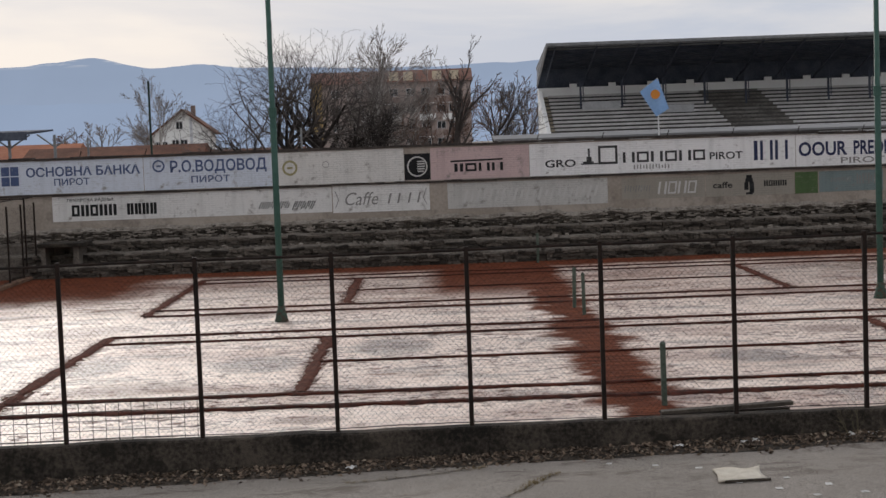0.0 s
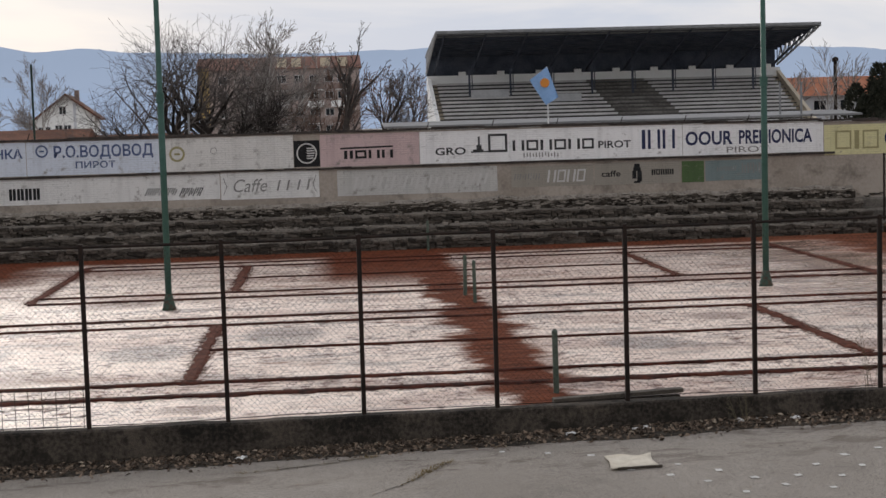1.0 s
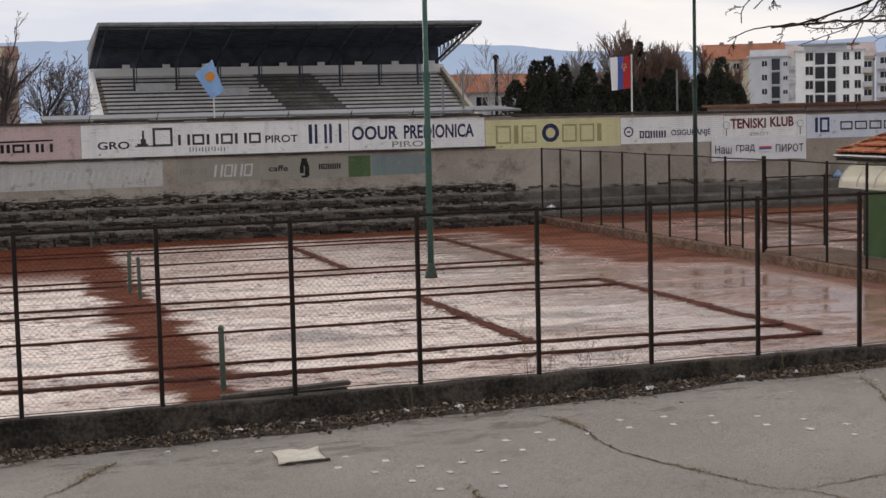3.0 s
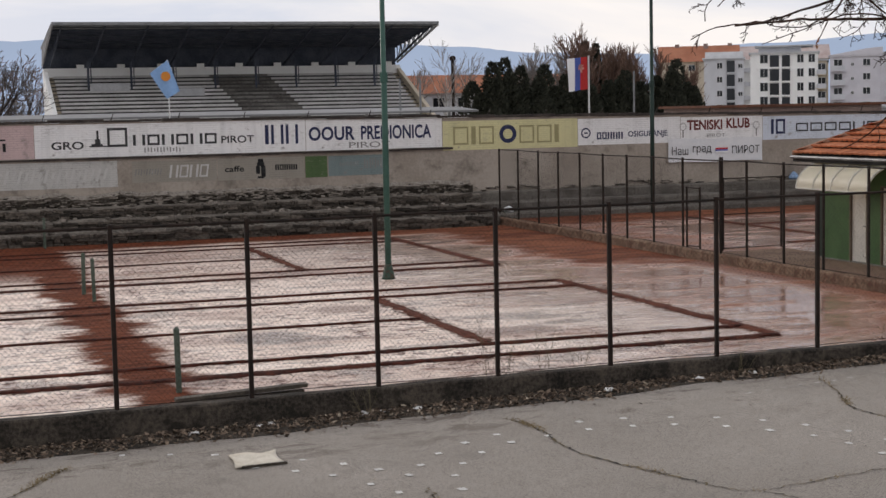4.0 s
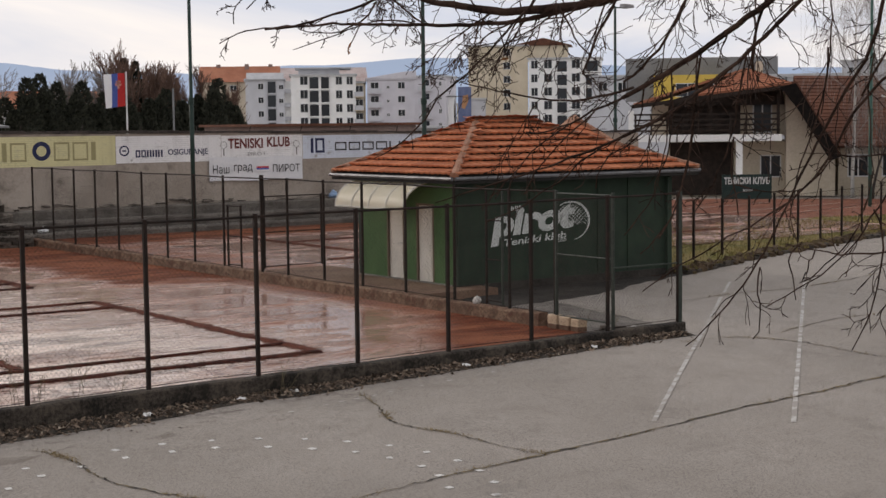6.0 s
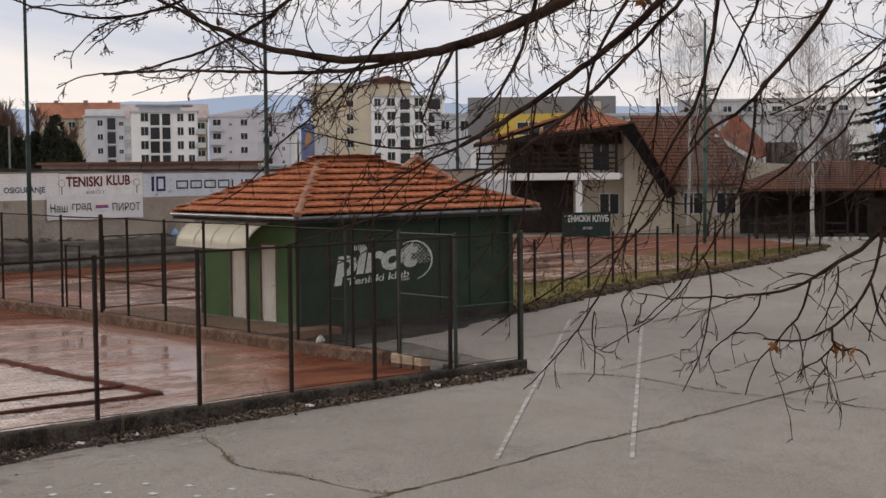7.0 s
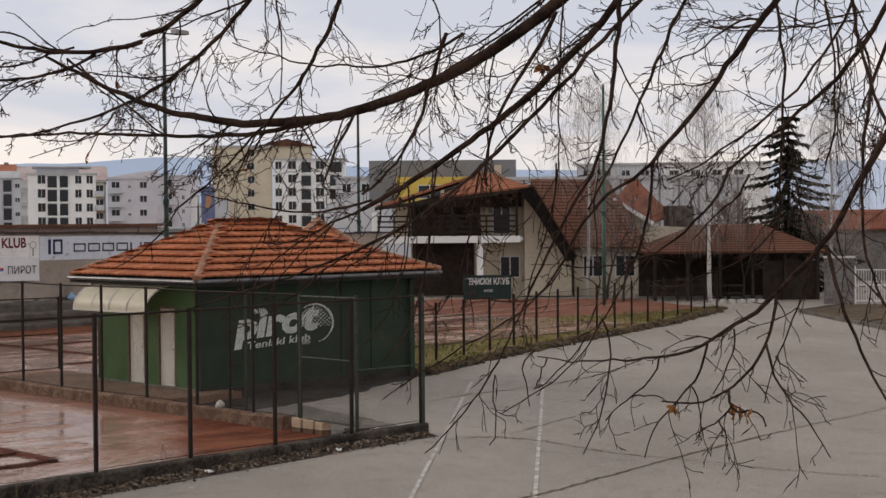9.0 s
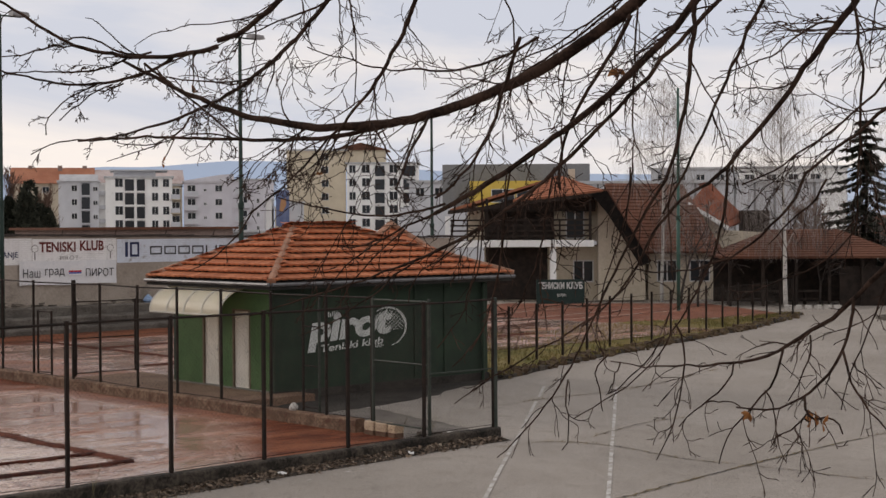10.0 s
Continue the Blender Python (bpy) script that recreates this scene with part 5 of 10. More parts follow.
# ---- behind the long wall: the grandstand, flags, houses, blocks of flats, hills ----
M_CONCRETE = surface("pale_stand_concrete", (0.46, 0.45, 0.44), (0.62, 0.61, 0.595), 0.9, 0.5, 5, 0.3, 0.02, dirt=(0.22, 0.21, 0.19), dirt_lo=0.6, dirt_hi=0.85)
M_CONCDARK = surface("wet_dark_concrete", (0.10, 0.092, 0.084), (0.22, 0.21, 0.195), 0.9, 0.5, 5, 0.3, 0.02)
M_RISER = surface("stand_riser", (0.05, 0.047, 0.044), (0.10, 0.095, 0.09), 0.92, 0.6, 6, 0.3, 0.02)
M_ROOFDARK = surface("dark_sheet_roof", (0.060, 0.070, 0.092), (0.105, 0.118, 0.148), 0.9, 0.8, 8, 0.2, 0.01, spec=0.1)
M_STAIRS = surface("beige_stair_concrete", (0.30, 0.255, 0.19), (0.40, 0.35, 0.27), 0.9, 0.8, 8, 0.3, 0.02)
M_STEELG = surface("grey_steel", (0.16, 0.165, 0.17), (0.24, 0.245, 0.25), 0.6, 2, 12, 0.2, 0.005)
M_WHITEP = surface("off_white_render", (0.80, 0.80, 0.785), (0.88, 0.88, 0.865), 0.85, 0.5, 8, 0.25, 0.01, dirt=(0.45, 0.44, 0.41), dirt_lo=0.6, dirt_hi=0.85)
M_GREYR = surface("grey_render", (0.50, 0.51, 0.54), (0.60, 0.61, 0.64), 0.85, 0.4, 8, 0.25, 0.01)
M_LILAC = surface("grey_lilac_render", (0.56, 0.545, 0.585), (0.65, 0.635, 0.675), 0.85, 0.4, 8, 0.25, 0.01)
M_BEIGER = surface("beige_render", (0.55, 0.475, 0.355), (0.65, 0.57, 0.44), 0.85, 0.4, 8, 0.25, 0.01)
M_CREAM = surface("cream_render", (0.48, 0.415, 0.32), (0.60, 0.53, 0.425), 0.88, 0.6, 9, 0.3, 0.01, dirt=(0.30, 0.26, 0.2), dirt_lo=0.6, dirt_hi=0.8)
M_BRICK = surface("red_brown_brick", (0.21, 0.150, 0.132), (0.285, 0.215, 0.190), 0.9, 0.4, 7, 0.4, 0.02)
M_ORANGE = surface("far_orange_tiles", (0.30, 0.115, 0.065), (0.40, 0.17, 0.10), 0.85, 0.3, 3, 0.4, 0.03, dirt=(0.22, 0.10, 0.07), dirt_lo=0.55, dirt_hi=0.75)
M_BROWNROOF = surface("brown_old_tiles", (0.095, 0.042, 0.028), (0.160, 0.072, 0.046), 0.88, 0.5, 5, 0.5, 0.03, dirt=(0.22, 0.085, 0.048), dirt_lo=0.55, dirt_hi=0.8)
M_SNOWROOF = surface("pale_sheet_roof", (0.40, 0.405, 0.415), (0.52, 0.525, 0.535), 0.75, 0.6, 6, 0.2, 0.01)
M_PINKROOF = surface("pale_pinkish_sheet_roof", (0.36, 0.27, 0.25), (0.50, 0.43, 0.41), 0.8, 0.3, 4, 0.2, 0.01)
M_PANE = glass_material("window_glass", (0.010, 0.012, 0.015))
M_FRAMEW = surface("white_window_frame", (0.6, 0.6, 0.6), (0.66, 0.66, 0.66), 0.6)
M_TIMBER = surface("dark_stained_timber", (0.016, 0.012, 0.010), (0.040, 0.028, 0.022), 0.7, 3, 20, 0.4, 0.01)
M_YELLOW = surface("yellow_cladding", (0.56, 0.39, 0.075), (0.63, 0.45, 0.10), 0.6, 0.6, 6, 0.1)
M_HALL = surface("grey_cladding", (0.17, 0.172, 0.175), (0.225, 0.227, 0.23), 0.7, 0.3, 4, 0.2, 0.01)

# grandstand across the football pitch
def grandstand():
    st = thing("grandstand", pose(7.25, 107.0, 0.0), "old concrete grandstand with a dark cantilever roof", "grandstand")
    w, z0, rise, run, rows = 34.2, 1.72, 0.3606, 0.80, 19
    for r in range(rows):
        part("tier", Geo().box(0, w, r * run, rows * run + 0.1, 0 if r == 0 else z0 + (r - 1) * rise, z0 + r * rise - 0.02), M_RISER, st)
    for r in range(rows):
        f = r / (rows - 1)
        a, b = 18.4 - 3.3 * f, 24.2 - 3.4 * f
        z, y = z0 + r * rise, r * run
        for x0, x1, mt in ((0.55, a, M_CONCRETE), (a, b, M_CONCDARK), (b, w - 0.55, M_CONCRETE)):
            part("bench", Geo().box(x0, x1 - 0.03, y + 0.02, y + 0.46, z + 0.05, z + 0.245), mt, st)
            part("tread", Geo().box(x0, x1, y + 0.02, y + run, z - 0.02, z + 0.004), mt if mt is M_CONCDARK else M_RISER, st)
    for x0, x1, k in ((-0.35, 0.02, -1), (w - 0.02, w + 0.35, 1)):        # sloping side walls
        part("side_wall", Geo().prism([(-0.4, 0), (16.0, 0), (16.0, 9.2), (15.2, 9.0), (-0.4, 2.3)], x0, x1, "x"), M_WHITEP if k < 0 else M_CREAM, st, "sloping side wall")
        xa = 0.04 if k < 0 else w - 0.53
        part("side_stair", Geo().prism([(0, z0 - 0.1), (15.0, 8.35), (15.0, 8.0), (0, z0 - 0.5)], xa, xa + 0.49, "x"), M_STAIRS, st, "beige stair strip beside the benches")
    part("parapet", Geo().box(-0.3, w + 0.3, 15.0, 15.2, 8.3, 9.22), M_WHITEP, st, "off-white parapet behind the top row")
    for i in range(9):
        part("parapet_stub", Geo().box(2.7 + 3.78 * i, 3.4 + 3.78 * i, 14.98, 15.22, 9.22, 9.56), M_WHITEP, st)
    part("rear_wall", Geo().box(-0.3, w + 0.1, 15.9, 16.1, 0, 11.1), M_ROOFDARK, st, "dark rear wall")
    roof = part("roof", Geo().prism([(2.5, 12.62), (2.5, 12.74), (16.3, 11.16), (16.3, 11.02)], -0.4, w + 0.3, "x"), M_ROOFDARK, st, "dark sheet roof")
    part("fascia", Geo().box(-0.4, w + 0.3, 2.44, 2.5, 12.52, 12.78), M_STEELG, roof, "pale roof edge")
    for i in range(11):                                        # purlins under the sheets
        f = i / 10
        y, z = 2.9 + 12.6 * f, 12.56 - 1.46 * f
        part("purlin", Geo().box(-0.3, w + 0.2, y, y + 0.10, z - 0.16, z - 0.02), M_STEELG if i < 2 else M_ROOFDARK, roof)
    for i in range(10):                                        # lattice trusses: top and bottom chord and webs
        x = 0.4 + 3.72 * i
        part("roof_rib", Geo().prism([(2.9, 12.36), (2.9, 12.46), (15.6, 9.52), (15.6, 9.3)], x - 0.06, x + 0.06, "x"), M_ROOFDARK, roof)
        for k in range(1, 7):
            y = 2.9 + 12.7 * k / 7
            part("truss_web", Geo().tube([(x, y, 12.4 - 2.95 * k / 7), (x, y + (0.9 if k % 2 else 0), 12.52 - 1.46 * k / 7)], 0.05, 4), M_ROOFDARK, roof)
    for x in (-0.38, w + 0.28):                                # open end trusses
        top = [(2.6 + 13.2 * i / 9, 12.66 - 1.5 * i / 9) for i in range(10)]
        low = [(2.6 + 13.2 * i / 9, 12.5 - 3.0 * i / 9) for i in range(10)]
        for line in (top, low):
            part("truss_chord", Geo().tube([(x, y, z) for y, z in line], 0.10, 5), M_SNOWROOF, roof)
        for i in range(9):
            part("truss_web", Geo().tube([(x, *top[i]), (x, *low[i + 1])], 0.07, 4), M_SNOWROOF, roof)
            part("truss_web", Geo().tube([(x, *low[i]), (x, *top[i])], 0.07, 4), M_SNOWROOF, roof)
    for i in range(8):
        x = 3.45 + 3.93 * i
        part("column", Geo().box(x - 0.09, x + 0.09, 12.0, 12.2, 7.0, 9.7), M_ROOFDARK, st, "dark steel column")
        part("brace", Geo().tube([(x + 0.25, 12.1, 7.3), (x + 0.25, 12.1, 10.0)], 0.05, 5), M_ROOFDARK, st)
    for x0, x1, y, z in ((3.5, 7.1, 11.2, 6.95), (10.9, 13.9, 10.4, 6.4)):
        part("white_sheet", Geo().box(x0, x1, y, y + 0.05, z, z + 0.72), M_SNOWROOF, st, "pale sheet across the benches")


grandstand()
# long pale roof of the dugouts just behind the wall
dg = thing("dugout", pose(-1.0, 35.6, 0.0), "long low dugout with a grey sheet roof behind the wall", "dugout")
part("back", Geo().box(0, 19.4, 0.2, 0.35, 0.0, 4.3), M_WHITEP, dg)
part("roof_sheet", Geo().prism([(-0.2, 4.46), (2.6, 4.62), (2.6, 4.70), (-0.2, 4.54)], -0.2, 19.6, "x"), M_HALL, dg, "grey sheet roof")
for i in range(6):
    part("stanchion", Geo().box(0.1 + 3.8 * i, 0.2 + 3.8 * i, 2.3, 2.4, 0.0, 4.6), M_STEELG, dg)
# brackets for wire along the wall's top
for i in range(24):
    x = -17.5 + 2.55 * i
    part("wire_bracket", Geo().tube([(x, WALL_Y + 0.2, WALL_TOP(x) + 0.05), (x + 0.09, WALL_Y + 0.2, WALL_TOP(x) + 0.32)], 0.02, 4), M_POST, wall_north)
for x, zt in ((-17.75, 5.2), (-9.05, 5.3), (15.3, 5.9), (16.2, 5.9), (26.2, 6.1)):
    tagged(part("net_pole", Geo().tube([(x, 36.0, 0), (x, 36.0, zt)], 0.045, 6), M_STEELG), "thin grey pole behind the long wall", "pole", "thin poles")
tagged(part("tall_mast", Geo().tube([(-15.9, 40.0, 0), (-15.9, 40.0, 7.6)], 0.05, 6), M_DARKPOLE), "thin dark mast behind the long wall", "mast")


def cloth(cols, w, h, sway, drop):
    """A hanging flag in local x, z: upright strips from the pole outward."""
    out = []
    n = 8
    for c0, c1 in cols:
        g = Geo()
        for i in range(n + 1):
            u = c0 + (c1 - c0) * i / n
            for j in range(9):
                v = j / 8
                g.v.append((u * w, sway * math.sin(u * 5.5 + v * 1.6) * (0.3 + u), h * v - drop * u * (1.1 - 0.3 * v)))
        g.f = [(9 * i + j, 9 * i + 9 + j, 9 * i + 10 + j, 9 * i + 1 + j) for i in range(n) for j in range(8)]
        out.append(g)
    return out


M_POLEW = surface("white_flagpole", (0.55, 0.55, 0.55), (0.65, 0.65, 0.64), 0.5)
fl = thing("flagpole", pose(23.34, 34.5, 0.0), "white flagpole with a red, blue and white hanging flag", "flag")
part("pole", Geo().tube([(0, 0, 0), (0, 0, 6.75)], 0.04, 8), M_POLEW, fl)
for g, mt, nm in zip(cloth(((0.0, 0.36), (0.36, 0.69), (0.69, 1.0)), -0.92, 1.38, 0.10, 0.10), (M_RED, M_BLUE, M_WHITE), "rbw"):
    part("flag_stripe", g, mt, fl, "", True, pose(-0.05, 0, 5.32))
g = Geo()
for a, b, lo, hi in ((-0.16, 0.16, -0.05, 0.05), (-0.05, 0.05, -0.2, 0.2), (-0.13, 0.13, 0.1, 0.18)):
    g.face((a, 0, lo), (b, 0, lo), (b, 0, hi), (a, 0, hi))
part("crest", g, M_CREST, fl, "small pale red crest", False, pose(-0.42, -0.16, 6.2) @ Matrix.Scale(0.85, 4))
fl = thing("flagpole", pose(5.34, 34.5, 0.0), "thin flagpole with a light blue flag and gold crest", "flag")
part("pole", Geo().tube([(0, 0, 0), (0.0, 0, 5.2), (-0.02, 0, 6.75)], 0.03, 8), M_POLEW, fl)
g = Geo()
A, Bq, Cq, Dq = Vector((-0.72, 0, 6.22)), Vector((0.0, 0, 6.75)), Vector((0.44, 0, 5.52)), Vector((-0.08, 0, 5.22))
for i in range(11):
    for j in range(11):
        u, v = i / 10, j / 10
        p = A.lerp(Bq, u).lerp(Dq.lerp(Cq, u), v)
        g.v.append((p.x, 0.07 * math.sin(u * 6 + v * 3), p.z))
g.f = [(11 * i + j, 11 * i + j + 1, 11 * i + 12 + j, 11 * i + 11 + j) for i in range(10) for j in range(10)]
part("flag_cloth", g, M_SKYBLUE, fl, "light blue cloth", True)
part("crest", Geo().tube([(-0.12, -0.10, 6.1), (-0.12, -0.11, 6.1)], 0.19, 12), M_GOLD, fl, "gold round crest")


def window_mesh(w, h, name="window"):
    g = Geo().box(0, w, -0.05, 0.06, 0, 0.07).box(0, w, -0.05, 0.06, h - 0.07, h)
    g.box(0, 0.07, -0.05, 0.06, 0.07, h - 0.07).box(w - 0.07, w, -0.05, 0.06, 0.07, h - 0.07).box(w / 2 - 0.035, w / 2 + 0.035, -0.04, 0.05, 0.07, h - 0.07)
    return g.mesh(name, M_FRAMEW)


def pane_mesh(w, h):
    return Geo().box(0.05, w - 0.05, -0.015, 0.02, 0.05, h - 0.05).mesh("pane", M_PANE)


def put_window(parent, wm, pm, x, y, z):
    o = part("window", wm, None, parent, "", False, pose(x, y, z))
    part("pane", pm, None, o)
    return o


def flats(m, w, d, h, label, wall, storeys, windows, roof="flat", roof_mat=None, z_low=0.9, gap=2.95, dark=(), balcony=(), group="blocks of flats"):
    """A block of flats facing local -y: windows are (x, width, height) for each storey from the top."""
    b = thing("apartment_building", m, label, "building", group)
    part("wall", Geo().box(0, w, 0, d, -1.0, h), wall, b)
    if roof == "flat":
        part("roof", Geo().box(-0.3, w + 0.3, -0.3, d + 0.3, h, h + 0.35), roof_mat or M_SNOWROOF, b, "flat pale roof")
    else:
        part("roof", Geo().prism([(-0.8, h - 0.1), (d + 0.8, h - 0.1), (d / 2, h + roof)], -0.5, w + 0.5, "x"), roof_mat or M_ORANGE, b, "pitched tiled roof")
    made = {}
    for s in range(storeys):
        z = h - gap * (s + 1) + z_low
        for x, ww, hh in windows:
            if (ww, hh) not in made:
                made[ww, hh] = (window_mesh(ww, hh), pane_mesh(ww, hh))
            put_window(b, *made[ww, hh], x, -0.03, z)
        for x, ww in balcony:
            o = part("balcony", Geo().box(x, x + ww, -1.2, 0, z - 0.95, z - 0.8), wall, b)
            part("balcony_front", Geo().box(x, x + ww, -1.2, -1.12, z - 0.8, z + 0.1), M_GREYR if wall is not M_GREYR else M_WHITEP, o)
            if (1.6, 2.1) not in made:
                made[1.6, 2.1] = (window_mesh(1.6, 2.1), pane_mesh(1.6, 2.1))
            put_window(b, *made[1.6, 2.1], x + (ww - 1.6) / 2, -0.03, z - 0.8)
        for x, ww in dark:
            part("glazed_bay", Geo().box(x, x + ww, -0.25, 0.05, z - 0.7, z + 1.5), M_PANE, b, "dark glazed bay")
            part("bay_band", Geo().box(x - 0.1, x + ww + 0.1, -0.32, 0.05, z - 0.95, z - 0.7), wall, b)
    return b


# right: flats beyond the wall
gb0 = flats(pose(138.55, 238.2, 0, 0, 0, -29), 7.5, 12, 13.1, "grey block of flats with a pale mansard roof", M_GREYR, 4, ((2.4, 1.1, 1.2), (6.4, 0.9, 0.9)), gap=2.66, dark=((4.3, 1.5),), roof_mat=M_GREYR)
part("mansard", Geo().prism([(-0.5, 13.3), (12.4, 13.3), (11.0, 14.6), (1.2, 14.6)], 0.2, 7.4, "x"), M_SNOWROOF, gb0, "pale sheet mansard roof")
wb = flats(pose(146.2, 234.0, 0, 0, 0, -31), 12.6, 12, 13.9, "white block of flats with dark glazed bays", M_WHITEP, 4, ((1.8, 1.5, 1.7), (8.7, 1.25, 1.6), (10.8, 1.25, 1.6)), dark=((3.65, 1.7), (5.9, 1.5)), gap=2.66)
part("side_wing", Geo().box(-1.7, 0, 1.2, 9, -1, 13.0), M_WHITEP, wb, "rounded side wing")
for k in range(4):
    part("wing_balcony", Geo().box(-1.9, 0.0, 0.6, 1.2, 2.6 + 2.66 * k, 3.4 + 2.66 * k), M_GREYR, wb)
for k in range(3):
    part("cross_band", Geo().box(5.4, 5.85, -0.36, 0.0, 3.0 + 3.4 * k, 6.2 + 3.4 * k), M_WHITEP, wb, "white band between the bays")
part("upper_storey", Geo().box(1.5, 9.5, 2.0, 11, 14.2, 15.3), M_GREYR, wb, "set-back grey top storey")
part("upper_roof", Geo().box(0.8, 11.8, 1.0, 11.5, 15.3, 15.55), M_SNOWROOF, wb)
lo = flats(pose(142.0, 264.0, 0, 0, 0, -29.5), 16, 14, 13.6, "long block of flats with an orange tiled roof", M_CREAM, 4, ((2, 1.4, 1.3), (6, 1.4, 1.3), (10, 1.4, 1.3)), roof=3.4)
flats(pose(156.2, 256.0, 0, 0, 0, -29.5), 18, 14, 13.6, "long pale block of flats with a light sheet roof", M_CREAM, 4, ((15, 1.4, 1.3),), roof=3.0, roof_mat=M_PINKROOF)
for x, y in ((3, 6.4), (9, 5.4), (14, 6.6)):
    part("chimney", Geo().box(x, x + 0.9, y, y + 0.7, 15.2, 17.4), M_BRICK, lo)
flats(pose(157.0, 228.4, 0, 0, 0, -33), 2.1, 12, 12.4, "narrow cream block of flats with stacked balconies", M_CREAM, 4, (), balcony=((0.2, 1.8),), gap=2.66)
gb2 = flats(pose(158.8, 226.3, 0, 0, 0, -34), 9.4, 12, 13.0, "grey lilac block of flats with corner balconies", M_LILAC, 4, ((3.8, 0.6, 0.6), (6.0, 1.4, 1.3)), balcony=((0.2, 2.6),), gap=2.66, roof_mat=M_LILAC)
part("pitched_top", Geo().prism([(-0.4, 13.3), (9.6, 13.3), (9.6, 14.7), (7.0, 14.5)], -0.4, 11), M_LILAC, gb2, "sloping top storey")
gb3 = flats(pose(166.4, 221.2, 0, 0, 0, -46), 6.2, 12, 13.4, "grey lilac block of flats with loggias", M_LILAC, 4, ((4.9, 0.6, 0.9),), balcony=((1.0, 2.6),), gap=2.66)
for x, y, w, h, mt in ((171.6, 219.6, 2.6, 9.6, M_WHITEP), (174.0, 217.5, 2.0, 8.0, M_CREAM), (176.2, 219.5, 5.0, 9.0, M_GREYR)):
    flats(pose(x, y, 0, 0, 0, -38), w, 8, h, "small far block of flats between taller ones", mt, 3, ((0.6, 0.9, 1.2),), gap=2.66)
tb = flats(pose(190.3, 235.3, 0, 0, 0, -36), 12.4, 14, 20.4, "tall beige block of flats", M_BEIGER, 6, ((7.2, 1.5, 1.5),), gap=2.85)
tb2 = flats(pose(200.2, 227.6, 0, 0, 0, -42), 15.2, 14, 17.6, "tall white block of flats with dark loggias", M_WHITEP, 6, ((0.5, 1.4, 1.7), (3.2, 1.7, 1.8), (9.0, 1.8, 1.8)), dark=((6.0, 2.0), (12.0, 2.5)), gap=2.85)
part("penthouse", Geo().box(-3, 8, 2, 12, 17.6, 20.6), M_BEIGER, tb2, "beige top storey")
part("top_roof", Geo().prism([(-4, 20.6), (9, 20.6), (3, 22.2)], 1.5, 12.5), M_BROWNROOF, tb2)
# board blue and orange are muted, with distance haze painted into them
M_BOARDBLUE = surface("hazed_blue_board", (0.10, 0.13, 0.24), (0.16, 0.19, 0.31), 0.7, 0.8, 6, 0.1)
M_BOARDORANGE = surface("hazed_orange_print", (0.36, 0.19, 0.10), (0.46, 0.26, 0.14), 0.7, 0.8, 6, 0.1)
bl = thing("billboard", pose(161.8, 200.4, 0, 0, 0, -40), "blue advertising board with an orange emblem", "billboard")
part("board", Geo().box(0, 2.4, 0, 0.3, 4.5, 11.0), M_BOARDBLUE, bl)
part("emblem", Geo().prism([(0.6, 7.2), (1.2, 7.0), (1.9, 8.4), (1.8, 9.6), (0.9, 9.4)], -0.05, -0.01, "y"), M_BOARDORANGE, bl, "orange round emblem")
for x in (0.5, 2.4):
    part("leg", Geo().box(x - 0.1, x + 0.1, 0.05, 0.25, -0.5, 4.5), M_STEELG, bl)
for hx, hy, w, d, h, mt, lab in ((172.9, 105.8, 15, 10, 12.2, M_WHITEP, "far white block of flats"), (150.0, 150.0, 14, 10, 11.0, M_GREYR, "far grey block of flats"), (183, 130, 16, 10, 13.0, M_GREYR, "far grey block of flats")):
    flats(pose(hx, hy, 0, 0, 0, -55), w, d, h, lab, mt, 4, ((1, 1.4, 1.3), (4, 1.4, 1.3), (7, 1.4, 1.3), (10, 1.4, 1.3)))
# halls behind the clubhouse
hl = thing("hall", pose(111.0, 100.0, 0.1, 0, 0, -45), "grey sports hall with a yellow and white front", "hall")
part("body", Geo().box(0, 16.7, 4, 30, 0, 11.3), M_HALL, hl)
part("yellow_band", Geo().box(3.2, 11.4, 0.3, 4.0, 5.6, 9.3), M_YELLOW, hl, "yellow cladding")
part("white_front", Geo().box(-4.5, 6.5, -2.0, 4.0, 0, 6.4), M_GREYR, hl)
wm_, pm_ = window_mesh(2.6, 1.5), pane_mesh(2.6, 1.5)
for x in (5.6, 8.4):
    put_window(hl, wm_, pm_, x, 0.27, 6.9)
hl = thing("hall", pose(106.6, 76.2, 0.1, 0, 0, -50), "long low grey hall with ribbed walls", "hall")
part("body", Geo().box(0, 24, 2, 22, 0, 8.4), M_GREYR, hl)
for i in range(13):
    part("pilaster", Geo().box(0.5 + 1.9 * i, 0.7 + 1.9 * i, 1.8, 2.0, 0, 8.4), M_STEELG, hl)
part("roof", Geo().box(-0.3, 24.3, 1.7, 22.3, 8.4, 8.7), M_SNOWROOF, hl)
# low building with an orange roof, its flue, beyond the pitch
lb = thing("low_building", pose(50.0, 150.0, 0.0), "low building with an orange tiled roof beyond the pitch", "building")
part("wall", Geo().box(0.6, 24, 0.8, 9, 0, 6.7), M_GREYR, lb)
part("roof", Geo().prism([(0, 6.6), (9.8, 6.6), (4.9, 8.9)], 0, 24.6, "x"), M_ORANGE, lb)
wm_, pm_ = window_mesh(1.6, 1.2), pane_mesh(1.6, 1.2)
for i in range(7):
    put_window(lb, wm_, pm_, 1.4 + 3.2 * i, 0.77, 4.9)
fu = thing("flue_pipe", pose(54.6, 143.0, 0.0), "black steel flue pipe with a cap", "flue")
part("pipe", Geo().tube([(0, 0, 0), (0, 0, 10.4)], 0.20, 10), M_POST, fu)
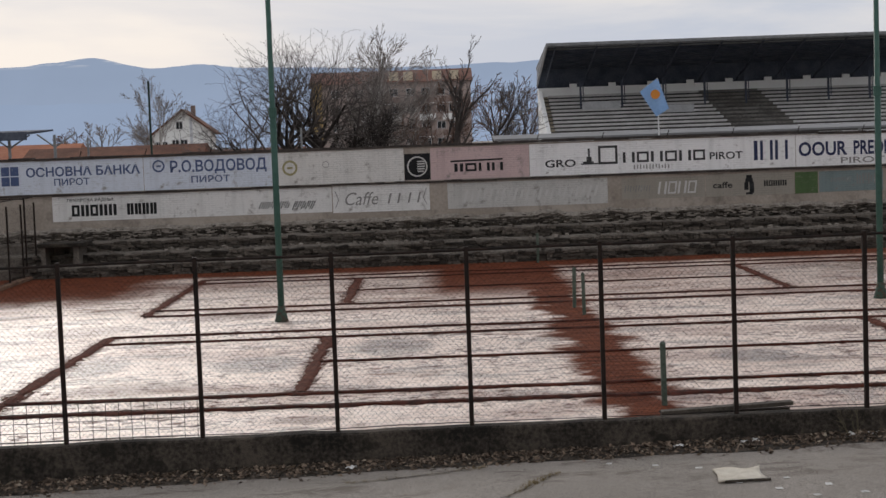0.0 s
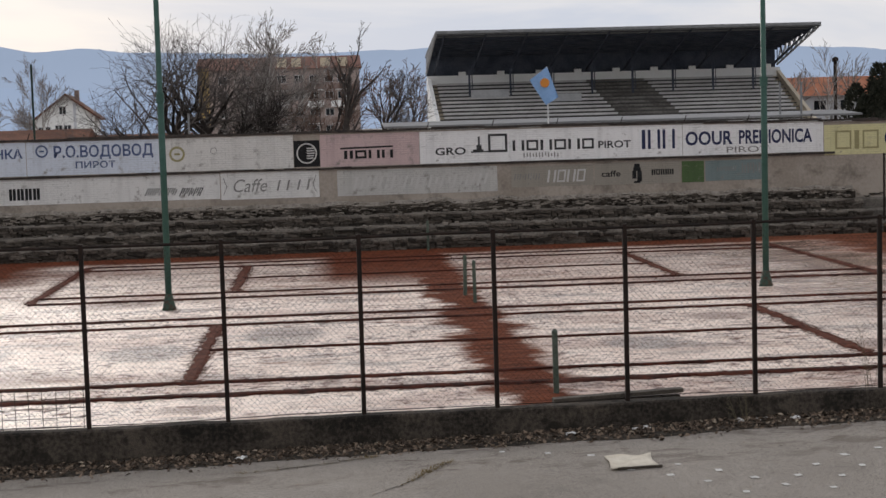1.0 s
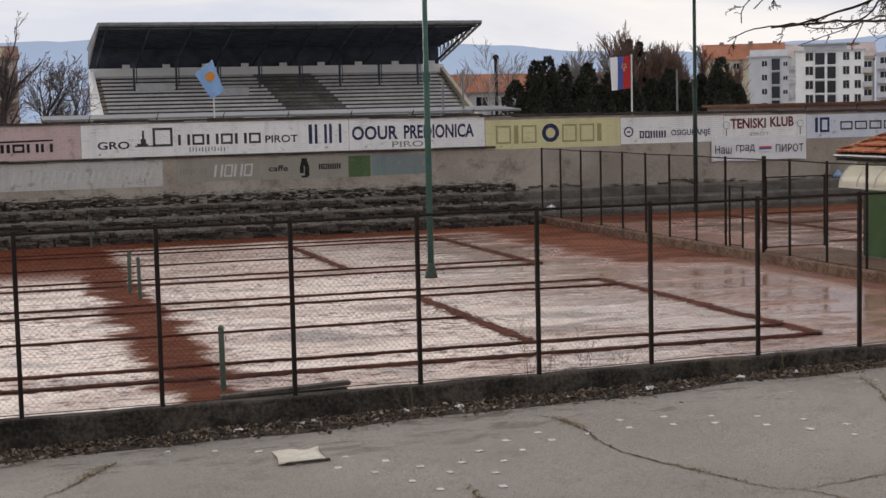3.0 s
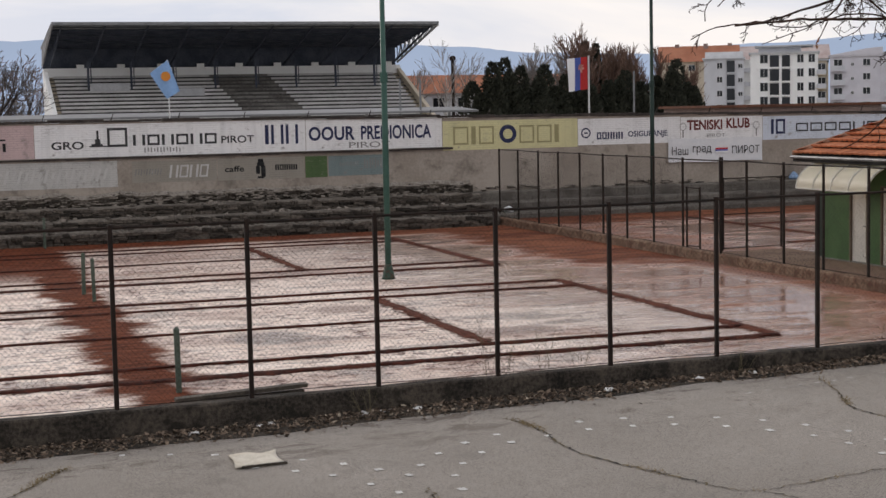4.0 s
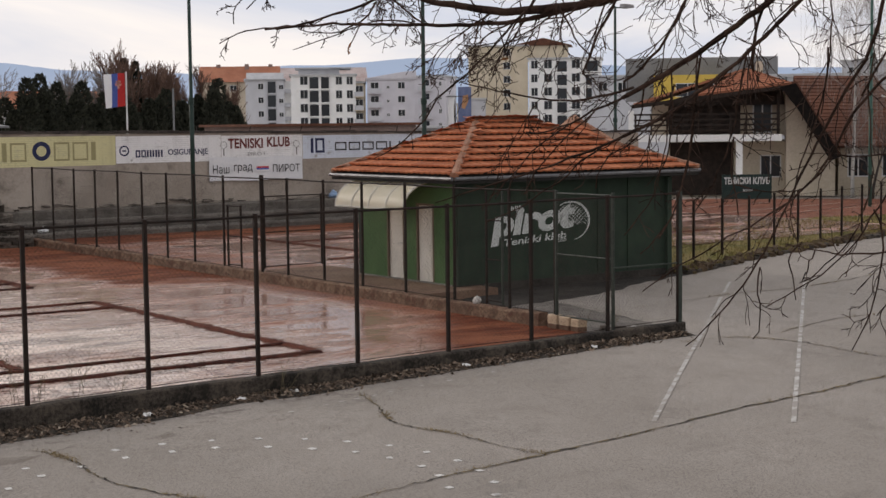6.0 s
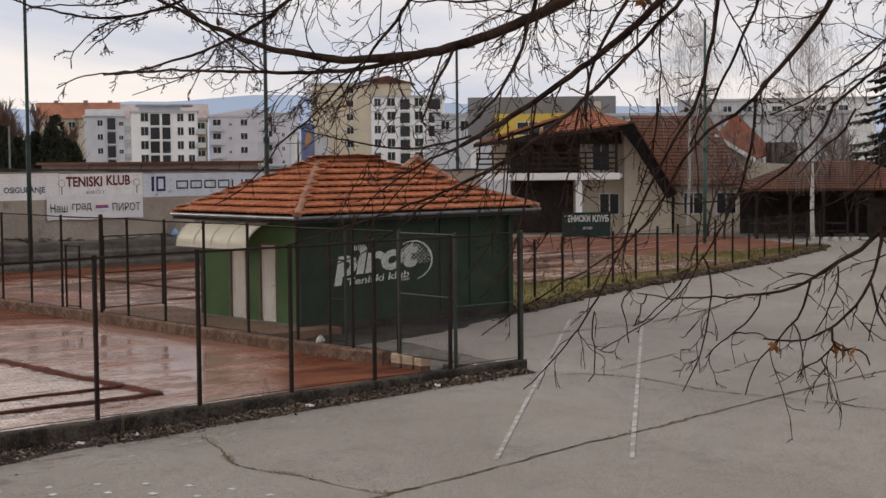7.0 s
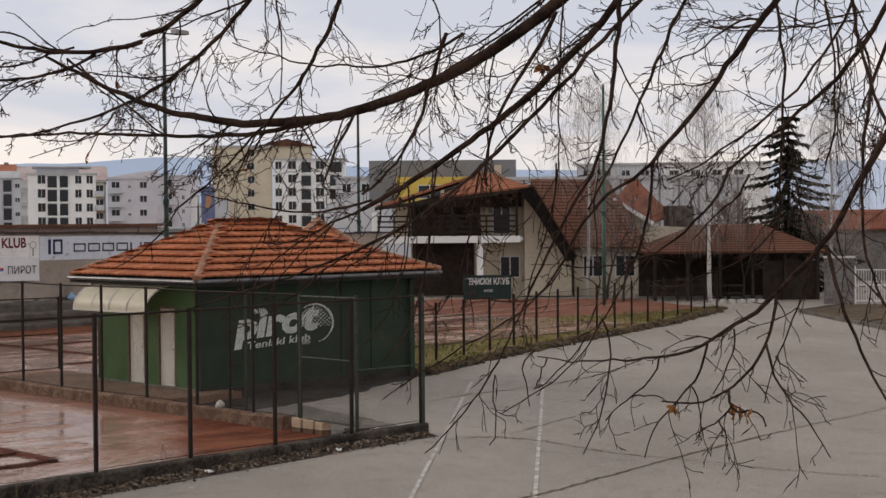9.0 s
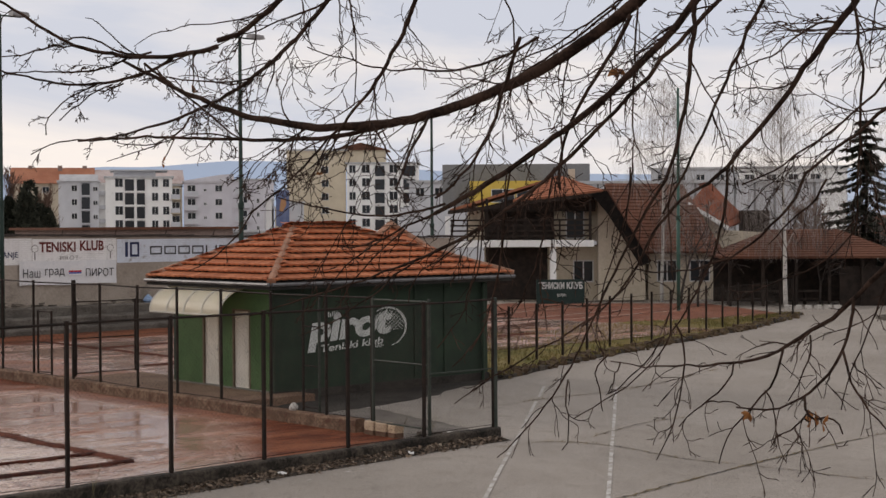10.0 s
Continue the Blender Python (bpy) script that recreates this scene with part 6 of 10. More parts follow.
part("cap", Geo().tube([(0, 0, 10.3), (0, 0, 10.7), (0, 0, 10.85)], [0.36, 0.36, 0.1], 10), M_POST, fu)

# left: a house, a shed roof, old brick roofs, the brown block of flats
hs = thing("house", pose(-40.2, 175.0, 0.0, 0, 0, 4), "cream gabled house with a brown roof", "house")
part("wall", Geo().prism([(0, 0), (7.7, 0), (7.7, 6.9), (4.1, 9.6), (0, 6.5)], 0, 9.5), M_WHITEP, hs)
for a, b in (((-0.8, 6.15), (4.1, 9.9)), ((4.1, 9.9), (8.4, 6.7))):
    part("roof", Geo().prism([a, b, (b[0], b[1] - 0.28), (a[0], a[1] - 0.28)], -0.7, 10.2), M_BROWNROOF, hs)
part("chimney", Geo().box(4.9, 5.5, 4, 4.6, 8.8, 10.4), M_BRICK, hs)
for x, z, w, h in ((3.2, 7.2, 0.9, 1.1), (2.6, 4.7, 0.95, 1.2), (3.7, 4.7, 0.95, 1.2), (0.5, 4.8, 0.7, 0.9), (1.35, 4.8, 0.7, 0.9)):
    put_window(hs, window_mesh(w, h), pane_mesh(w, h), x, -0.03, z)
part("drain_strip", Geo().box(5.0, 5.35, -0.05, 0.0, 4.0, 8.7), M_GREYR, hs)
sh = thing("open_shed", pose(-36.0, 62.0, 0.0), "open shed with a dark sheet roof on braced posts", "shed")
part("roof", Geo().prism([(-1.2, 5.75), (5, 6.0), (5, 6.1), (-1.2, 5.9)], 0, 9.3, "x"), M_ROOFDARK, sh, "dark sheet roof")
part("fascia", Geo().box(0, 9.3, -1.3, -1.2, 5.45, 5.92), M_ROOFDARK, sh)
for i in range(5):
    x = 0.3 + 2.6 * i
    part("post", Geo().box(x - 0.07, x + 0.07, -0.6, -0.46, 0, 5.7), M_STEELG, sh)
    part("brace", Geo().tube([(x, -0.53, 5.0), (x + 1.2, -0.53, 5.75)], 0.05, 5), M_STEELG, sh)
    part("brace", Geo().tube([(x, -0.53, 5.0), (x - 1.0, -0.53, 5.75)], 0.05, 5), M_STEELG, sh)
part("brick_stack", Geo().box(5.6, 5.9, 4.0, 4.3, 0, 7.0), M_BRICK, sh)
for x, y, w, z, h, mt in ((-33, 82, 13, 3.9, 1.1, M_BROWNROOF), (-46, 95, 14, 4.2, 1.2, M_ORANGE), (-23, 96, 9, 3.6, 0.9, M_BROWNROOF)):
    o = thing("outbuilding", pose(x, y, 0), "low old outbuilding with a worn tiled roof", "outbuilding", "low roofs behind the wall")
    part("wall", Geo().box(0.3, w - 0.3, 0.3, 6.7, 0, z), M_BRICK, o)
    part("roof", Geo().prism([(-0.2, z), (7.2, z), (3.5, z + h)], 0, w, "x"), mt, o)
M_OCHRER = surface("ochre_render", (0.36, 0.25, 0.10), (0.44, 0.32, 0.14), 0.88, 0.5, 6, 0.2, 0.01)
# brick paled and muted: distance haze is painted into its colour
M_HAZEBRICK = surface("hazed_brown_brick", (0.33, 0.262, 0.238), (0.42, 0.345, 0.315), 0.9, 0.5, 4, 0.2, 0.01)
M_OLDROOF = surface("weathered_brown_tiles", (0.15, 0.075, 0.058), (0.21, 0.110, 0.085), 0.9, 0.5, 4, 0.2, 0.01)
ob_ = thing("apartment_building", pose(-23.9, 240, 0.0, 0, 0, 0), "brown brick block of flats with white balconies", "building", "blocks of flats")
part("wall", Geo().box(0, 27.6, 0, 14, 0, 15.0), M_HAZEBRICK, ob_)
part("pale_bay", Geo().box(18.0, 25.5, -0.4, 0.0, 0, 13.5), M_HAZEBRICK, ob_, "projecting brick bay")
part("pale_bay", Geo().box(0.0, 1.8, -0.4, 0.0, 0, 15.2), M_OCHRER, ob_, "beige gable bay")
part("roof", Geo().prism([(-0.8, 14.8), (15, 14.8), (7, 17.2)], -0.4, 28, "x"), M_OLDROOF, ob_)
for x in (13.5, 16, 21, 24):
    part("dormer", Geo().box(x, x + 1.6, 0.2, 3.5, 14.9, 16.6), M_BEIGER, ob_)
wm_, pm_ = window_mesh(1.5, 1.3), pane_mesh(1.5, 1.3)
for s_ in range(5):
    for x in (3.4, 7.5, 10.5, 13.5, 16.4, 19.0, 21.6, 23.8):
        put_window(ob_, wm_, pm_, x, -0.44 if x > 18 else -0.03, 12.4 - 2.9 * s_)
    for x in (8.5, 12.6, 18.6, 22.6):
        q = part("balcony", Geo().box(x, x + 2.8, -1.4, 0, 11.0 - 2.9 * s_, 11.15 - 2.9 * s_), M_WHITEP, ob_)
        part("balcony_front", Geo().box(x, x + 2.8, -1.45, -1.37, 11.15 - 2.9 * s_, 12.1 - 2.9 * s_), M_WHITEP if (s_ + int(x)) % 2 else M_BRICK, q)
for x, y, w, d, h, mt, lab in ((30.5, 36.6, 9.0, 5, 4.38, M_BRICK, "low brick shed behind the long wall"), (39.5, 37.0, 8.0, 5, 4.2, M_SNOWROOF, "low pale shed behind the long wall")):
    o = thing("shed", pose(x, y, 0.0), lab, "shed")
    part("wall", Geo().box(0, w, 0, d, 0, h), mt, o)
    part("roof", Geo().box(-0.2, w + 0.2, -0.2, d + 0.2, h, h + 0.12), M_BROWNROOF if mt is M_BRICK else M_SNOWROOF, o)


def hills(name, ridge, y, depth, col, label):
    """A far hill line as one glowing sheet with a rolling top, haze painted into its colour."""
    n = Nodes(name + "_painted_haze")
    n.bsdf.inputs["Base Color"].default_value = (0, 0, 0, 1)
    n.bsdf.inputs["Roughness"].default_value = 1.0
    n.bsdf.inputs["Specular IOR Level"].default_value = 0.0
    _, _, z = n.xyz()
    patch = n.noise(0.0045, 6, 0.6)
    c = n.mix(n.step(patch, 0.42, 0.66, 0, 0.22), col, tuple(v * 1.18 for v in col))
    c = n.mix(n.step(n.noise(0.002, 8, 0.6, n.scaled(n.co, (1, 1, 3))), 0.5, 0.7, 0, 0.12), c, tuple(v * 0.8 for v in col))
    # paler towards the foot: distance haze painted into the glowing colour
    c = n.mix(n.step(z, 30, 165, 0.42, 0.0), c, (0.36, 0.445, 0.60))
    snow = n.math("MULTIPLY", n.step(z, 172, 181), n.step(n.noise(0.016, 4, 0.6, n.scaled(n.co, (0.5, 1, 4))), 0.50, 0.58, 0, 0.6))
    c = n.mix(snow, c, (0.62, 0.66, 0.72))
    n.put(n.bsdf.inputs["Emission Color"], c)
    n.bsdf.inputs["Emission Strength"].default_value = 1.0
    g = Geo()
    pts = []
    for (xa, za), (xb, zb) in zip(ridge, ridge[1:]):
        for i in range(12):
            f = i / 12
            f2 = f * f * (3 - 2 * f)
            x = xa + (xb - xa) * f
            pts.append((x, za + (zb - za) * f2 + 2.5 * noise.noise(Vector((x * 0.02, y * 0.01, 0))) + 1.2 * noise.noise(Vector((x * 0.07, 3, 0)))))
    for x, z in pts:
        g.v += [(x, y, -40), (x, y + depth * 0.5, z * 0.6), (x, y + depth, z)]
    g.f = [(3 * i + k, 3 * i + 3 + k, 3 * i + 4 + k, 3 * i + 1 + k) for i in range(len(pts) - 1) for k in range(2)]
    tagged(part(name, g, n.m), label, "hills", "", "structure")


hills("backdrop", ((-2600, 150), (-1500, 168), (-840, 178), (-660, 191), (-552, 167), (-450, 172), (-364, 161), (-20, 151), (136, 154), (500, 165), (800, 152), (1068, 137), (1232, 124), (1500, 118), (1780, 140), (2195, 164), (2900, 150), (3900, 160)), 2990, 40, (0.315, 0.40, 0.545), "far blue hills with painted haze")
hills("backdrop_near", ((-2400, 60), (-900, 95), (-600, 90), (-300, 70), (0, 60), (400, 62), (900, 66), (1300, 48), (1700, 66), (2300, 72), (3200, 70)), 2600, 40, (0.305, 0.40, 0.56), "lower blue hills with painted haze")
hills("backdrop_east", ((800, 15), (1500, 60), (2000, 88), (2720, 128), (3400, 146), (4500, 160), (6500, 165)), 1100, 40, (0.41, 0.485, 0.60), "blue hills beyond the clubhouse with painted haze")

# ---- the clubhouse side ----
CLUB = pose(56.0, 39.2, 0.12, 0, 0, -45)


# near-black colour that paints the shaded underside of the roof overhang
M_OVERSHADE = surface("overhang_shade", (0.006, 0.005, 0.005), (0.016, 0.013, 0.011), 0.85, 3, 20, 0.3, 0.01, spec=0.1)
cl = thing("clubhouse", CLUB, "cream two-storey clubhouse with a timber balcony and tiled roof", "house")
part("ground_floor", Geo().box(2.2, 10.2, 2.0, 9.0, -0.2, 3.1), M_CREAM, cl, "cream ground floor")
part("upper_floor", Geo().prism([(1.2, 3.4), (9.3, 3.4), (8.8, 5.9), (6.6, 6.6), (1.2, 5.2)], 2.6, 9.0), M_CREAM, cl, "cream upper floor")
part("stair_wall", Geo().prism([(8.8, 0.0), (11.5, 0.0), (11.5, 2.0), (9.9, 4.3), (8.8, 5.8)], 0.6, 2.0), M_CREAM, cl)
part("balcony_slab", Geo().box(0, 8.5, -0.4, 2.6, 3.12, 3.5), M_WHITEP, cl, "white balcony slab")
part("pillar", Geo().box(6.0, 6.36, -0.2, 0.16, 0, 3.12), M_WHITEP, cl, "white pillar")
part("pillar", Geo().box(0.1, 0.42, -0.2, 0.12, 0, 3.12), M_WHITEP, cl, "white pillar")
part("corner_post", Geo().box(0.0, 0.3, -0.38, -0.08, 3.5, 4.9), M_WHITEP, cl, "white corner post")
for i in range(10):
    x = 0.4 + 0.88 * i
    part("rail_post", Geo().box(x - 0.05, x + 0.05, -0.35, -0.25, 3.5, 4.7), M_TIMBER, cl)
for z in (3.75, 4.05, 4.35, 4.66):
    part("balcony_rail", Geo().box(0.3, 8.4, -0.36, -0.3, z - 0.05, z + 0.05), M_TIMBER, cl, "dark timber rail")
# dark panels added to paint the shade within and below the balcony
part("shutter", Geo().box(2.2, 6.3, 2.44, 2.52, 3.5, 5.5), M_TIMBER, cl, "dark panel painting the shade inside the balcony")
part("shutter", Geo().box(2.3, 5.9, 1.9, 1.99, 0.0, 3.05), M_TIMBER, cl, "dark panel painting the shade under the balcony")
for x in (2.4, 4.6, 8.3):
    part("roof_post", Geo().box(x - 0.08, x + 0.08, -0.3, -0.14, 3.5, 5.9), M_TIMBER, cl)
for x, w in ((2.6, 1.0), (4.4, 1.8), (7.0, 1.1)):
    o = part("window", window_mesh(w, 1.9), None, cl, "", False, pose(x, 2.56, 3.55))
    part("pane", pane_mesh(w, 1.9), None, o)
for x, w, h, z in ((7.4, 1.2, 1.3, 1.0),):
    o = part("window", window_mesh(w, h), None, cl, "", False, pose(x, 1.96, z))
    part("pane", pane_mesh(w, h), None, o)
APEX, BACK = (6.6, 1.6, 7.25), (6.6, 9.6, 7.25)
tiled_plane(cl, (0.3, 9.6, 5.25), (0.3, -0.9, 5.25), APEX, BACK, M_ORANGE)
tiled_plane(cl, (9.0, -0.9, 6.3), (9.0, 9.6, 6.3), BACK, APEX, M_ORANGE)
tiled_plane(cl, (3.9, -1.0, 5.75), (9.0, -1.0, 6.3), APEX, APEX, M_ORANGE)
part("steep_roof", Geo().prism([(8.9, 6.4), (9.25, 6.4), (11.7, 2.3), (11.3, 2.2)], -1.0, 9.6), M_BROWNROOF, cl, "steep brown roof side")
part("verge_board", Geo().prism([(8.35, 6.1), (9.2, 6.3), (11.65, 2.25), (11.1, 2.0), (9.3, 4.9)], -1.15, -1.0), M_OVERSHADE, cl, "verge board painted black as the overhang's shade")
part("verge_board", Geo().prism([(0.2, 5.0), (9.1, 6.05), (9.1, 6.25), (0.2, 5.22)], -1.0, -0.9), M_TIMBER, cl, "dark verge board")
part("chimney", Geo().box(7.2, 7.6, 3.5, 3.9, 6.4, 7.7), M_CREAM, cl)
part("dark_infill", Geo().prism([(2.0, 5.15), (8.7, 5.15), (8.6, 6.1), (6.6, 6.6), (2.0, 5.4)], 1.0, 1.1), M_TIMBER, cl, "dark boarded gable")

mb = thing("house", CLUB, "long house with a brown tiled roof behind the clubhouse", "house")
part("wall", Geo().box(11.8, 15.8, 2.2, 13, -0.2, 2.9), M_CREAM, mb)
tiled_plane(mb, (10.4, 1.5, 2.75), (16.1, 1.3, 2.75), (14.4, 7.5, 6.85), (9.6, 7.7, 6.95), M_BROWNROOF)
tiled_plane(mb, (15.6, 13.2, 2.75), (9.6, 13.4, 2.75), (9.6, 7.7, 6.95), (14.4, 7.5, 6.85), M_BROWNROOF)
for x in (12.3, 14.2):
    o = part("window", window_mesh(1.2, 1.3), None, mb, "", False, pose(x, 2.16, 1.0))
    part("pane", pane_mesh(1.2, 1.3), None, o)
M_REDROOF = surface("weathered_red_tiles", (0.15, 0.050, 0.030), (0.27, 0.095, 0.055), 0.9, 0.9, 7, 0.4, 0.02, dirt=(0.06, 0.045, 0.038))
h2 = thing("house", CLUB, "cream house with an orange tiled roof and white verge", "house")
part("wall", Geo().prism([(14.6, -0.2), (20.0, -0.2), (20.0, 3.8), (16.9, 4.0), (14.7, 5.5), (14.6, 5.4)], 6.2, 14), M_CREAM, h2)
tiled_plane(h2, (16.9, 5.6, 4.15), (18.6, 9.0, 4.6), (16.2, 9.0, 7.05), (14.6, 5.6, 5.65), M_REDROOF)
tiled_plane(h2, (18.6, 9.0, 4.6), (18.6, 14.0, 4.6), (16.2, 14.0, 7.05), (16.2, 9.0, 7.05), M_REDROOF)
part("verge_board", Geo().prism([(14.5, 5.5), (14.55, 5.72), (17.0, 4.22), (16.9, 4.0)], 5.5, 5.6), M_WHITEP, h2, "white verge board")
part("dormer", Geo().box(18.0, 19.6, 6.6, 8.5, 3.8, 5.2), M_TIMBER, h2)

pg = thing("pavilion", CLUB, "open timber pavilion with a tiled hip roof", "pavilion")
px0, px1, py0, py1 = 14.9, 24.6, -6.6, -0.4
R0, R1 = (18.0, -3.4, 4.05), (21.6, -3.4, 4.05)
tiled_plane(pg, (px0, py0, 2.62), (px1, py0, 2.62), R1, R0, M_BROWNROOF)
tiled_plane(pg, (px1, py1, 2.62), (px0, py1, 2.62), R0, R1, M_BROWNROOF)
tiled_plane(pg, (px1, py0, 2.62), (px1, py1, 2.62), R1, R1, M_REDROOF)
tiled_plane(pg, (px0, py1, 2.62), (px0, py0, 2.62), R0, R0, M_BROWNROOF)
for i in range(6):
    x = px0 + 0.5 + (px1 - px0 - 1.0) * i / 5
    part("post", Geo().box(x - 0.08, x + 0.08, py0 + 0.4, py0 + 0.56, -0.1, 2.65), M_TIMBER, pg)
    part("knee_brace", Geo().tube([(x, py0 + 0.48, 1.9), (x + 0.6, py0 + 0.48, 2.6)], 0.05, 5), M_TIMBER, pg)
part("back_wall", Geo().box(px0 + 0.3, px1 - 0.3, py1 - 0.5, py1 - 0.35, -0.1, 2.6), M_TIMBER, pg, "dark boarded back wall")
part("side_screen", Geo().box(px1 - 3.4, px1 - 0.5, py0 + 0.7, py0 + 0.78, -0.1, 2.1), M_TIMBER, pg, "dark boarded screen")
part("balustrade", Geo().box(px0 + 0.5, px0 + 5.2, py0 + 0.45, py0 + 0.52, 0.75, 0.85).box(px0 + 0.5, px0 + 5.2, py0 + 0.45, py0 + 0.52, 0.35, 0.42), M_TIMBER, pg)
for x in (16.2, 19.0):
    t_ = thing("garden_table", CLUB @ pose(x, -4.4, 0), "dark timber table under the pavilion roof", "table", "pavilion tables")
    part("tabletop", Geo().cbox(-0.8, 0.8, -0.4, 0.4, 0.7, 0.76, 0.01), M_TIMBER, t_)
    for a in (-0.65, 0.65):
        part("leg", Geo().box(a - 0.04, a + 0.04, -0.3, 0.3, -0.1, 0.7), M_TIMBER, t_)

# board with the club's name, on posts at the fence
M_SIGNG = surface("dark_green_board", (0.012, 0.026, 0.024), (0.022, 0.040, 0.036), 0.5, 2, 14, 0.1)
M_LETW = surface("white_board_lettering", (0.55, 0.56, 0.55), (0.62, 0.63, 0.62), 0.6)
sb = thing("club_sign_board", CLUB @ pose(5.1, -7.95, 0, 0, 0, 8), "dark green club sign board with white lettering", "sign")
part("board", Geo().box(0, 2.55, 0, 0.05, 0.25, 1.52), M_SIGNG, sb)
lettering("ТЕНИСКИ", 1.35, 0.36, M_LETW, sb, pose(0.12, -0.004, 1.02), thin=0.03)
lettering("КЛУБ", 0.85, 0.36, M_LETW, sb, pose(1.6, -0.004, 1.02), thin=0.03)
stroke_marks(4, 0.5, 0.16, M_LETW, sb, pose(1.1, -0.004, 0.62), seed=3)
for x in (0.1, 2.45):
    part("post", Geo().box(x - 0.04, x + 0.04, 0.05, 0.13, -0.1, 1.6), M_POST, sb)

# grass, third court, low fence
def grass_material():
    n = Nodes("winter_grass")
    f = n.noise(0.8, 6, 0.65)
    c = n.mix(n.step(f, 0.35, 0.65), (0.115, 0.105, 0.028), (0.215, 0.165, 0.062))
    c = n.mix(n.step(n.noise(3.5, 6, 0.7), 0.55, 0.75, 0, 0.6), c, (0.10, 0.065, 0.038))
    n.bump(n.noise(40, 5), 0.6, 0.03)
    return n.done(c, 0.95, 0, 0.2)


M_GRASS = grass_material()
M_CLAYFAR = surface("dry_red_clay", (0.145, 0.052, 0.030), (0.235, 0.090, 0.054), 0.92, 0.5, 9, 0.4, 0.02, dirt=(0.23, 0.145, 0.11), dirt_lo=0.52, dirt_hi=0.7)
M_COURTPALE = surface("pale_court_line", (0.36, 0.28, 0.24), (0.46, 0.37, 0.32), 0.9, 2, 14, 0.2)
LAWN_EDGE = ((27.2, 5.7), (32.8, 7.9), (38.4, 9.6), (49.0, 12.9), (55.0, 15.4), (58.6, 17.1))


def lawn():
    """Tufted winter grass: a rolling sheet with many small blades on it."""
    g = Geo()
    back = ((27.2, 16.5), (35.0, 18.4), (42.5, 19.0), (48.5, 18.7), (53.0, 17.6), (58.6, 17.6))
    nx, ny = 90, 16
    for i in range(nx + 1):
        f = i / nx * (len(back) - 1)
        k = min(int(f), len(back) - 2)
        a = Vector((*LAWN_EDGE[k], 0)).lerp(Vector((*LAWN_EDGE[k + 1], 0)), f - k)
        b = Vector((*back[k], 0)).lerp(Vector((*back[k + 1], 0)), f - k)
        for j in range(ny + 1):
            p = a.lerp(b, j / ny)
            g.v.append((p.x, p.y, 0.17 + 0.05 * noise.noise(Vector((p.x * 0.9, p.y * 0.9, 0))) + 0.03 * noise.noise(Vector((p.x * 3, p.y * 3, 2)))))
    m = ny + 1
    g.f = [(m * i + j, m * i + m + j, m * i + m + 1 + j, m * i + 1 + j) for i in range(nx) for j in range(ny)]
    setting("lawn", g, M_GRASS, "thin winter grass strip beside the yard", "grass")
    rng = random.Random(5)
    b = Geo()
    for k in range(9000):
        i = rng.randrange(nx)
        j = int(ny * rng.random() ** 1.5)
        p = Vector(g.v[m * i + min(j, ny)]) + Vector((rng.uniform(-0.2, 0.2), rng.uniform(-0.3, 0.3), 0))
        h, a = rng.uniform(0.05, 0.16), rng.uniform(0, 6.28)
        d = Vector((math.cos(a), math.sin(a), 0)) * 0.018
        b.face(p - d, p + d, p + Vector((rng.uniform(-0.05, 0.05), rng.uniform(-0.05, 0.05), h)))
    tagged(part("grass_blades", b, M_GRASS), "short uneven grass blades", "grass", "", "stuff")


lawn()
setting("floor_3", Geo().face((27.2, 16.4, 0.10), (35.0, 18.2, 0.11), (42.5, 18.8, 0.115), (48.5, 18.5, 0.115), (53.0, 17.4, 0.12), (58.6, 17.4, 0.12), (63.0, 26.0, 0.19), (56.0, 34.0, 0.19), (40.0, 34.0, 0.17), (27.2, 29.5, 0.16)), M_CLAYFAR, "red clay court beyond the grass", "clay court")
for a, b in (((33, 20.6), (57, 22.6)), ((33, 21.5), (58, 25.5)), ((34, 25.0), (56, 28.5))):
    d = Vector((b[0] - a[0], b[1] - a[1], 0))
    sd = Vector((-d.y, d.x, 0)).normalized() * 0.06
    setting("court_line", Geo().face(*[(p[0] + s_ * sd.x, p[1] + s_ * sd.y, 0.205) for p, s_ in ((a, -1), (b, -1), (b, 1), (a, 1))]), M_COURTPALE, "thin pale court line on the far clay", "court line")
lf = thing("wire_fence", pose(28.2, 7.35, 0.12, 0, 0, 17.2), "low dark post and wire fence along the grass", "fence")
post_me = square_post(1.85, 0.035).mesh("post", M_POST)
for i in range(17):
    part("post", post_me, None, lf, "", False, pose(1.9 * i, 0, 0))
for z in (0.5, 1.1, 1.75):
    part("wire", Geo().tube([(1.9 * i, 0, z - 0.02 * (i % 2)) for i in range(17)], 0.008, 4), M_POST, lf)
part("wire_net", wire_lines(Geo(), 30.4, 1.7, 0.10, 0.0015).mesh("wire_net", M_WIRE), None, lf, "", False, pose(0, 0.03, 0.05))
rng = random.Random(19)
g = Geo()
M_SOIL = surface("brown_soil", (0.040, 0.027, 0.018), (0.115, 0.080, 0.048), 0.95, 0.9, 12, 0.6, 0.03, dirt=(0.12, 0.11, 0.05))
soil = Geo()
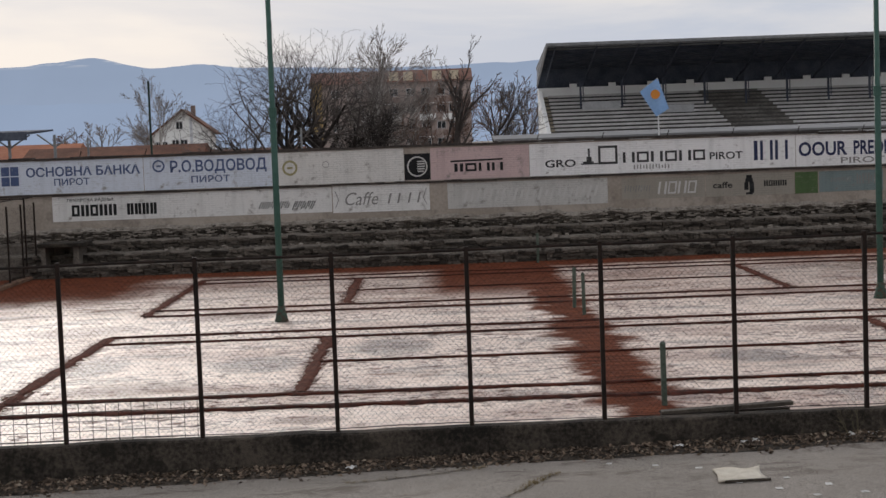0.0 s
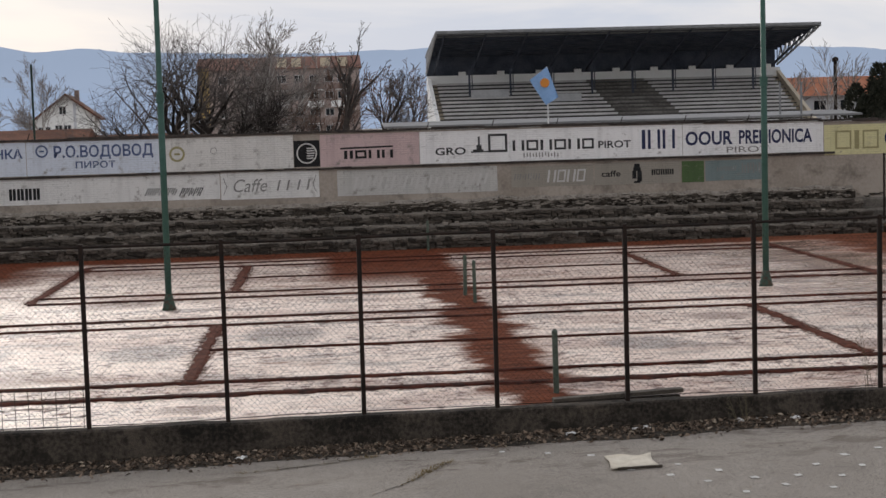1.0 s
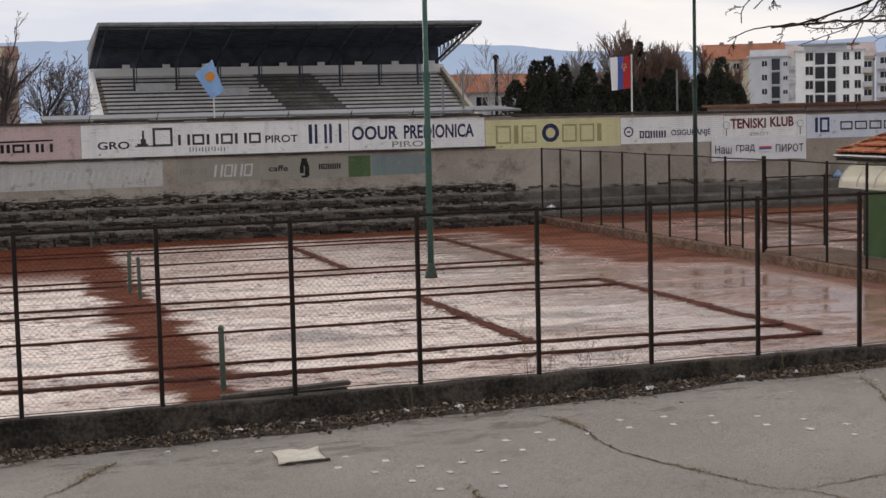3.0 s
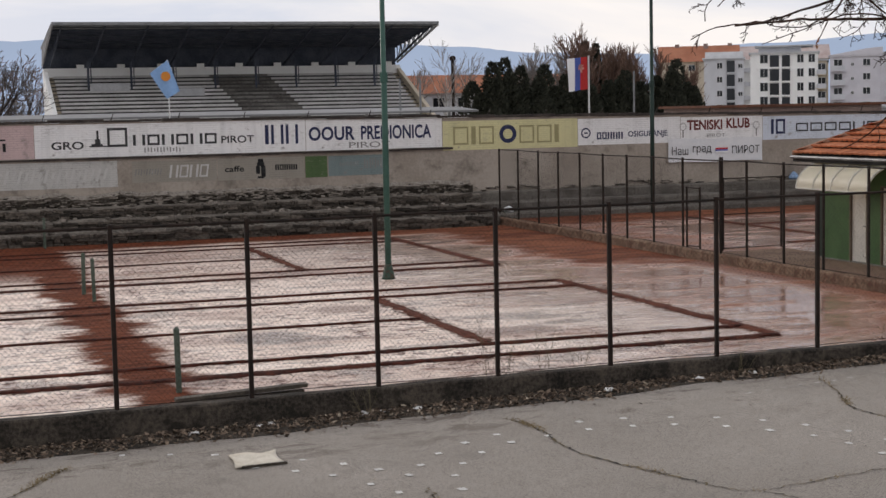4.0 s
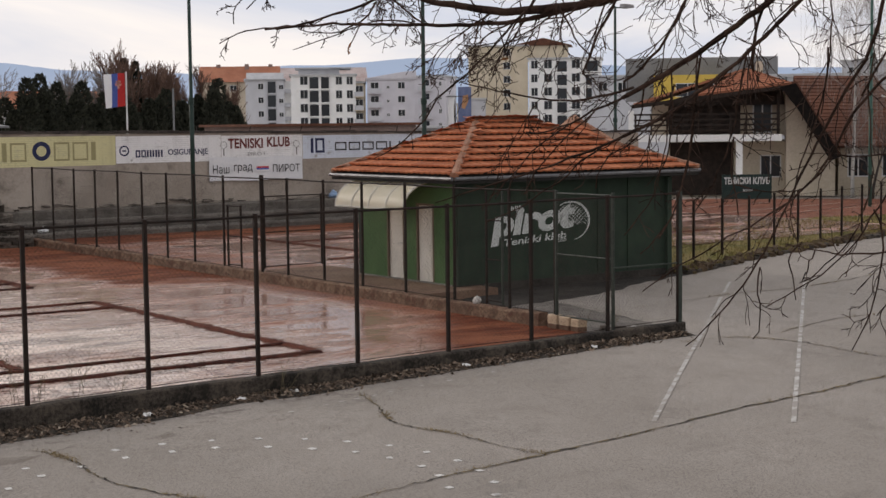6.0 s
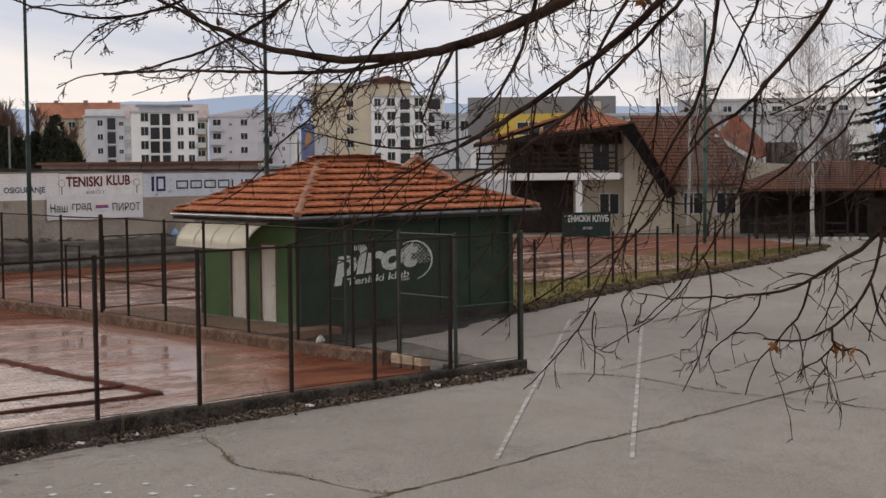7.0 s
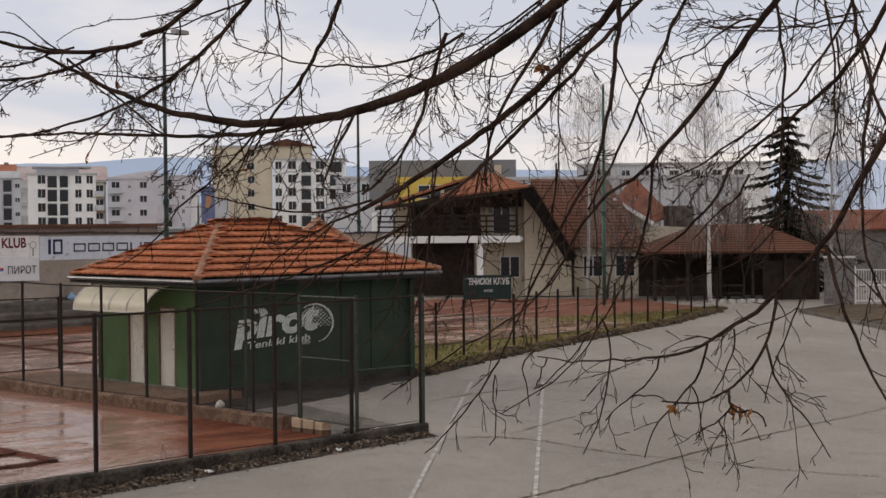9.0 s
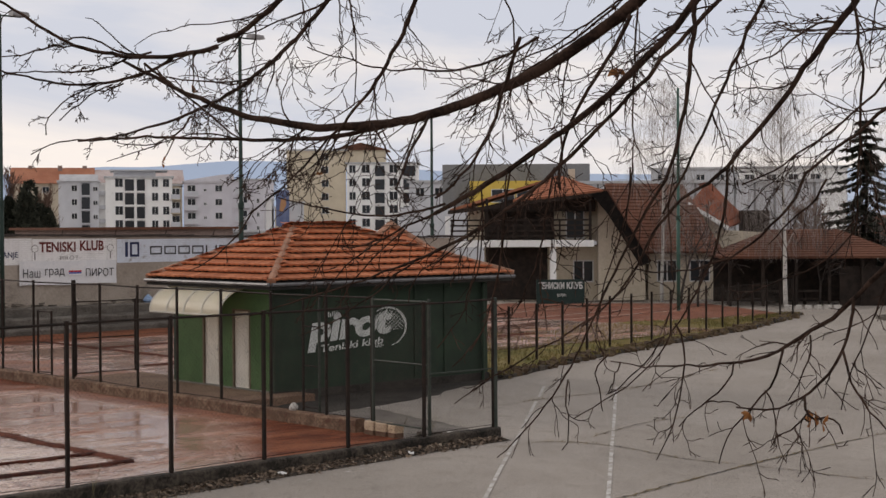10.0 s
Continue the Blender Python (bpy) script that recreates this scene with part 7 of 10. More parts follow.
for (xa, ya), (xb, yb) in zip(LAWN_EDGE, LAWN_EDGE[1:]):
    L, ang = math.hypot(xb - xa, yb - ya), math.degrees(math.atan2(yb - ya, xb - xa))
    m = pose(xa, ya, 0.1, 0, 0, ang)
    u = 0.0
    while u < L:
        l = rng.uniform(0.3, 0.75)
        if rng.random() < 0.85:
            g.cbox(0, l - 0.04, -0.32, -0.10, -0.15, rng.uniform(0.04, 0.15), 0.02, m @ pose(u, rng.uniform(-0.05, 0.05), 0, rng.uniform(-6, 6), rng.uniform(-4, 4), rng.uniform(-5, 5)))
        u += l
    for k in range(int(L * 22)):
        s_ = rng.uniform(0.04, 0.16)
        soil.cbox(-s_, s_, -s_ * 0.6, s_ * 0.6, -0.06, s_ * rng.uniform(0.4, 1.3), 0.012, m @ pose(rng.uniform(0, L), rng.gauss(-0.02, 0.17), 0.03, rng.uniform(-25, 25), rng.uniform(-25, 25), rng.uniform(0, 180)))
setting("kerb_grass", g, M_KERB, "crumbled dark kerb stones along the grass", "kerb")
tagged(part("soil_clods", soil, M_SOIL), "dark clods and dead growth along the kerb", "soil", "", "stuff")
setting("planting_bed", Geo().face((64.8, 13.8, 0.2), (58.5, 12.6, 0.2), (54.2, 7.9, 0.2), (50.6, 3.6, 0.2), (48.0, 0.5, 0.2), (70.5, 2.5, 0.2)), M_SOIL, "brown bare planting bed with thin grass", "planting bed")
g = Geo()
bed = [(64.8, 13.8), (58.5, 12.6), (54.2, 7.9), (50.6, 3.6), (48.0, 0.5)]
for (xa, ya), (xb, yb) in zip(bed, bed[1:]):
    L = math.hypot(xb - xa, yb - ya)
    g.box(0, L, -0.1, 0.05, -0.2, 0.14, pose(xa, ya, 0.12, 0, 0, math.degrees(math.atan2(yb - ya, xb - xa))))
setting("kerb_bed", g, M_STEP2, "low concrete edging of the bed", "kerb")
M_GARDENWALL = surface("stained_garden_render", (0.10, 0.092, 0.088), (0.23, 0.215, 0.205), 0.9, 0.8, 7, 0.4, 0.01)
yw = thing("yard_wall", pose(65.3, 15.4, 0.1, 0, 0, -60), "grey rendered garden wall with a gate", "wall")
part("wall", Geo().box(0, 1.5, 0, 0.25, -0.2, 2.35), M_GARDENWALL, yw)
part("wall", Geo().box(3.4, 16, 0, 0.25, -0.2, 2.2), M_GARDENWALL, yw)
part("coping", Geo().box(-0.05, 1.55, -0.05, 0.3, 2.35, 2.45), M_CONCRETE, yw)
for i in range(15):
    part("gate_bar", Geo().box(1.56 + 0.125 * i, 1.585 + 0.125 * i, 0.1, 0.13, 0.1, 1.75), M_FRAMEW, yw)
for z in (0.15, 0.95, 1.72):
    part("gate_rail", Geo().box(1.5, 3.4, 0.08, 0.098, z, z + 0.07), M_FRAMEW, yw)
for x in (1.5, 3.32):
    part("gate_post", Geo().box(x, x + 0.08, 0.0, 0.078, -0.1, 1.95), M_FRAMEW, yw)
rr = thing("house", pose(90.2, 32.0, 0.1, 0, 0, -60), "low house with a red tiled roof behind the garden wall", "house")
part("wall", Geo().box(0, 22, 0, 9, -0.2, 3.6), M_GARDENWALL, rr)
tiled_plane(rr, (-0.5, -0.6, 3.6), (22.5, -0.6, 3.6), (22.5, 3.5, 4.95), (-0.5, 3.5, 4.95), M_REDROOF)
tiled_plane(rr, (22.5, 9.6, 3.6), (-0.5, 9.6, 3.6), (-0.5, 3.5, 4.95), (22.5, 3.5, 4.95), M_REDROOF)
# benches of rubble at the birch foot
M_WHITESTONE = surface("whitewashed_stone", (0.40, 0.38, 0.35), (0.52, 0.50, 0.46), 0.9, 3, 14, 0.5, 0.02)

# ---- trees ----
M_BARK = surface("dark_bark", (0.022, 0.018, 0.016), (0.060, 0.048, 0.042), 0.92, 3, 18, 0.6, 0.02)
M_BARKFAR = surface("far_dark_bark", (0.040, 0.033, 0.030), (0.075, 0.062, 0.056), 0.95, 1, 6, 0.3, 0.02)
M_BARKDEEP = surface("blackish_bark", (0.020, 0.017, 0.016), (0.042, 0.035, 0.032), 0.95, 1, 6, 0.3, 0.02)
M_TWIGBROWN = surface("red_brown_twigs", (0.13, 0.080, 0.060), (0.21, 0.135, 0.105), 0.95, 0.6, 4, 0.2, 0.02)
M_TWIGGREY = surface("pale_grey_twigs", (0.20, 0.178, 0.165), (0.30, 0.27, 0.25), 0.95, 0.6, 4, 0.2, 0.02)
M_TWIGDARK = surface("dark_grey_twigs", (0.075, 0.064, 0.060), (0.125, 0.108, 0.100), 0.95, 0.6, 4, 0.2, 0.02)
M_TWIGNEAR = surface("near_twig_bark", (0.014, 0.009, 0.007), (0.064, 0.038, 0.028), 0.95, 6, 40, 0.4, 0.004, spec=0.1)


def birch_material():
    n = Nodes("birch_bark")
    rings = n.noise(1.0, 5, 0.6, n.scaled(n.co, (1.5, 1.5, 9)))
    c = n.mix(n.step(rings, 0.56, 0.66), (0.50, 0.48, 0.45), (0.06, 0.055, 0.05))
    n.bump(rings, 0.3, 0.01)
    return n.done(c, 0.85, 0, 0.3)


M_BIRCH = birch_material()


def grow(geos, rng, p, d, length, radius, level, opts):
    """One limb and its children: a wandering tapered tube with side limbs, down to fine twigs."""
    n = opts["segs"][min(level, len(opts["segs"]) - 1)]
    pts, dirs = [p.copy()], [d.copy()]
    for i in range(n):
        jitter = Vector((rng.gauss(0, 1), rng.gauss(0, 1), rng.gauss(0, 1))) * opts["wander"]
        pull = Vector((0, 0, opts["rise"][min(level, len(opts["rise"]) - 1)]))
        d = (d + jitter + pull * (0.5 + i / n)).normalized()
        p = p + d * (length / n)
        pts.append(p.copy())
        dirs.append(d.copy())
    radii = [max(opts["thin"], radius * (1 - 0.75 * i / n)) for i in range(n + 1)]
    geos[min(level, 2)].tube(pts, radii, (8, 5, 3, 3, 3)[min(level, 4)], level == 0)
    if level + 1 >= opts["levels"]:
        return
    kids = opts["kids"][min(level, len(opts["kids"]) - 1)]
    for k in range(kids):
        f = opts["bare"][min(level, len(opts["bare"]) - 1)] + (1 - opts["bare"][min(level, len(opts["bare"]) - 1)]) * (k + rng.random()) / kids
        i = min(int(f * n), n - 1)
        q = pts[i].lerp(pts[i + 1], f * n - i)
        axis = dirs[i].orthogonal()
        axis.rotate(Matrix.Rotation(rng.uniform(0, 2 * math.pi), 3, dirs[i]))
        a = radians(rng.uniform(*opts["angle"]))
        nd = (dirs[i] * math.cos(a) + axis.normalized() * math.sin(a)).normalized()
        l = length * rng.uniform(*opts["shrink"]) * (1.15 - 0.55 * f)
        grow(geos, rng, q, nd, l, radii[i] * 0.62, level + 1, opts)


def bare_tree(x, y, z, h, seed, label, bark, twig, category="tree", group="", lean=(0, 0), trunk=0.02, **over):
    opts = dict(levels=5, segs=(7, 6, 5, 4, 3), kids=(9, 6, 5, 4), bare=(0.25, 0.2, 0.15, 0.1), angle=(25, 60), shrink=(0.45, 0.7), wander=0.10, rise=(0.05, 0.06, 0.05, 0.03), thin=0.012)
    opts.update(over)
    rng = random.Random(seed)
    t = thing("tree", pose(x, y, z), label, category, group)
    geos = [Geo(), Geo(), Geo()]
    grow(geos, rng, Vector((0, 0, -0.1)), Vector((lean[0], lean[1], 1)).normalized(), h * opts.pop("stem", 0.75), h * trunk, 0, opts)
    part("trunk", geos[0], bark, t, "", True)
    part("limbs", geos[1], bark, t, "", True).name = "limb_crown"
    tagged(part("twig_crown", geos[2], twig, t), "crown of fine bare twigs", "", "", "stuff")
    return t


# behind the long wall, by the left
FINE = dict(wander=0.15, kids=(11, 6, 5, 3), angle=(13, 38), rise=(0.1, 0.12, 0.1, 0.06), shrink=(0.45, 0.72), bare=(0.12, 0.1, 0.1), thin=0.013)
DOME = dict(stem=0.42, kids=(6, 5, 4, 3), angle=(24, 62), rise=(0.05, 0.14, 0.09, 0.02), shrink=(0.72, 1.05), bare=(0.25, 0.22, 0.15, 0.1), wander=0.21, thin=0.009)
BUSH = dict(kids=(16, 9, 6, 3), angle=(14, 48), rise=(0.1, 0.08, 0.06), shrink=(0.5, 0.75), bare=(0.04, 0.05, 0.08), thin=0.014, levels=4, wander=0.12)
for x, h, seed, lean, lab in ((-14.3, 11.6, 21, -0.42, "broad bare tree with dark drooping limbs behind the wall"), (-12.8, 15.6, 20, -0.22, "large bare tree with dark crooked limbs behind the wall"), (-11.2, 16.6, 22, 0.02, "large bare tree with dark crooked limbs behind the wall"), (-10.4, 14.2, 30, 0.22, "bare tree with a low dark crown behind the wall")):
    bare_tree(x, 75, 0, h, seed, lab, M_BARKDEEP, M_TWIGDARK, "tree", "bare trees", (lean, 0), 0.030, **DOME)
bare_tree(-8.5, 73, 0, 6.6, 150, "dense dark bare shrub behind the wall", M_BARKDEEP, M_BARKDEEP, "shrub", "", (0, 0), 0.014, **BUSH)
bare_tree(-8.9, 78, 0, 11.4, 23, "slender bare birch with pale upright twigs behind the wall", M_BIRCH, M_TWIGGREY, "tree", "bare trees", (0.03, 0), 0.014, **FINE)
bare_tree(-8.1, 78, 0, 11.6, 28, "slender bare birch with pale upright twigs behind the wall", M_BIRCH, M_TWIGGREY, "tree", "bare trees", (0.02, 0), 0.014, **FINE)
bare_tree(-7.2, 79, 0, 10.4, 31, "slender bare birch with pale upright twigs behind the wall", M_BIRCH, M_TWIGGREY, "tree", "bare trees", (0.06, 0), 0.013, **FINE)
bare_tree(-4.4, 80, 0, 9.4, 24, "slender bare tree with brown twigs behind the wall", M_BARKFAR, M_TWIGBROWN, "tree", "bare trees", (0.03, 0), 0.016, **FINE)
bare_tree(-1.5, 75, 0, 12.0, 25, "leaning bare tree with dark limbs behind the wall", M_BARKFAR, M_TWIGDARK, "tree", "bare trees", (-0.03, 0), 0.026, kids=(9, 5, 4, 3), angle=(18, 42), shrink=(0.32, 0.55), bare=(0.35, 0.2, 0.15))
bare_tree(-1.2, 76, 0, 8.8, 26, "low spreading bare tree behind the wall", M_BARKFAR, M_TWIGDARK, "tree", "bare trees", (0.42, 0), 0.026, kids=(10, 6, 5, 4), angle=(22, 50), rise=(0.08, 0.12, 0.1))
bare_tree(-24.5, 95, 0, 9.8, 27, "pale bare birch beside the house", M_BIRCH, M_TWIGGREY, "tree", "bare trees", (-0.05, 0), 0.013, angle=(18, 45), kids=(11, 7, 5, 3))
for k, (x, y, h) in enumerate(((-38, 120, 7.4), (-36, 125, 7.8), (-40, 128, 7.2), (-13, 140, 9.0), (3.5, 130, 11.0), (5.3, 128, 9.0), (7.0, 140, 11.5))):
    bare_tree(x, y, 0, h, 40 + k, "small bare tree behind the wall", M_BARKFAR, M_TWIGGREY if k % 2 else M_TWIGBROWN, "tree", "small bare trees", (0, 0), 0.018, kids=(8, 5, 4, 3), levels=4, thin=0.03)
for k, (x, y, h) in enumerate(((76.6, 28.9, 6.3), (77.4, 27.9, 5.8), (78.4, 26.4, 6.4), (79.0, 25.2, 5.8))):
    bare_tree(x, y, 0, h, 140 + k, "bare brown shrub behind the pavilion", M_BARKFAR, M_TWIGBROWN, "shrub", "shrubs behind the pavilion", (0, 0), 0.014, angle=(16, 48), kids=(14, 8, 6, 3), levels=4, bare=(0.05, 0.08, 0.1), thin=0.016)
# to the right of the grandstand
for k, (x, y, h, tw) in enumerate(((52.2, 140, 11.6, M_TWIGGREY), (56.8, 141, 10.5, M_TWIGGREY), (50.2, 146, 10.0, M_TWIGGREY))):
    bare_tree(x, y, 0, h, 60 + k, "thin pale birch beyond the pitch", M_BIRCH, tw, "tree", "bare birches", (0, 0), 0.010, angle=(14, 36), kids=(9, 5, 4, 3), levels=4, thin=0.022)
for k, (x, y, h) in enumerate(((57.3, 126, 10.3), (59.2, 128, 9.7), (62.0, 127, 10.4), (64.6, 126, 12.4), (66.8, 127, 11.2), (69.0, 128, 10.6), (71.5, 127, 10.4), (73.6, 125, 8.2), (75.6, 126, 7.8), (67.8, 124, 10.0), (70.2, 129, 11.4), (72.4, 130, 11.0), (74.4, 128, 10.2), (63.4, 125, 11.6), (76.6, 128, 8.6))):
    bare_tree(x, y, 0, h, 70 + k, "bare shrubby tree with red-brown twigs" if k > 2 else "bare shrubby tree with grey twigs", M_BARKFAR, M_TWIGBROWN if k > 2 else M_TWIGGREY, "tree", "shrubby trees", (0, 0), 0.014, angle=(10, 30), kids=(16, 9, 6, 3), levels=4, bare=(0.05, 0.08, 0.1), thin=0.024, rise=(0.12, 0.12, 0.1))


def needle_material():
    n = Nodes("dark_evergreen")
    c = n.mix(n.island(), (0.022, 0.026, 0.019), (0.056, 0.058, 0.041))
    return n.done(c, 0.85, 0, 0.25)


M_NEEDLE = needle_material()


def evergreen(x, y, z, h, w, seed, label, pieces=8000, lobes=6):
    """A dense dark conifer: leafy sprays over a clump of uneven pointed spires."""
    rng = random.Random(seed)
    t = thing("evergreen", pose(x, y, z), label, "evergreen tree", "evergreens")
    part("trunk", Geo().tube([(0, 0, 0), (0, 0, h * 0.7)], [h * 0.02, h * 0.006], 6), M_BARKFAR, t)
    part("core", Geo().tube([(0, 0, 0.2), (0, 0, h * 0.35), (0, 0, h * 0.6), (0, 0, h * 0.78)], [w * 0.38, w * 0.36, w * 0.22, 0.05], 9), M_NEEDLE, t, "dense dark heart of the crown")
    tops = [(0.0, 0.0, h)]
    for k in range(lobes - 1):
        a, r = rng.uniform(0, 6.28), w * rng.uniform(0.16, 0.42)
        tops.append((r * math.cos(a), r * math.sin(a), h * rng.uniform(0.62, 0.98) * (1 - 0.35 * r / w)))
    g = Geo()
    for _ in range(pieces):
        tx, ty, th = rng.choice(tops)
        f = 0.08 + 0.92 * rng.random() ** 0.8
        rad = w * (0.36 if lobes > 2 else 0.5) * (1 - f) ** 0.5 * rng.uniform(0.5, 1.15) + 0.05
        a = rng.uniform(0, 2 * math.pi)
        c = Vector((tx * min(1.0, 0.5 + f) + rad * math.cos(a), ty * min(1.0, 0.5 + f) + rad * math.sin(a), th * f))
        o = Vector((math.cos(a) * 0.6, math.sin(a) * 0.6, rng.uniform(0.2, 1.2))).normalized() * rng.uniform(0.2, 0.48)
        s = o.orthogonal().normalized() * rng.uniform(0.08, 0.2)
        s.rotate(Matrix.Rotation(rng.uniform(0, 6.28), 3, o.normalized()))
        g.face(c - s, c + o, c + s)
    tagged(part("foliage", g, M_NEEDLE, t), "dark green foliage sprays", "", "", "stuff")
    return t


for k, (x, y, h, w) in enumerate(((50.9, 120, 9.2, 4.6), (52.6, 121, 9.6, 4.4), (54.4, 121, 8.8, 3.6), (57.0, 121, 8.9, 4.4), (59.4, 121, 7.9, 3.8), (61.6, 121, 7.4, 3.8), (64.2, 121, 7.2, 3.6), (66.2, 121, 8.2, 4.4), (68.4, 122, 7.0, 3.4), (72.2, 121, 9.3, 4.8), (70.4, 122, 7.6, 3.6), (74.0, 122, 6.8, 2.8))):
    evergreen(x, y, 0, h, w * 1.15, 90 + k, "dense dark evergreen tree behind the wall")
for k, (x, y, h, w) in enumerate(((64.6, 128, 11.6, 2.2), (66.0, 128, 11.3, 2.2))):
    evergreen(x, y, 0, h, w, 110 + k, "pointed dark evergreen behind the shrubs", 1600, 1)


def spruce(x, y, z, h, w, seed, label):
    """Tiers of drooping boughs hung with needle sprays."""
    rng = random.Random(seed)
    t = thing("spruce_tree", pose(x, y, z), label, "spruce tree")
    part("trunk", Geo().tube([(0, 0, 0), (0, 0, h * 0.99)], [0.2, 0.02], 8), M_BARKFAR, t)
    boughs, g = Geo(), Geo()
    tiers = 23
    for k in range(tiers):
        f = 0.08 + 0.9 * k / tiers
        zz, reach = h * f, w * 0.5 * (1 - f) ** 0.85 * rng.uniform(0.68, 1.12)
        for j in range(rng.randint(7, 10)):
            a = rng.uniform(0, 6.28)
            out = Vector((math.cos(a), math.sin(a), 0))
            tip = Vector((0, 0, zz)) + out * reach * rng.uniform(0.75, 1.1) + Vector((0, 0, -0.28 * reach))
            mid = Vector((0, 0, zz)).lerp(tip, 0.55) + Vector((0, 0, -0.05 * reach))
            boughs.tube([(0, 0, zz), mid, tip], [0.03, 0.02, 0.008], 3, False)
            side = Vector((-out.y, out.x, 0))
            for q in range(int(40 + 70 * (1 - f))):
                u = rng.uniform(0.15, 1.0)
                c = (Vector((0, 0, zz)).lerp(mid, u / 0.55) if u < 0.55 else mid.lerp(tip, (u - 0.55) / 0.45))
                d = (out * rng.uniform(0.1, 0.8) + side * rng.uniform(-1, 1) + Vector((0, 0, rng.uniform(-0.42, 0.12)))).normalized() * rng.uniform(0.22, 0.5)
                s = Vector((-d.y, d.x, 0)).normalized() * rng.uniform(0.13, 0.23)
                g.face(c - s, c + d, c + s)
    tagged(part("bough_crown", boughs, M_BARKFAR, t), "drooping spruce boughs", "", "", "stuff")
    tagged(part("needles", g, M_NEEDLE, t), "dark drooping needle sprays", "", "", "stuff")


spruce(77.0, 24.8, 0.1, 11.2, 12.5, 7, "tall dark spruce behind the pavilion")
# birches of the clubhouse
def weeping_birch(x, y, z, h, seed, spread, lean=(0, 0), thick=0.0095):
    """A pale stem, thin arching limbs, and curtains of fine hanging twigs."""
    rng = random.Random(seed)
    t = thing("tree", pose(x, y, z), "tall white-barked birch with drooping bare twigs", "birch", "birches")
    stem = [Vector((lean[0] * h * f + 0.10 * noise.noise(Vector((seed, f * 5, 0))), lean[1] * h * f, h * f - 0.1)) for f in (i / 14 for i in range(15))]
    part("trunk", Geo().tube(stem, [max(0.012, h * thick * (1 - 0.93 * i / 14)) for i in range(15)], 8), M_BIRCH, t, "", True)
    limbs, veil = Geo(), Geo()
    for k in range(36):
        f = 0.22 + 0.76 * (k + rng.random()) / 36
        p = stem[int(f * 14)].lerp(stem[min(14, int(f * 14) + 1)], f * 14 % 1)
        a = rng.uniform(0, 6.28)
        out = Vector((math.cos(a), math.sin(a), 0))
        reach = spread * math.sin(math.pi * min(1.0, 0.30 + 0.70 * f)) ** 0.7 * rng.uniform(0.55, 1.05) + 0.25
        line = [p]
        d = out * 0.42 + Vector((0, 0, 0.92))
        for i in range(9):
            d = (d + out * 0.05 + Vector((rng.gauss(0, 0.07), rng.gauss(0, 0.07), -0.11))).normalized()
            line.append(line[-1] + d * reach * 1.35 / 9)
        limbs.tube(line, [max(0.008, 0.030 * (1 - f * 0.5) * (1 - i / 10)) for i in range(10)], 4, False)
        for q in range(27):
            u = rng.uniform(1.5, 8.99)
            s0 = line[int(u)].lerp(line[int(u) + 1], u % 1)
            e = (out * rng.uniform(-0.2, 0.7) + Vector((rng.gauss(0, 0.35), rng.gauss(0, 0.35), 0.1))).normalized()
            length = min(rng.uniform(1.0, 3.8), s0.z - 2.2)
            strand = [s0]
            for i in range(7):
                e = (e + Vector((rng.gauss(0, 0.07), rng.gauss(0, 0.07), -0.95))).normalized()
                strand.append(strand[-1] + e * length / 7)
            veil.tube(strand, [0.0048 - 0.0003 * i for i in range(8)], 3, False)
    part("limb_crown", limbs, M_TWIGGREY, t, "", True)
    tagged(part("twig_crown", veil, M_TWIGGREY, t), "hanging curtains of fine bare twigs", "", "", "stuff")


weeping_birch(64.6, 30.3, 0.1, 12.6, 31, 3.7, (0.02, 0), 0.009)
weeping_birch(62.8, 20.6, 0.1, 11.9, 32, 3.4, (-0.022, 0.015), 0.0105)
weeping_birch(74.8, 20.6, 0.1, 12.2, 33, 2.6)
for k, (x, y, h) in enumerate(((60.5, 24.5, 5.4), (62.6, 27.3, 6.2), (66.2, 20.8, 4.6), (70.2, 17.0, 5.0))):
    bare_tree(x, y, 0.1, h, 120 + k, "small bare tree before the clubhouse", M_BARKFAR, M_TWIGGREY if k % 2 else M_BARKFAR, "tree", "garden trees", (0, 0), 0.014, kids=(7, 5, 4, 3), levels=4, thin=0.010)

# ---- the near tree whose boughs hang across the view ----
BOUGHS = []


def hang(root, tip, p0, p1, p2, p3, kind="branch"):
    """A bough of the near tree: a bent curve from its root to its tip, with a little crookedness."""
    a, b, c, d = (Vector(p) for p in (p0, p1, p2, p3))
    n = max(8, int((d - a).length / 0.07))
    seed = len(BOUGHS) * 7.3
    line = []
    for i in range(n + 1):
        t = i / n
        p = a * (1 - t) ** 3 + b * (3 * t * (1 - t) ** 2) + c * (3 * t * t * (1 - t)) + d * t ** 3
        k = 0.020 * min(1.0, 5 * t, 5 * (1 - t) + 0.05)
        line.append(p + Vector((noise.noise(Vector((seed, i * 0.5, 0))), noise.noise(Vector((seed, i * 0.5, 9))), noise.noise(Vector((seed, i * 0.5, 17))))) * k)
    BOUGHS.append((root, tip, line, kind))


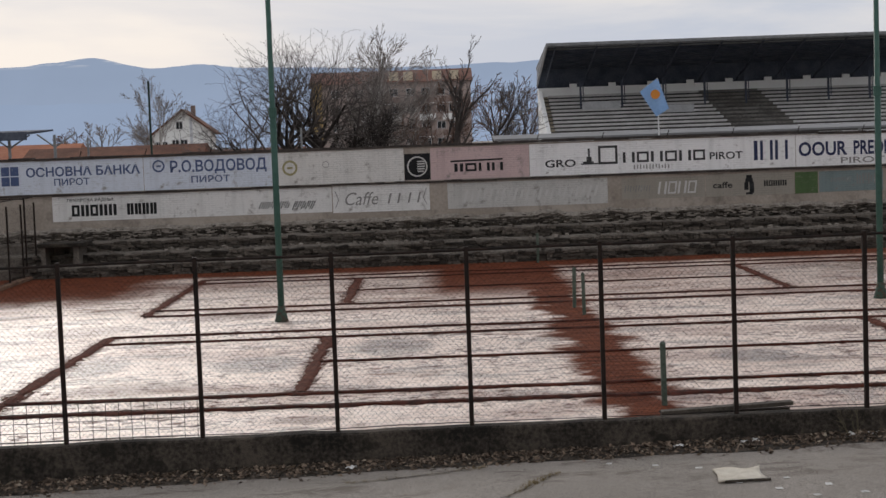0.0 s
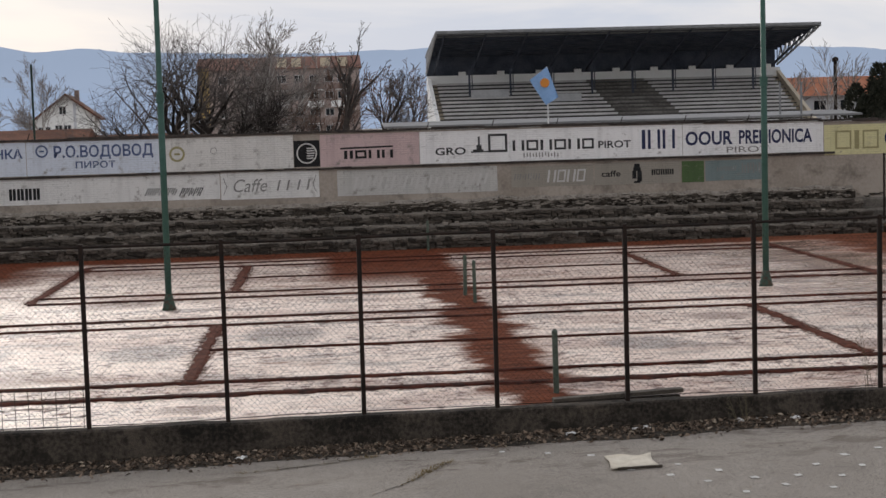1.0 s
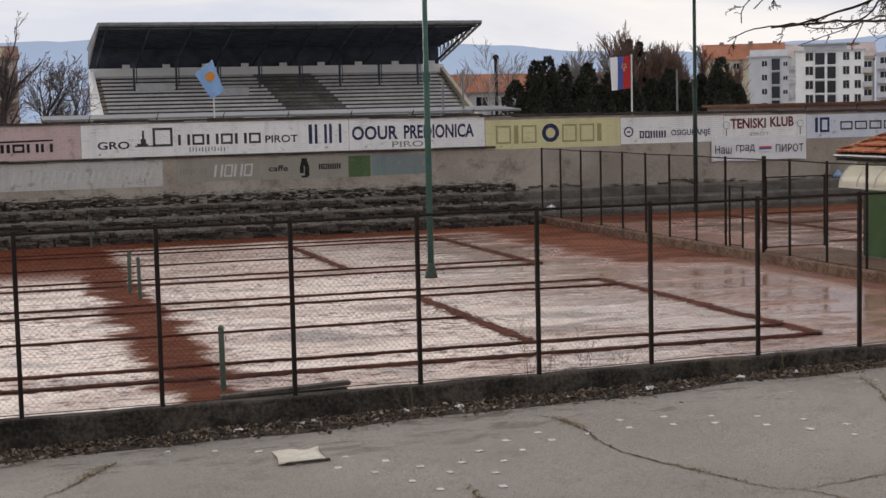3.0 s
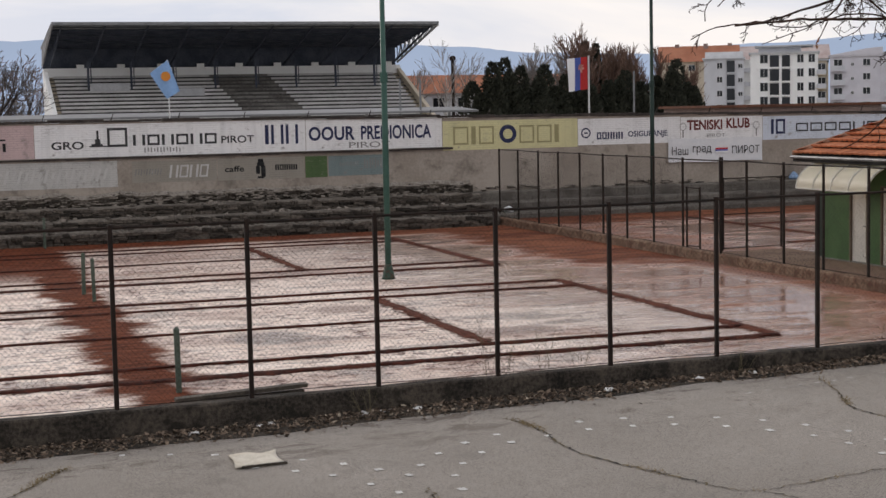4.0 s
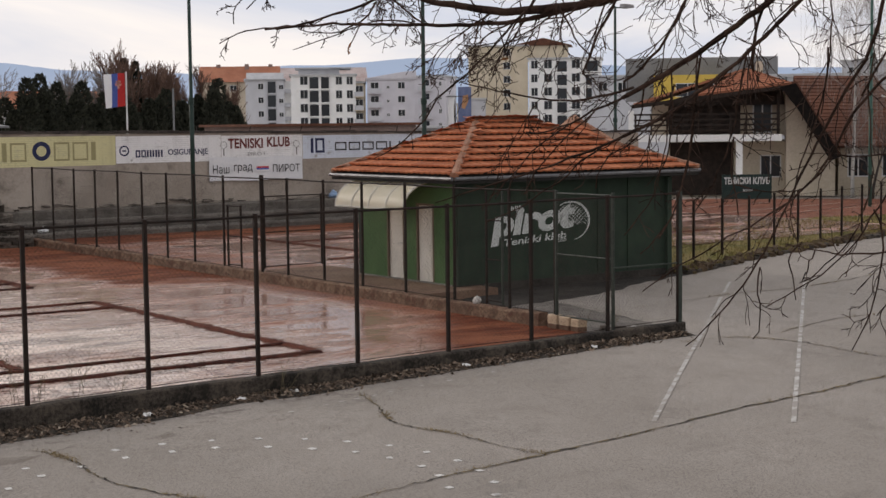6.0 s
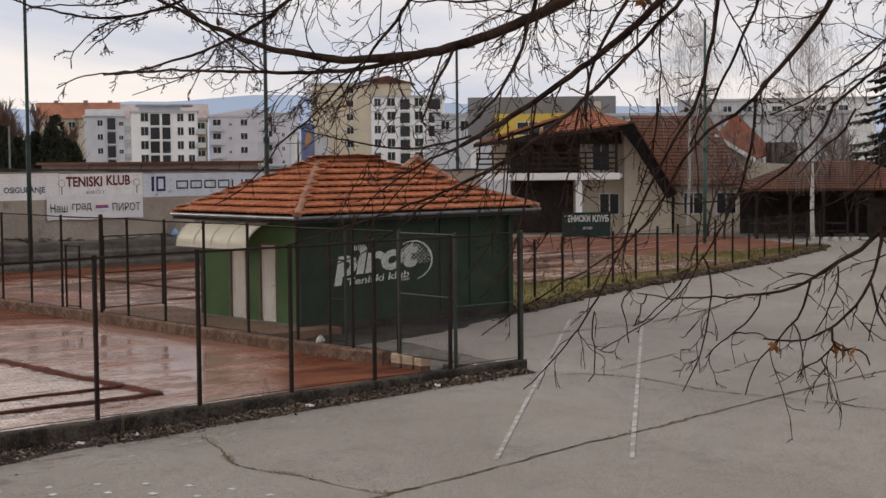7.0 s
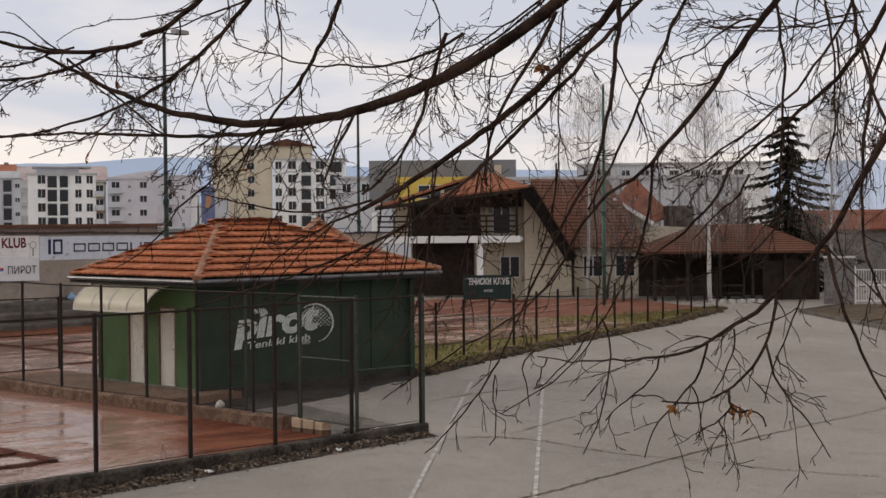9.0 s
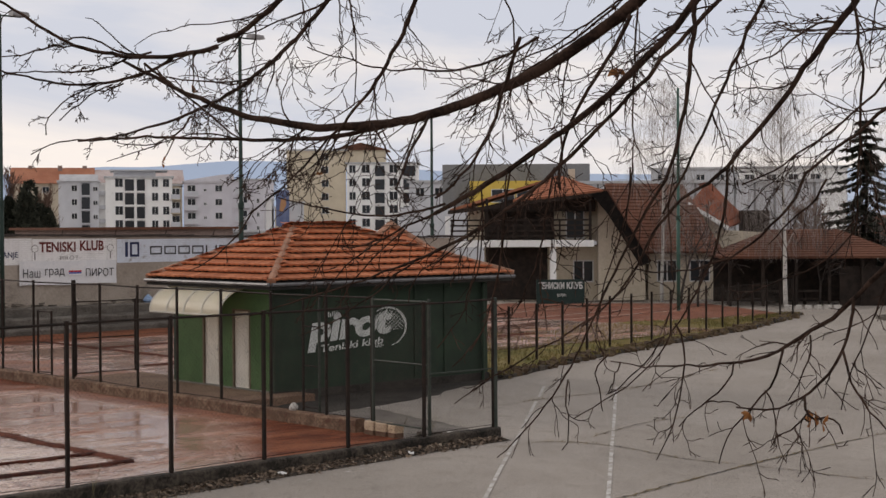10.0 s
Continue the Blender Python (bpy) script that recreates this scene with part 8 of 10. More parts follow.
# boughs that come down from the crown, their ends, and the branches on them
hang(0.0412, 0.0274, (3.74, -19.84, 5.99), (3.56, -19.35, 5.53), (3.19, -18.66, 5.15), (2.76, -18.03, 5.15), kind="bough")
hang(0.0274, 0.0102, (2.76, -18.03, 5.15), (2.56, -17.42, 5.13), (2.37, -16.83, 5.39), (2.16, -16.28, 5.68), kind="tip")
hang(0.0207, 0.0175, (2.72, -17.62, 6.16), (2.64, -17.44, 6.01), (2.58, -17.27, 5.82), (2.44, -17.05, 5.77), kind="bough")
hang(0.0175, 0.0122, (2.44, -17.05, 5.73), (2.28, -16.75, 5.65), (2.11, -16.45, 5.66), (1.94, -16.15, 5.76), kind="tip")
hang(0.0122, 0.0083, (1.94, -16.15, 5.76), (1.75, -15.94, 5.84), (1.62, -15.76, 6.08), (1.43, -15.55, 6.18), kind="tip")
hang(0.0081, 0.0061, (2.28, -16.47, 5.73), (2.12, -16.31, 5.63), (2.01, -16.15, 5.94), (1.86, -16.00, 5.81), kind="branch")
hang(0.0120, 0.0063, (2.35, -16.63, 5.68), (2.11, -16.25, 5.40), (1.77, -15.82, 5.52), (1.47, -15.46, 5.69), kind="branch")
hang(0.0081, 0.0042, (2.16, -16.40, 5.70), (1.98, -16.08, 5.50), (1.79, -15.78, 5.69), (1.61, -15.53, 5.59), kind="branch")
hang(0.0061, 0.0041, (2.00, -16.19, 5.51), (1.88, -16.12, 5.43), (1.68, -16.02, 5.36), (1.70, -16.03, 5.15), kind="branch")
hang(0.0061, 0.0041, (2.10, -16.25, 5.51), (1.99, -16.15, 5.46), (1.90, -16.06, 5.37), (1.83, -15.98, 5.26), kind="branch")
hang(0.0081, 0.0042, (1.77, -16.06, 5.78), (1.71, -15.91, 5.74), (1.64, -15.77, 5.72), (1.56, -15.62, 5.72), kind="branch")
hang(0.0080, 0.0042, (2.20, -16.54, 5.14), (2.02, -16.22, 5.09), (1.93, -16.04, 5.20), (1.75, -15.71, 5.03), kind="branch")
hang(0.0166, 0.0061, (2.80, -17.93, 6.11), (2.70, -17.43, 5.52), (2.36, -16.80, 5.16), (1.89, -16.13, 5.11), kind="bough")
hang(0.0163, 0.0060, (2.92, -18.29, 5.16), (2.62, -17.64, 4.97), (2.26, -16.96, 5.18), (1.86, -16.34, 5.10), kind="branch")
hang(0.0158, 0.0055, (2.87, -18.65, 6.04), (2.88, -18.42, 5.50), (2.71, -18.08, 5.15), (2.49, -17.69, 4.75), kind="bough")
hang(0.0105, 0.0038, (3.39, -19.14, 5.67), (3.28, -18.61, 5.40), (3.07, -18.02, 5.50), (2.87, -17.48, 5.72), kind="branch")
hang(0.0255, 0.0139, (3.85, -20.14, 5.97), (3.65, -19.78, 5.38), (3.28, -19.27, 4.93), (2.86, -18.77, 4.58), kind="bough")
hang(0.0216, 0.0101, (4.21, -21.00, 5.90), (4.06, -20.71, 5.54), (3.95, -20.50, 5.08), (3.75, -20.17, 4.74), kind="bough")
hang(0.0101, 0.0068, (3.76, -20.18, 4.75), (3.57, -19.88, 4.58), (3.60, -19.89, 4.41), (3.50, -19.71, 4.11), kind="tip")
hang(0.0068, 0.0035, (3.50, -19.71, 4.11), (3.39, -19.44, 3.80), (3.17, -19.07, 3.68), (3.01, -18.78, 3.40), kind="tip")
hang(0.0161, 0.0082, (4.22, -21.63, 5.83), (4.20, -21.43, 5.29), (4.07, -21.11, 5.13), (3.91, -20.74, 4.79), kind="bough")
hang(0.0099, 0.0034, (3.91, -20.74, 4.80), (3.91, -20.57, 4.39), (3.74, -20.15, 4.15), (3.54, -19.75, 4.25), kind="tip")
hang(0.0099, 0.0051, (4.29, -21.35, 5.87), (4.33, -21.25, 5.42), (4.14, -20.68, 4.90), (3.95, -20.27, 4.74), kind="bough")
hang(0.0110, 0.0078, (3.93, -21.51, 5.81), (3.92, -21.50, 5.49), (3.99, -21.62, 5.19), (4.03, -21.70, 4.88), kind="bough")
hang(0.0099, 0.0066, (4.04, -20.92, 5.88), (4.10, -21.03, 5.50), (4.08, -20.99, 5.11), (4.07, -20.97, 4.72), kind="bough")
hang(0.0066, 0.0034, (4.07, -20.97, 4.72), (4.19, -20.96, 4.26), (4.06, -20.57, 4.25), (3.95, -20.27, 4.07), kind="tip")
hang(0.0151, 0.0101, (3.71, -20.13, 5.95), (3.70, -20.11, 5.55), (3.69, -20.09, 5.15), (3.60, -19.98, 4.77), kind="bough")
hang(0.0101, 0.0051, (3.60, -19.99, 4.78), (3.48, -19.78, 4.43), (3.40, -19.65, 4.04), (3.31, -19.49, 3.66), kind="tip")
hang(0.0068, 0.0035, (3.31, -19.49, 3.66), (3.27, -19.36, 3.45), (3.22, -19.21, 3.23), (3.13, -19.03, 3.08), kind="tip")
hang(0.0119, 0.0069, (4.06, -20.42, 5.95), (3.95, -20.22, 5.51), (3.87, -20.06, 5.03), (3.74, -19.84, 4.57), kind="bough")
hang(0.0137, 0.0069, (3.62, -19.70, 5.77), (3.55, -19.57, 5.42), (3.35, -19.29, 5.14), (3.41, -19.31, 4.72), kind="branch")
hang(0.0069, 0.0034, (3.65, -19.73, 5.82), (3.62, -19.70, 5.37), (3.64, -19.72, 4.92), (3.59, -19.67, 4.47), kind="branch")
hang(0.0083, 0.0034, (4.10, -20.83, 5.65), (4.04, -20.63, 5.72), (4.06, -20.43, 5.39), (3.95, -20.11, 5.42), kind="branch")
hang(0.0134, 0.0103, (3.80, -20.24, 5.83), (3.52, -19.79, 5.33), (3.26, -19.39, 4.66), (2.79, -18.85, 4.35), kind="bough")
hang(0.0065, 0.0034, (4.22, -21.42, 5.65), (4.18, -21.10, 5.60), (4.12, -20.76, 5.53), (4.05, -20.41, 5.67), kind="branch")
hang(0.0081, 0.0049, (4.11, -21.23, 5.86), (4.12, -21.25, 5.55), (4.18, -21.35, 5.09), (4.11, -21.24, 4.81), kind="bough")
hang(0.0088, 0.0054, (3.81, -19.61, 6.02), (3.70, -19.33, 5.67), (3.48, -18.95, 5.52), (3.29, -18.63, 5.24), kind="bough")
hang(0.0122, 0.0071, (3.24, -19.14, 5.66), (3.19, -19.00, 5.31), (3.21, -18.92, 4.89), (2.99, -18.63, 4.68), kind="branch")
hang(0.0106, 0.0071, (2.97, -18.60, 5.20), (2.91, -18.55, 5.05), (2.86, -18.50, 4.89), (2.81, -18.46, 4.73), kind="branch")
hang(0.0072, 0.0035, (2.76, -18.29, 5.16), (2.81, -18.37, 5.04), (2.80, -18.41, 4.87), (2.89, -18.53, 4.80), kind="branch")
hang(0.0073, 0.0037, (2.76, -18.04, 6.08), (2.83, -18.05, 5.83), (2.87, -18.04, 5.56), (2.86, -17.99, 5.29), kind="bough")
hang(0.0098, 0.0057, (2.08, -16.70, 5.62), (2.21, -16.90, 5.45), (2.32, -17.09, 5.26), (2.44, -17.29, 5.10), kind="branch")
hang(0.0075, 0.0039, (2.55, -17.50, 5.61), (2.49, -17.30, 5.30), (2.23, -16.91, 5.61), (2.05, -16.68, 5.50), kind="branch")
hang(0.0058, 0.0039, (2.30, -16.96, 5.70), (2.31, -16.96, 5.61), (2.30, -16.96, 5.51), (2.30, -16.95, 5.42), kind="branch")
hang(0.0086, 0.0036, (2.84, -18.89, 4.64), (2.65, -18.53, 4.52), (2.50, -18.27, 4.58), (2.29, -17.93, 4.69), kind="branch")
hang(0.0087, 0.0035, (2.86, -18.77, 4.58), (2.75, -18.60, 4.51), (2.67, -18.43, 4.36), (2.54, -18.24, 4.38), kind="tip")
hang(0.0086, 0.0036, (2.79, -18.85, 4.35), (2.62, -18.47, 4.18), (2.42, -18.10, 4.07), (2.20, -17.74, 3.94), kind="tip")
hang(0.0052, 0.0034, (2.92, -18.96, 4.43), (2.84, -18.89, 4.28), (2.67, -18.74, 4.27), (2.67, -18.74, 4.04), kind="branch")
hang(0.0052, 0.0035, (2.71, -18.78, 4.31), (2.59, -18.58, 4.13), (2.45, -18.39, 3.94), (2.28, -18.16, 3.83), kind="branch")
hang(0.0052, 0.0035, (2.61, -18.56, 4.42), (2.51, -18.43, 4.33), (2.40, -18.30, 4.20), (2.39, -18.25, 4.00), kind="branch")
hang(0.0052, 0.0035, (2.73, -18.66, 4.50), (2.63, -18.53, 4.36), (2.51, -18.39, 4.21), (2.47, -18.31, 4.00), kind="branch")
hang(0.0074, 0.0037, (2.49, -17.69, 4.75), (2.31, -17.53, 4.60), (2.26, -17.45, 4.29), (2.05, -17.27, 4.22), kind="tip")
hang(0.0052, 0.0034, (3.00, -19.04, 4.73), (3.02, -19.06, 4.39), (2.98, -19.02, 4.01), (2.80, -18.85, 3.76), kind="branch")
hang(0.0052, 0.0034, (3.11, -19.15, 4.83), (3.09, -19.12, 4.46), (3.10, -19.14, 4.07), (2.95, -18.99, 3.74), kind="branch")
hang(0.0235, 0.0143, (4.09, -21.80, 5.21), (4.01, -21.59, 4.89), (3.98, -21.46, 4.47), (3.85, -21.19, 4.19), kind="bough")
hang(0.0143, 0.0081, (3.85, -21.19, 4.19), (3.81, -21.01, 3.98), (3.73, -20.77, 3.80), (3.63, -20.51, 3.73), kind="tip")
hang(0.0081, 0.0034, (3.63, -20.51, 3.73), (3.59, -20.24, 3.68), (3.53, -19.95, 3.66), (3.46, -19.67, 3.69), kind="tip")
hang(0.0111, 0.0079, (3.80, -21.12, 4.10), (3.80, -21.11, 4.00), (3.79, -21.10, 3.91), (3.77, -21.07, 3.82), kind="branch")
hang(0.0095, 0.0049, (3.77, -21.07, 3.82), (3.76, -20.91, 3.56), (3.72, -20.78, 3.44), (3.61, -20.48, 3.47), kind="tip")
hang(0.0079, 0.0031, (3.77, -21.07, 3.82), (3.77, -21.15, 3.48), (3.84, -21.29, 3.48), (3.87, -21.41, 3.21), kind="branch")
hang(0.0079, 0.0048, (3.66, -20.90, 3.56), (3.66, -20.90, 3.32), (3.75, -21.03, 3.55), (3.77, -21.07, 3.36), kind="branch")
hang(0.0064, 0.0032, (3.67, -20.91, 3.47), (3.67, -20.86, 3.38), (3.64, -20.75, 3.35), (3.64, -20.69, 3.26), kind="branch")
hang(0.0048, 0.0032, (3.63, -20.86, 3.39), (3.64, -20.87, 3.36), (3.64, -20.87, 3.32), (3.65, -20.89, 3.29), kind="branch")
hang(0.0081, 0.0033, (3.76, -20.69, 3.80), (3.78, -20.66, 3.53), (3.62, -20.38, 3.41), (3.63, -20.34, 3.13), kind="branch")
hang(0.0049, 0.0033, (3.70, -20.61, 3.57), (3.78, -20.65, 3.47), (3.79, -20.62, 3.35), (3.81, -20.59, 3.24), kind="branch")
hang(0.0065, 0.0033, (3.60, -20.47, 3.73), (3.64, -20.40, 3.49), (3.58, -20.22, 3.50), (3.57, -20.10, 3.33), kind="branch")
hang(0.0050, 0.0033, (3.66, -20.22, 3.47), (3.70, -20.27, 3.49), (3.74, -20.33, 3.50), (3.78, -20.38, 3.45), kind="branch")
hang(0.0063, 0.0032, (3.82, -21.33, 4.30), (3.83, -21.28, 4.01), (3.76, -21.11, 3.77), (3.77, -21.06, 3.49), kind="branch")
hang(0.0048, 0.0031, (3.80, -21.11, 3.75), (3.79, -21.16, 3.70), (3.80, -21.23, 3.66), (3.80, -21.29, 3.62), kind="branch")
hang(0.0064, 0.0033, (3.76, -20.87, 3.89), (3.79, -20.86, 3.76), (3.79, -20.79, 3.62), (3.78, -20.71, 3.51), kind="branch")
hang(0.0126, 0.0061, (3.86, -21.39, 4.36), (3.84, -21.49, 4.07), (3.82, -21.60, 3.79), (3.84, -21.76, 3.55), kind="branch")
hang(0.0064, 0.0032, (3.86, -21.20, 4.74), (3.87, -21.22, 4.60), (3.88, -21.23, 4.44), (3.94, -21.33, 4.34), kind="branch")
hang(0.0110, 0.0062, (3.98, -21.60, 5.22), (3.93, -21.58, 4.82), (3.86, -21.53, 4.38), (3.93, -21.72, 4.02), kind="bough")
hang(0.0101, 0.0051, (3.82, -20.26, 4.84), (3.85, -20.25, 4.48), (3.80, -20.13, 4.16), (3.70, -19.94, 3.87), kind="branch")
hang(0.0051, 0.0035, (3.70, -19.94, 3.87), (3.69, -19.83, 3.59), (3.56, -19.57, 3.47), (3.46, -19.37, 3.32), kind="tip")
hang(0.0082, 0.0034, (3.98, -20.83, 4.76), (3.99, -20.74, 4.61), (3.97, -20.58, 4.51), (3.96, -20.45, 4.39), kind="branch")
hang(0.0051, 0.0035, (3.56, -19.78, 4.22), (3.55, -19.56, 3.93), (3.51, -19.42, 4.00), (3.41, -19.17, 4.05), kind="branch")
hang(0.0068, 0.0034, (3.54, -19.76, 4.85), (3.58, -19.75, 4.54), (3.50, -19.61, 4.27), (3.48, -19.54, 3.97), kind="branch")
hang(0.0069, 0.0035, (3.38, -19.29, 4.86), (3.36, -19.20, 4.44), (3.37, -19.19, 4.23), (3.22, -18.98, 3.85), kind="branch")
hang(0.0069, 0.0035, (3.20, -19.09, 4.87), (3.18, -19.03, 4.48), (3.23, -19.02, 3.89), (3.00, -18.77, 3.63), kind="branch")
hang(0.0053, 0.0035, (3.15, -18.91, 4.66), (3.12, -18.88, 4.48), (3.13, -18.88, 4.28), (3.08, -18.84, 4.10), kind="branch")
hang(0.0052, 0.0035, (3.33, -19.23, 4.34), (3.31, -19.21, 4.18), (3.33, -19.23, 4.02), (3.35, -19.25, 3.86), kind="branch")
hang(0.0068, 0.0034, (3.71, -19.96, 3.92), (3.80, -20.07, 3.66), (3.71, -19.96, 3.35), (3.64, -19.87, 3.10), kind="branch")
hang(0.0050, 0.0034, (3.55, -20.08, 4.81), (3.52, -20.00, 4.52), (3.64, -20.08, 4.22), (3.60, -19.98, 3.92), kind="branch")
hang(0.0051, 0.0034, (3.29, -19.48, 3.58), (3.28, -19.42, 3.43), (3.39, -19.48, 3.28), (3.34, -19.38, 3.14), kind="branch")
hang(0.0051, 0.0034, (3.45, -19.66, 3.73), (3.37, -19.57, 3.66), (3.42, -19.62, 3.49), (3.43, -19.63, 3.39), kind="branch")
hang(0.0051, 0.0034, (3.50, -19.71, 3.68), (3.48, -19.69, 3.62), (3.47, -19.67, 3.56), (3.45, -19.66, 3.50), kind="branch")
hang(0.0051, 0.0034, (3.66, -19.90, 3.83), (3.64, -19.82, 3.69), (3.59, -19.71, 3.56), (3.52, -19.58, 3.48), kind="branch")
# thinner side branches
hang(0.0090, 0.0030, (3.05, -17.55, 6.06), (2.92, -17.29, 5.93), (2.76, -17.01, 5.88), (2.59, -16.75, 5.76), kind="side")
hang(0.0067, 0.0030, (2.90, -16.78, 5.55), (2.80, -16.62, 5.46), (2.70, -16.49, 5.62), (2.58, -16.34, 5.59), kind="side")
hang(0.0056, 0.0030, (2.72, -17.37, 6.01), (2.56, -17.06, 5.81), (2.32, -16.75, 5.99), (2.14, -16.47, 5.76), kind="side")
hang(0.0056, 0.0030, (2.28, -16.24, 5.74), (2.19, -16.13, 5.80), (2.14, -16.10, 5.97), (2.04, -15.98, 6.00), kind="side")
hang(0.0078, 0.0030, (3.77, -19.51, 5.92), (3.69, -19.14, 5.64), (3.54, -18.71, 5.55), (3.37, -18.33, 5.34), kind="side")
hang(0.0056, 0.0030, (3.35, -17.60, 5.48), (3.37, -17.60, 5.28), (3.40, -17.63, 5.06), (3.49, -17.80, 4.95), kind="side")
hang(0.0056, 0.0030, (4.32, -21.30, 5.62), (4.30, -20.95, 5.58), (4.25, -20.62, 5.66), (4.18, -20.28, 5.66), kind="side")
hang(0.0078, 0.0030, (4.27, -21.22, 5.53), (4.30, -21.27, 5.32), (4.31, -21.16, 5.11), (4.32, -21.21, 4.89), kind="side")
hang(0.0078, 0.0030, (4.44, -21.24, 5.56), (4.46, -21.40, 5.40), (4.48, -21.26, 5.13), (4.49, -21.45, 4.99), kind="side")
hang(0.0067, 0.0030, (3.35, -18.07, 5.22), (3.34, -18.01, 5.07), (3.31, -17.95, 4.93), (3.27, -17.87, 4.79), kind="side")
hang(0.0067, 0.0030, (3.27, -17.33, 5.18), (3.24, -17.26, 5.05), (3.20, -17.19, 4.92), (3.15, -17.10, 4.81), kind="side")
hang(0.0067, 0.0030, (3.38, -17.57, 5.21), (3.29, -17.39, 5.06), (3.17, -17.17, 4.99), (3.07, -17.01, 4.81), kind="side")
hang(0.0078, 0.0030, (3.69, -19.04, 5.10), (3.71, -19.06, 4.99), (3.71, -19.05, 4.88), (3.70, -19.03, 4.77), kind="side")
hang(0.0067, 0.0030, (3.67, -18.51, 5.40), (3.71, -18.54, 5.15), (3.60, -18.29, 4.95), (3.54, -18.15, 4.79), kind="side")
hang(0.0067, 0.0030, (3.67, -18.56, 6.01), (3.76, -18.68, 5.77), (3.74, -18.57, 5.50), (3.71, -18.46, 5.27), kind="side")
hang(0.0078, 0.0030, (2.64, -16.40, 5.30), (2.58, -16.30, 5.08), (2.41, -16.08, 5.07), (2.28, -15.92, 5.14), kind="side")
hang(0.0067, 0.0030, (2.78, -16.81, 5.12), (2.57, -16.51, 5.26), (2.40, -16.27, 5.05), (2.19, -16.00, 4.98), kind="side")
hang(0.0067, 0.0030, (2.12, -16.36, 5.51), (2.06, -16.29, 5.47), (2.01, -16.21, 5.46), (1.94, -16.14, 5.45), kind="side")
hang(0.0078, 0.0030, (2.52, -16.65, 5.73), (2.37, -16.43, 5.65), (2.21, -16.21, 5.52), (2.03, -15.98, 5.52), kind="side")
hang(0.0067, 0.0030, (2.36, -16.41, 5.62), (2.44, -16.50, 5.43), (2.56, -16.65, 5.32), (2.66, -16.78, 5.18), kind="side")


def smooth_line(pts, per=5):
    """A curve through the guide points of a bough."""
    pts = [Vector(p) for p in pts]
    out = []
    for i in range(len(pts) - 1):
        a, b, c, d = pts[max(i - 1, 0)], pts[i], pts[i + 1], pts[min(i + 2, len(pts) - 1)]
        for k in range(per):
            t = k / per
            out.append(0.5 * ((2 * b) + (c - a) * t + (2 * a - 5 * b + 4 * c - d) * t * t + (3 * b - a - 3 * c + d) * t ** 3))
    return out + [pts[-1]]


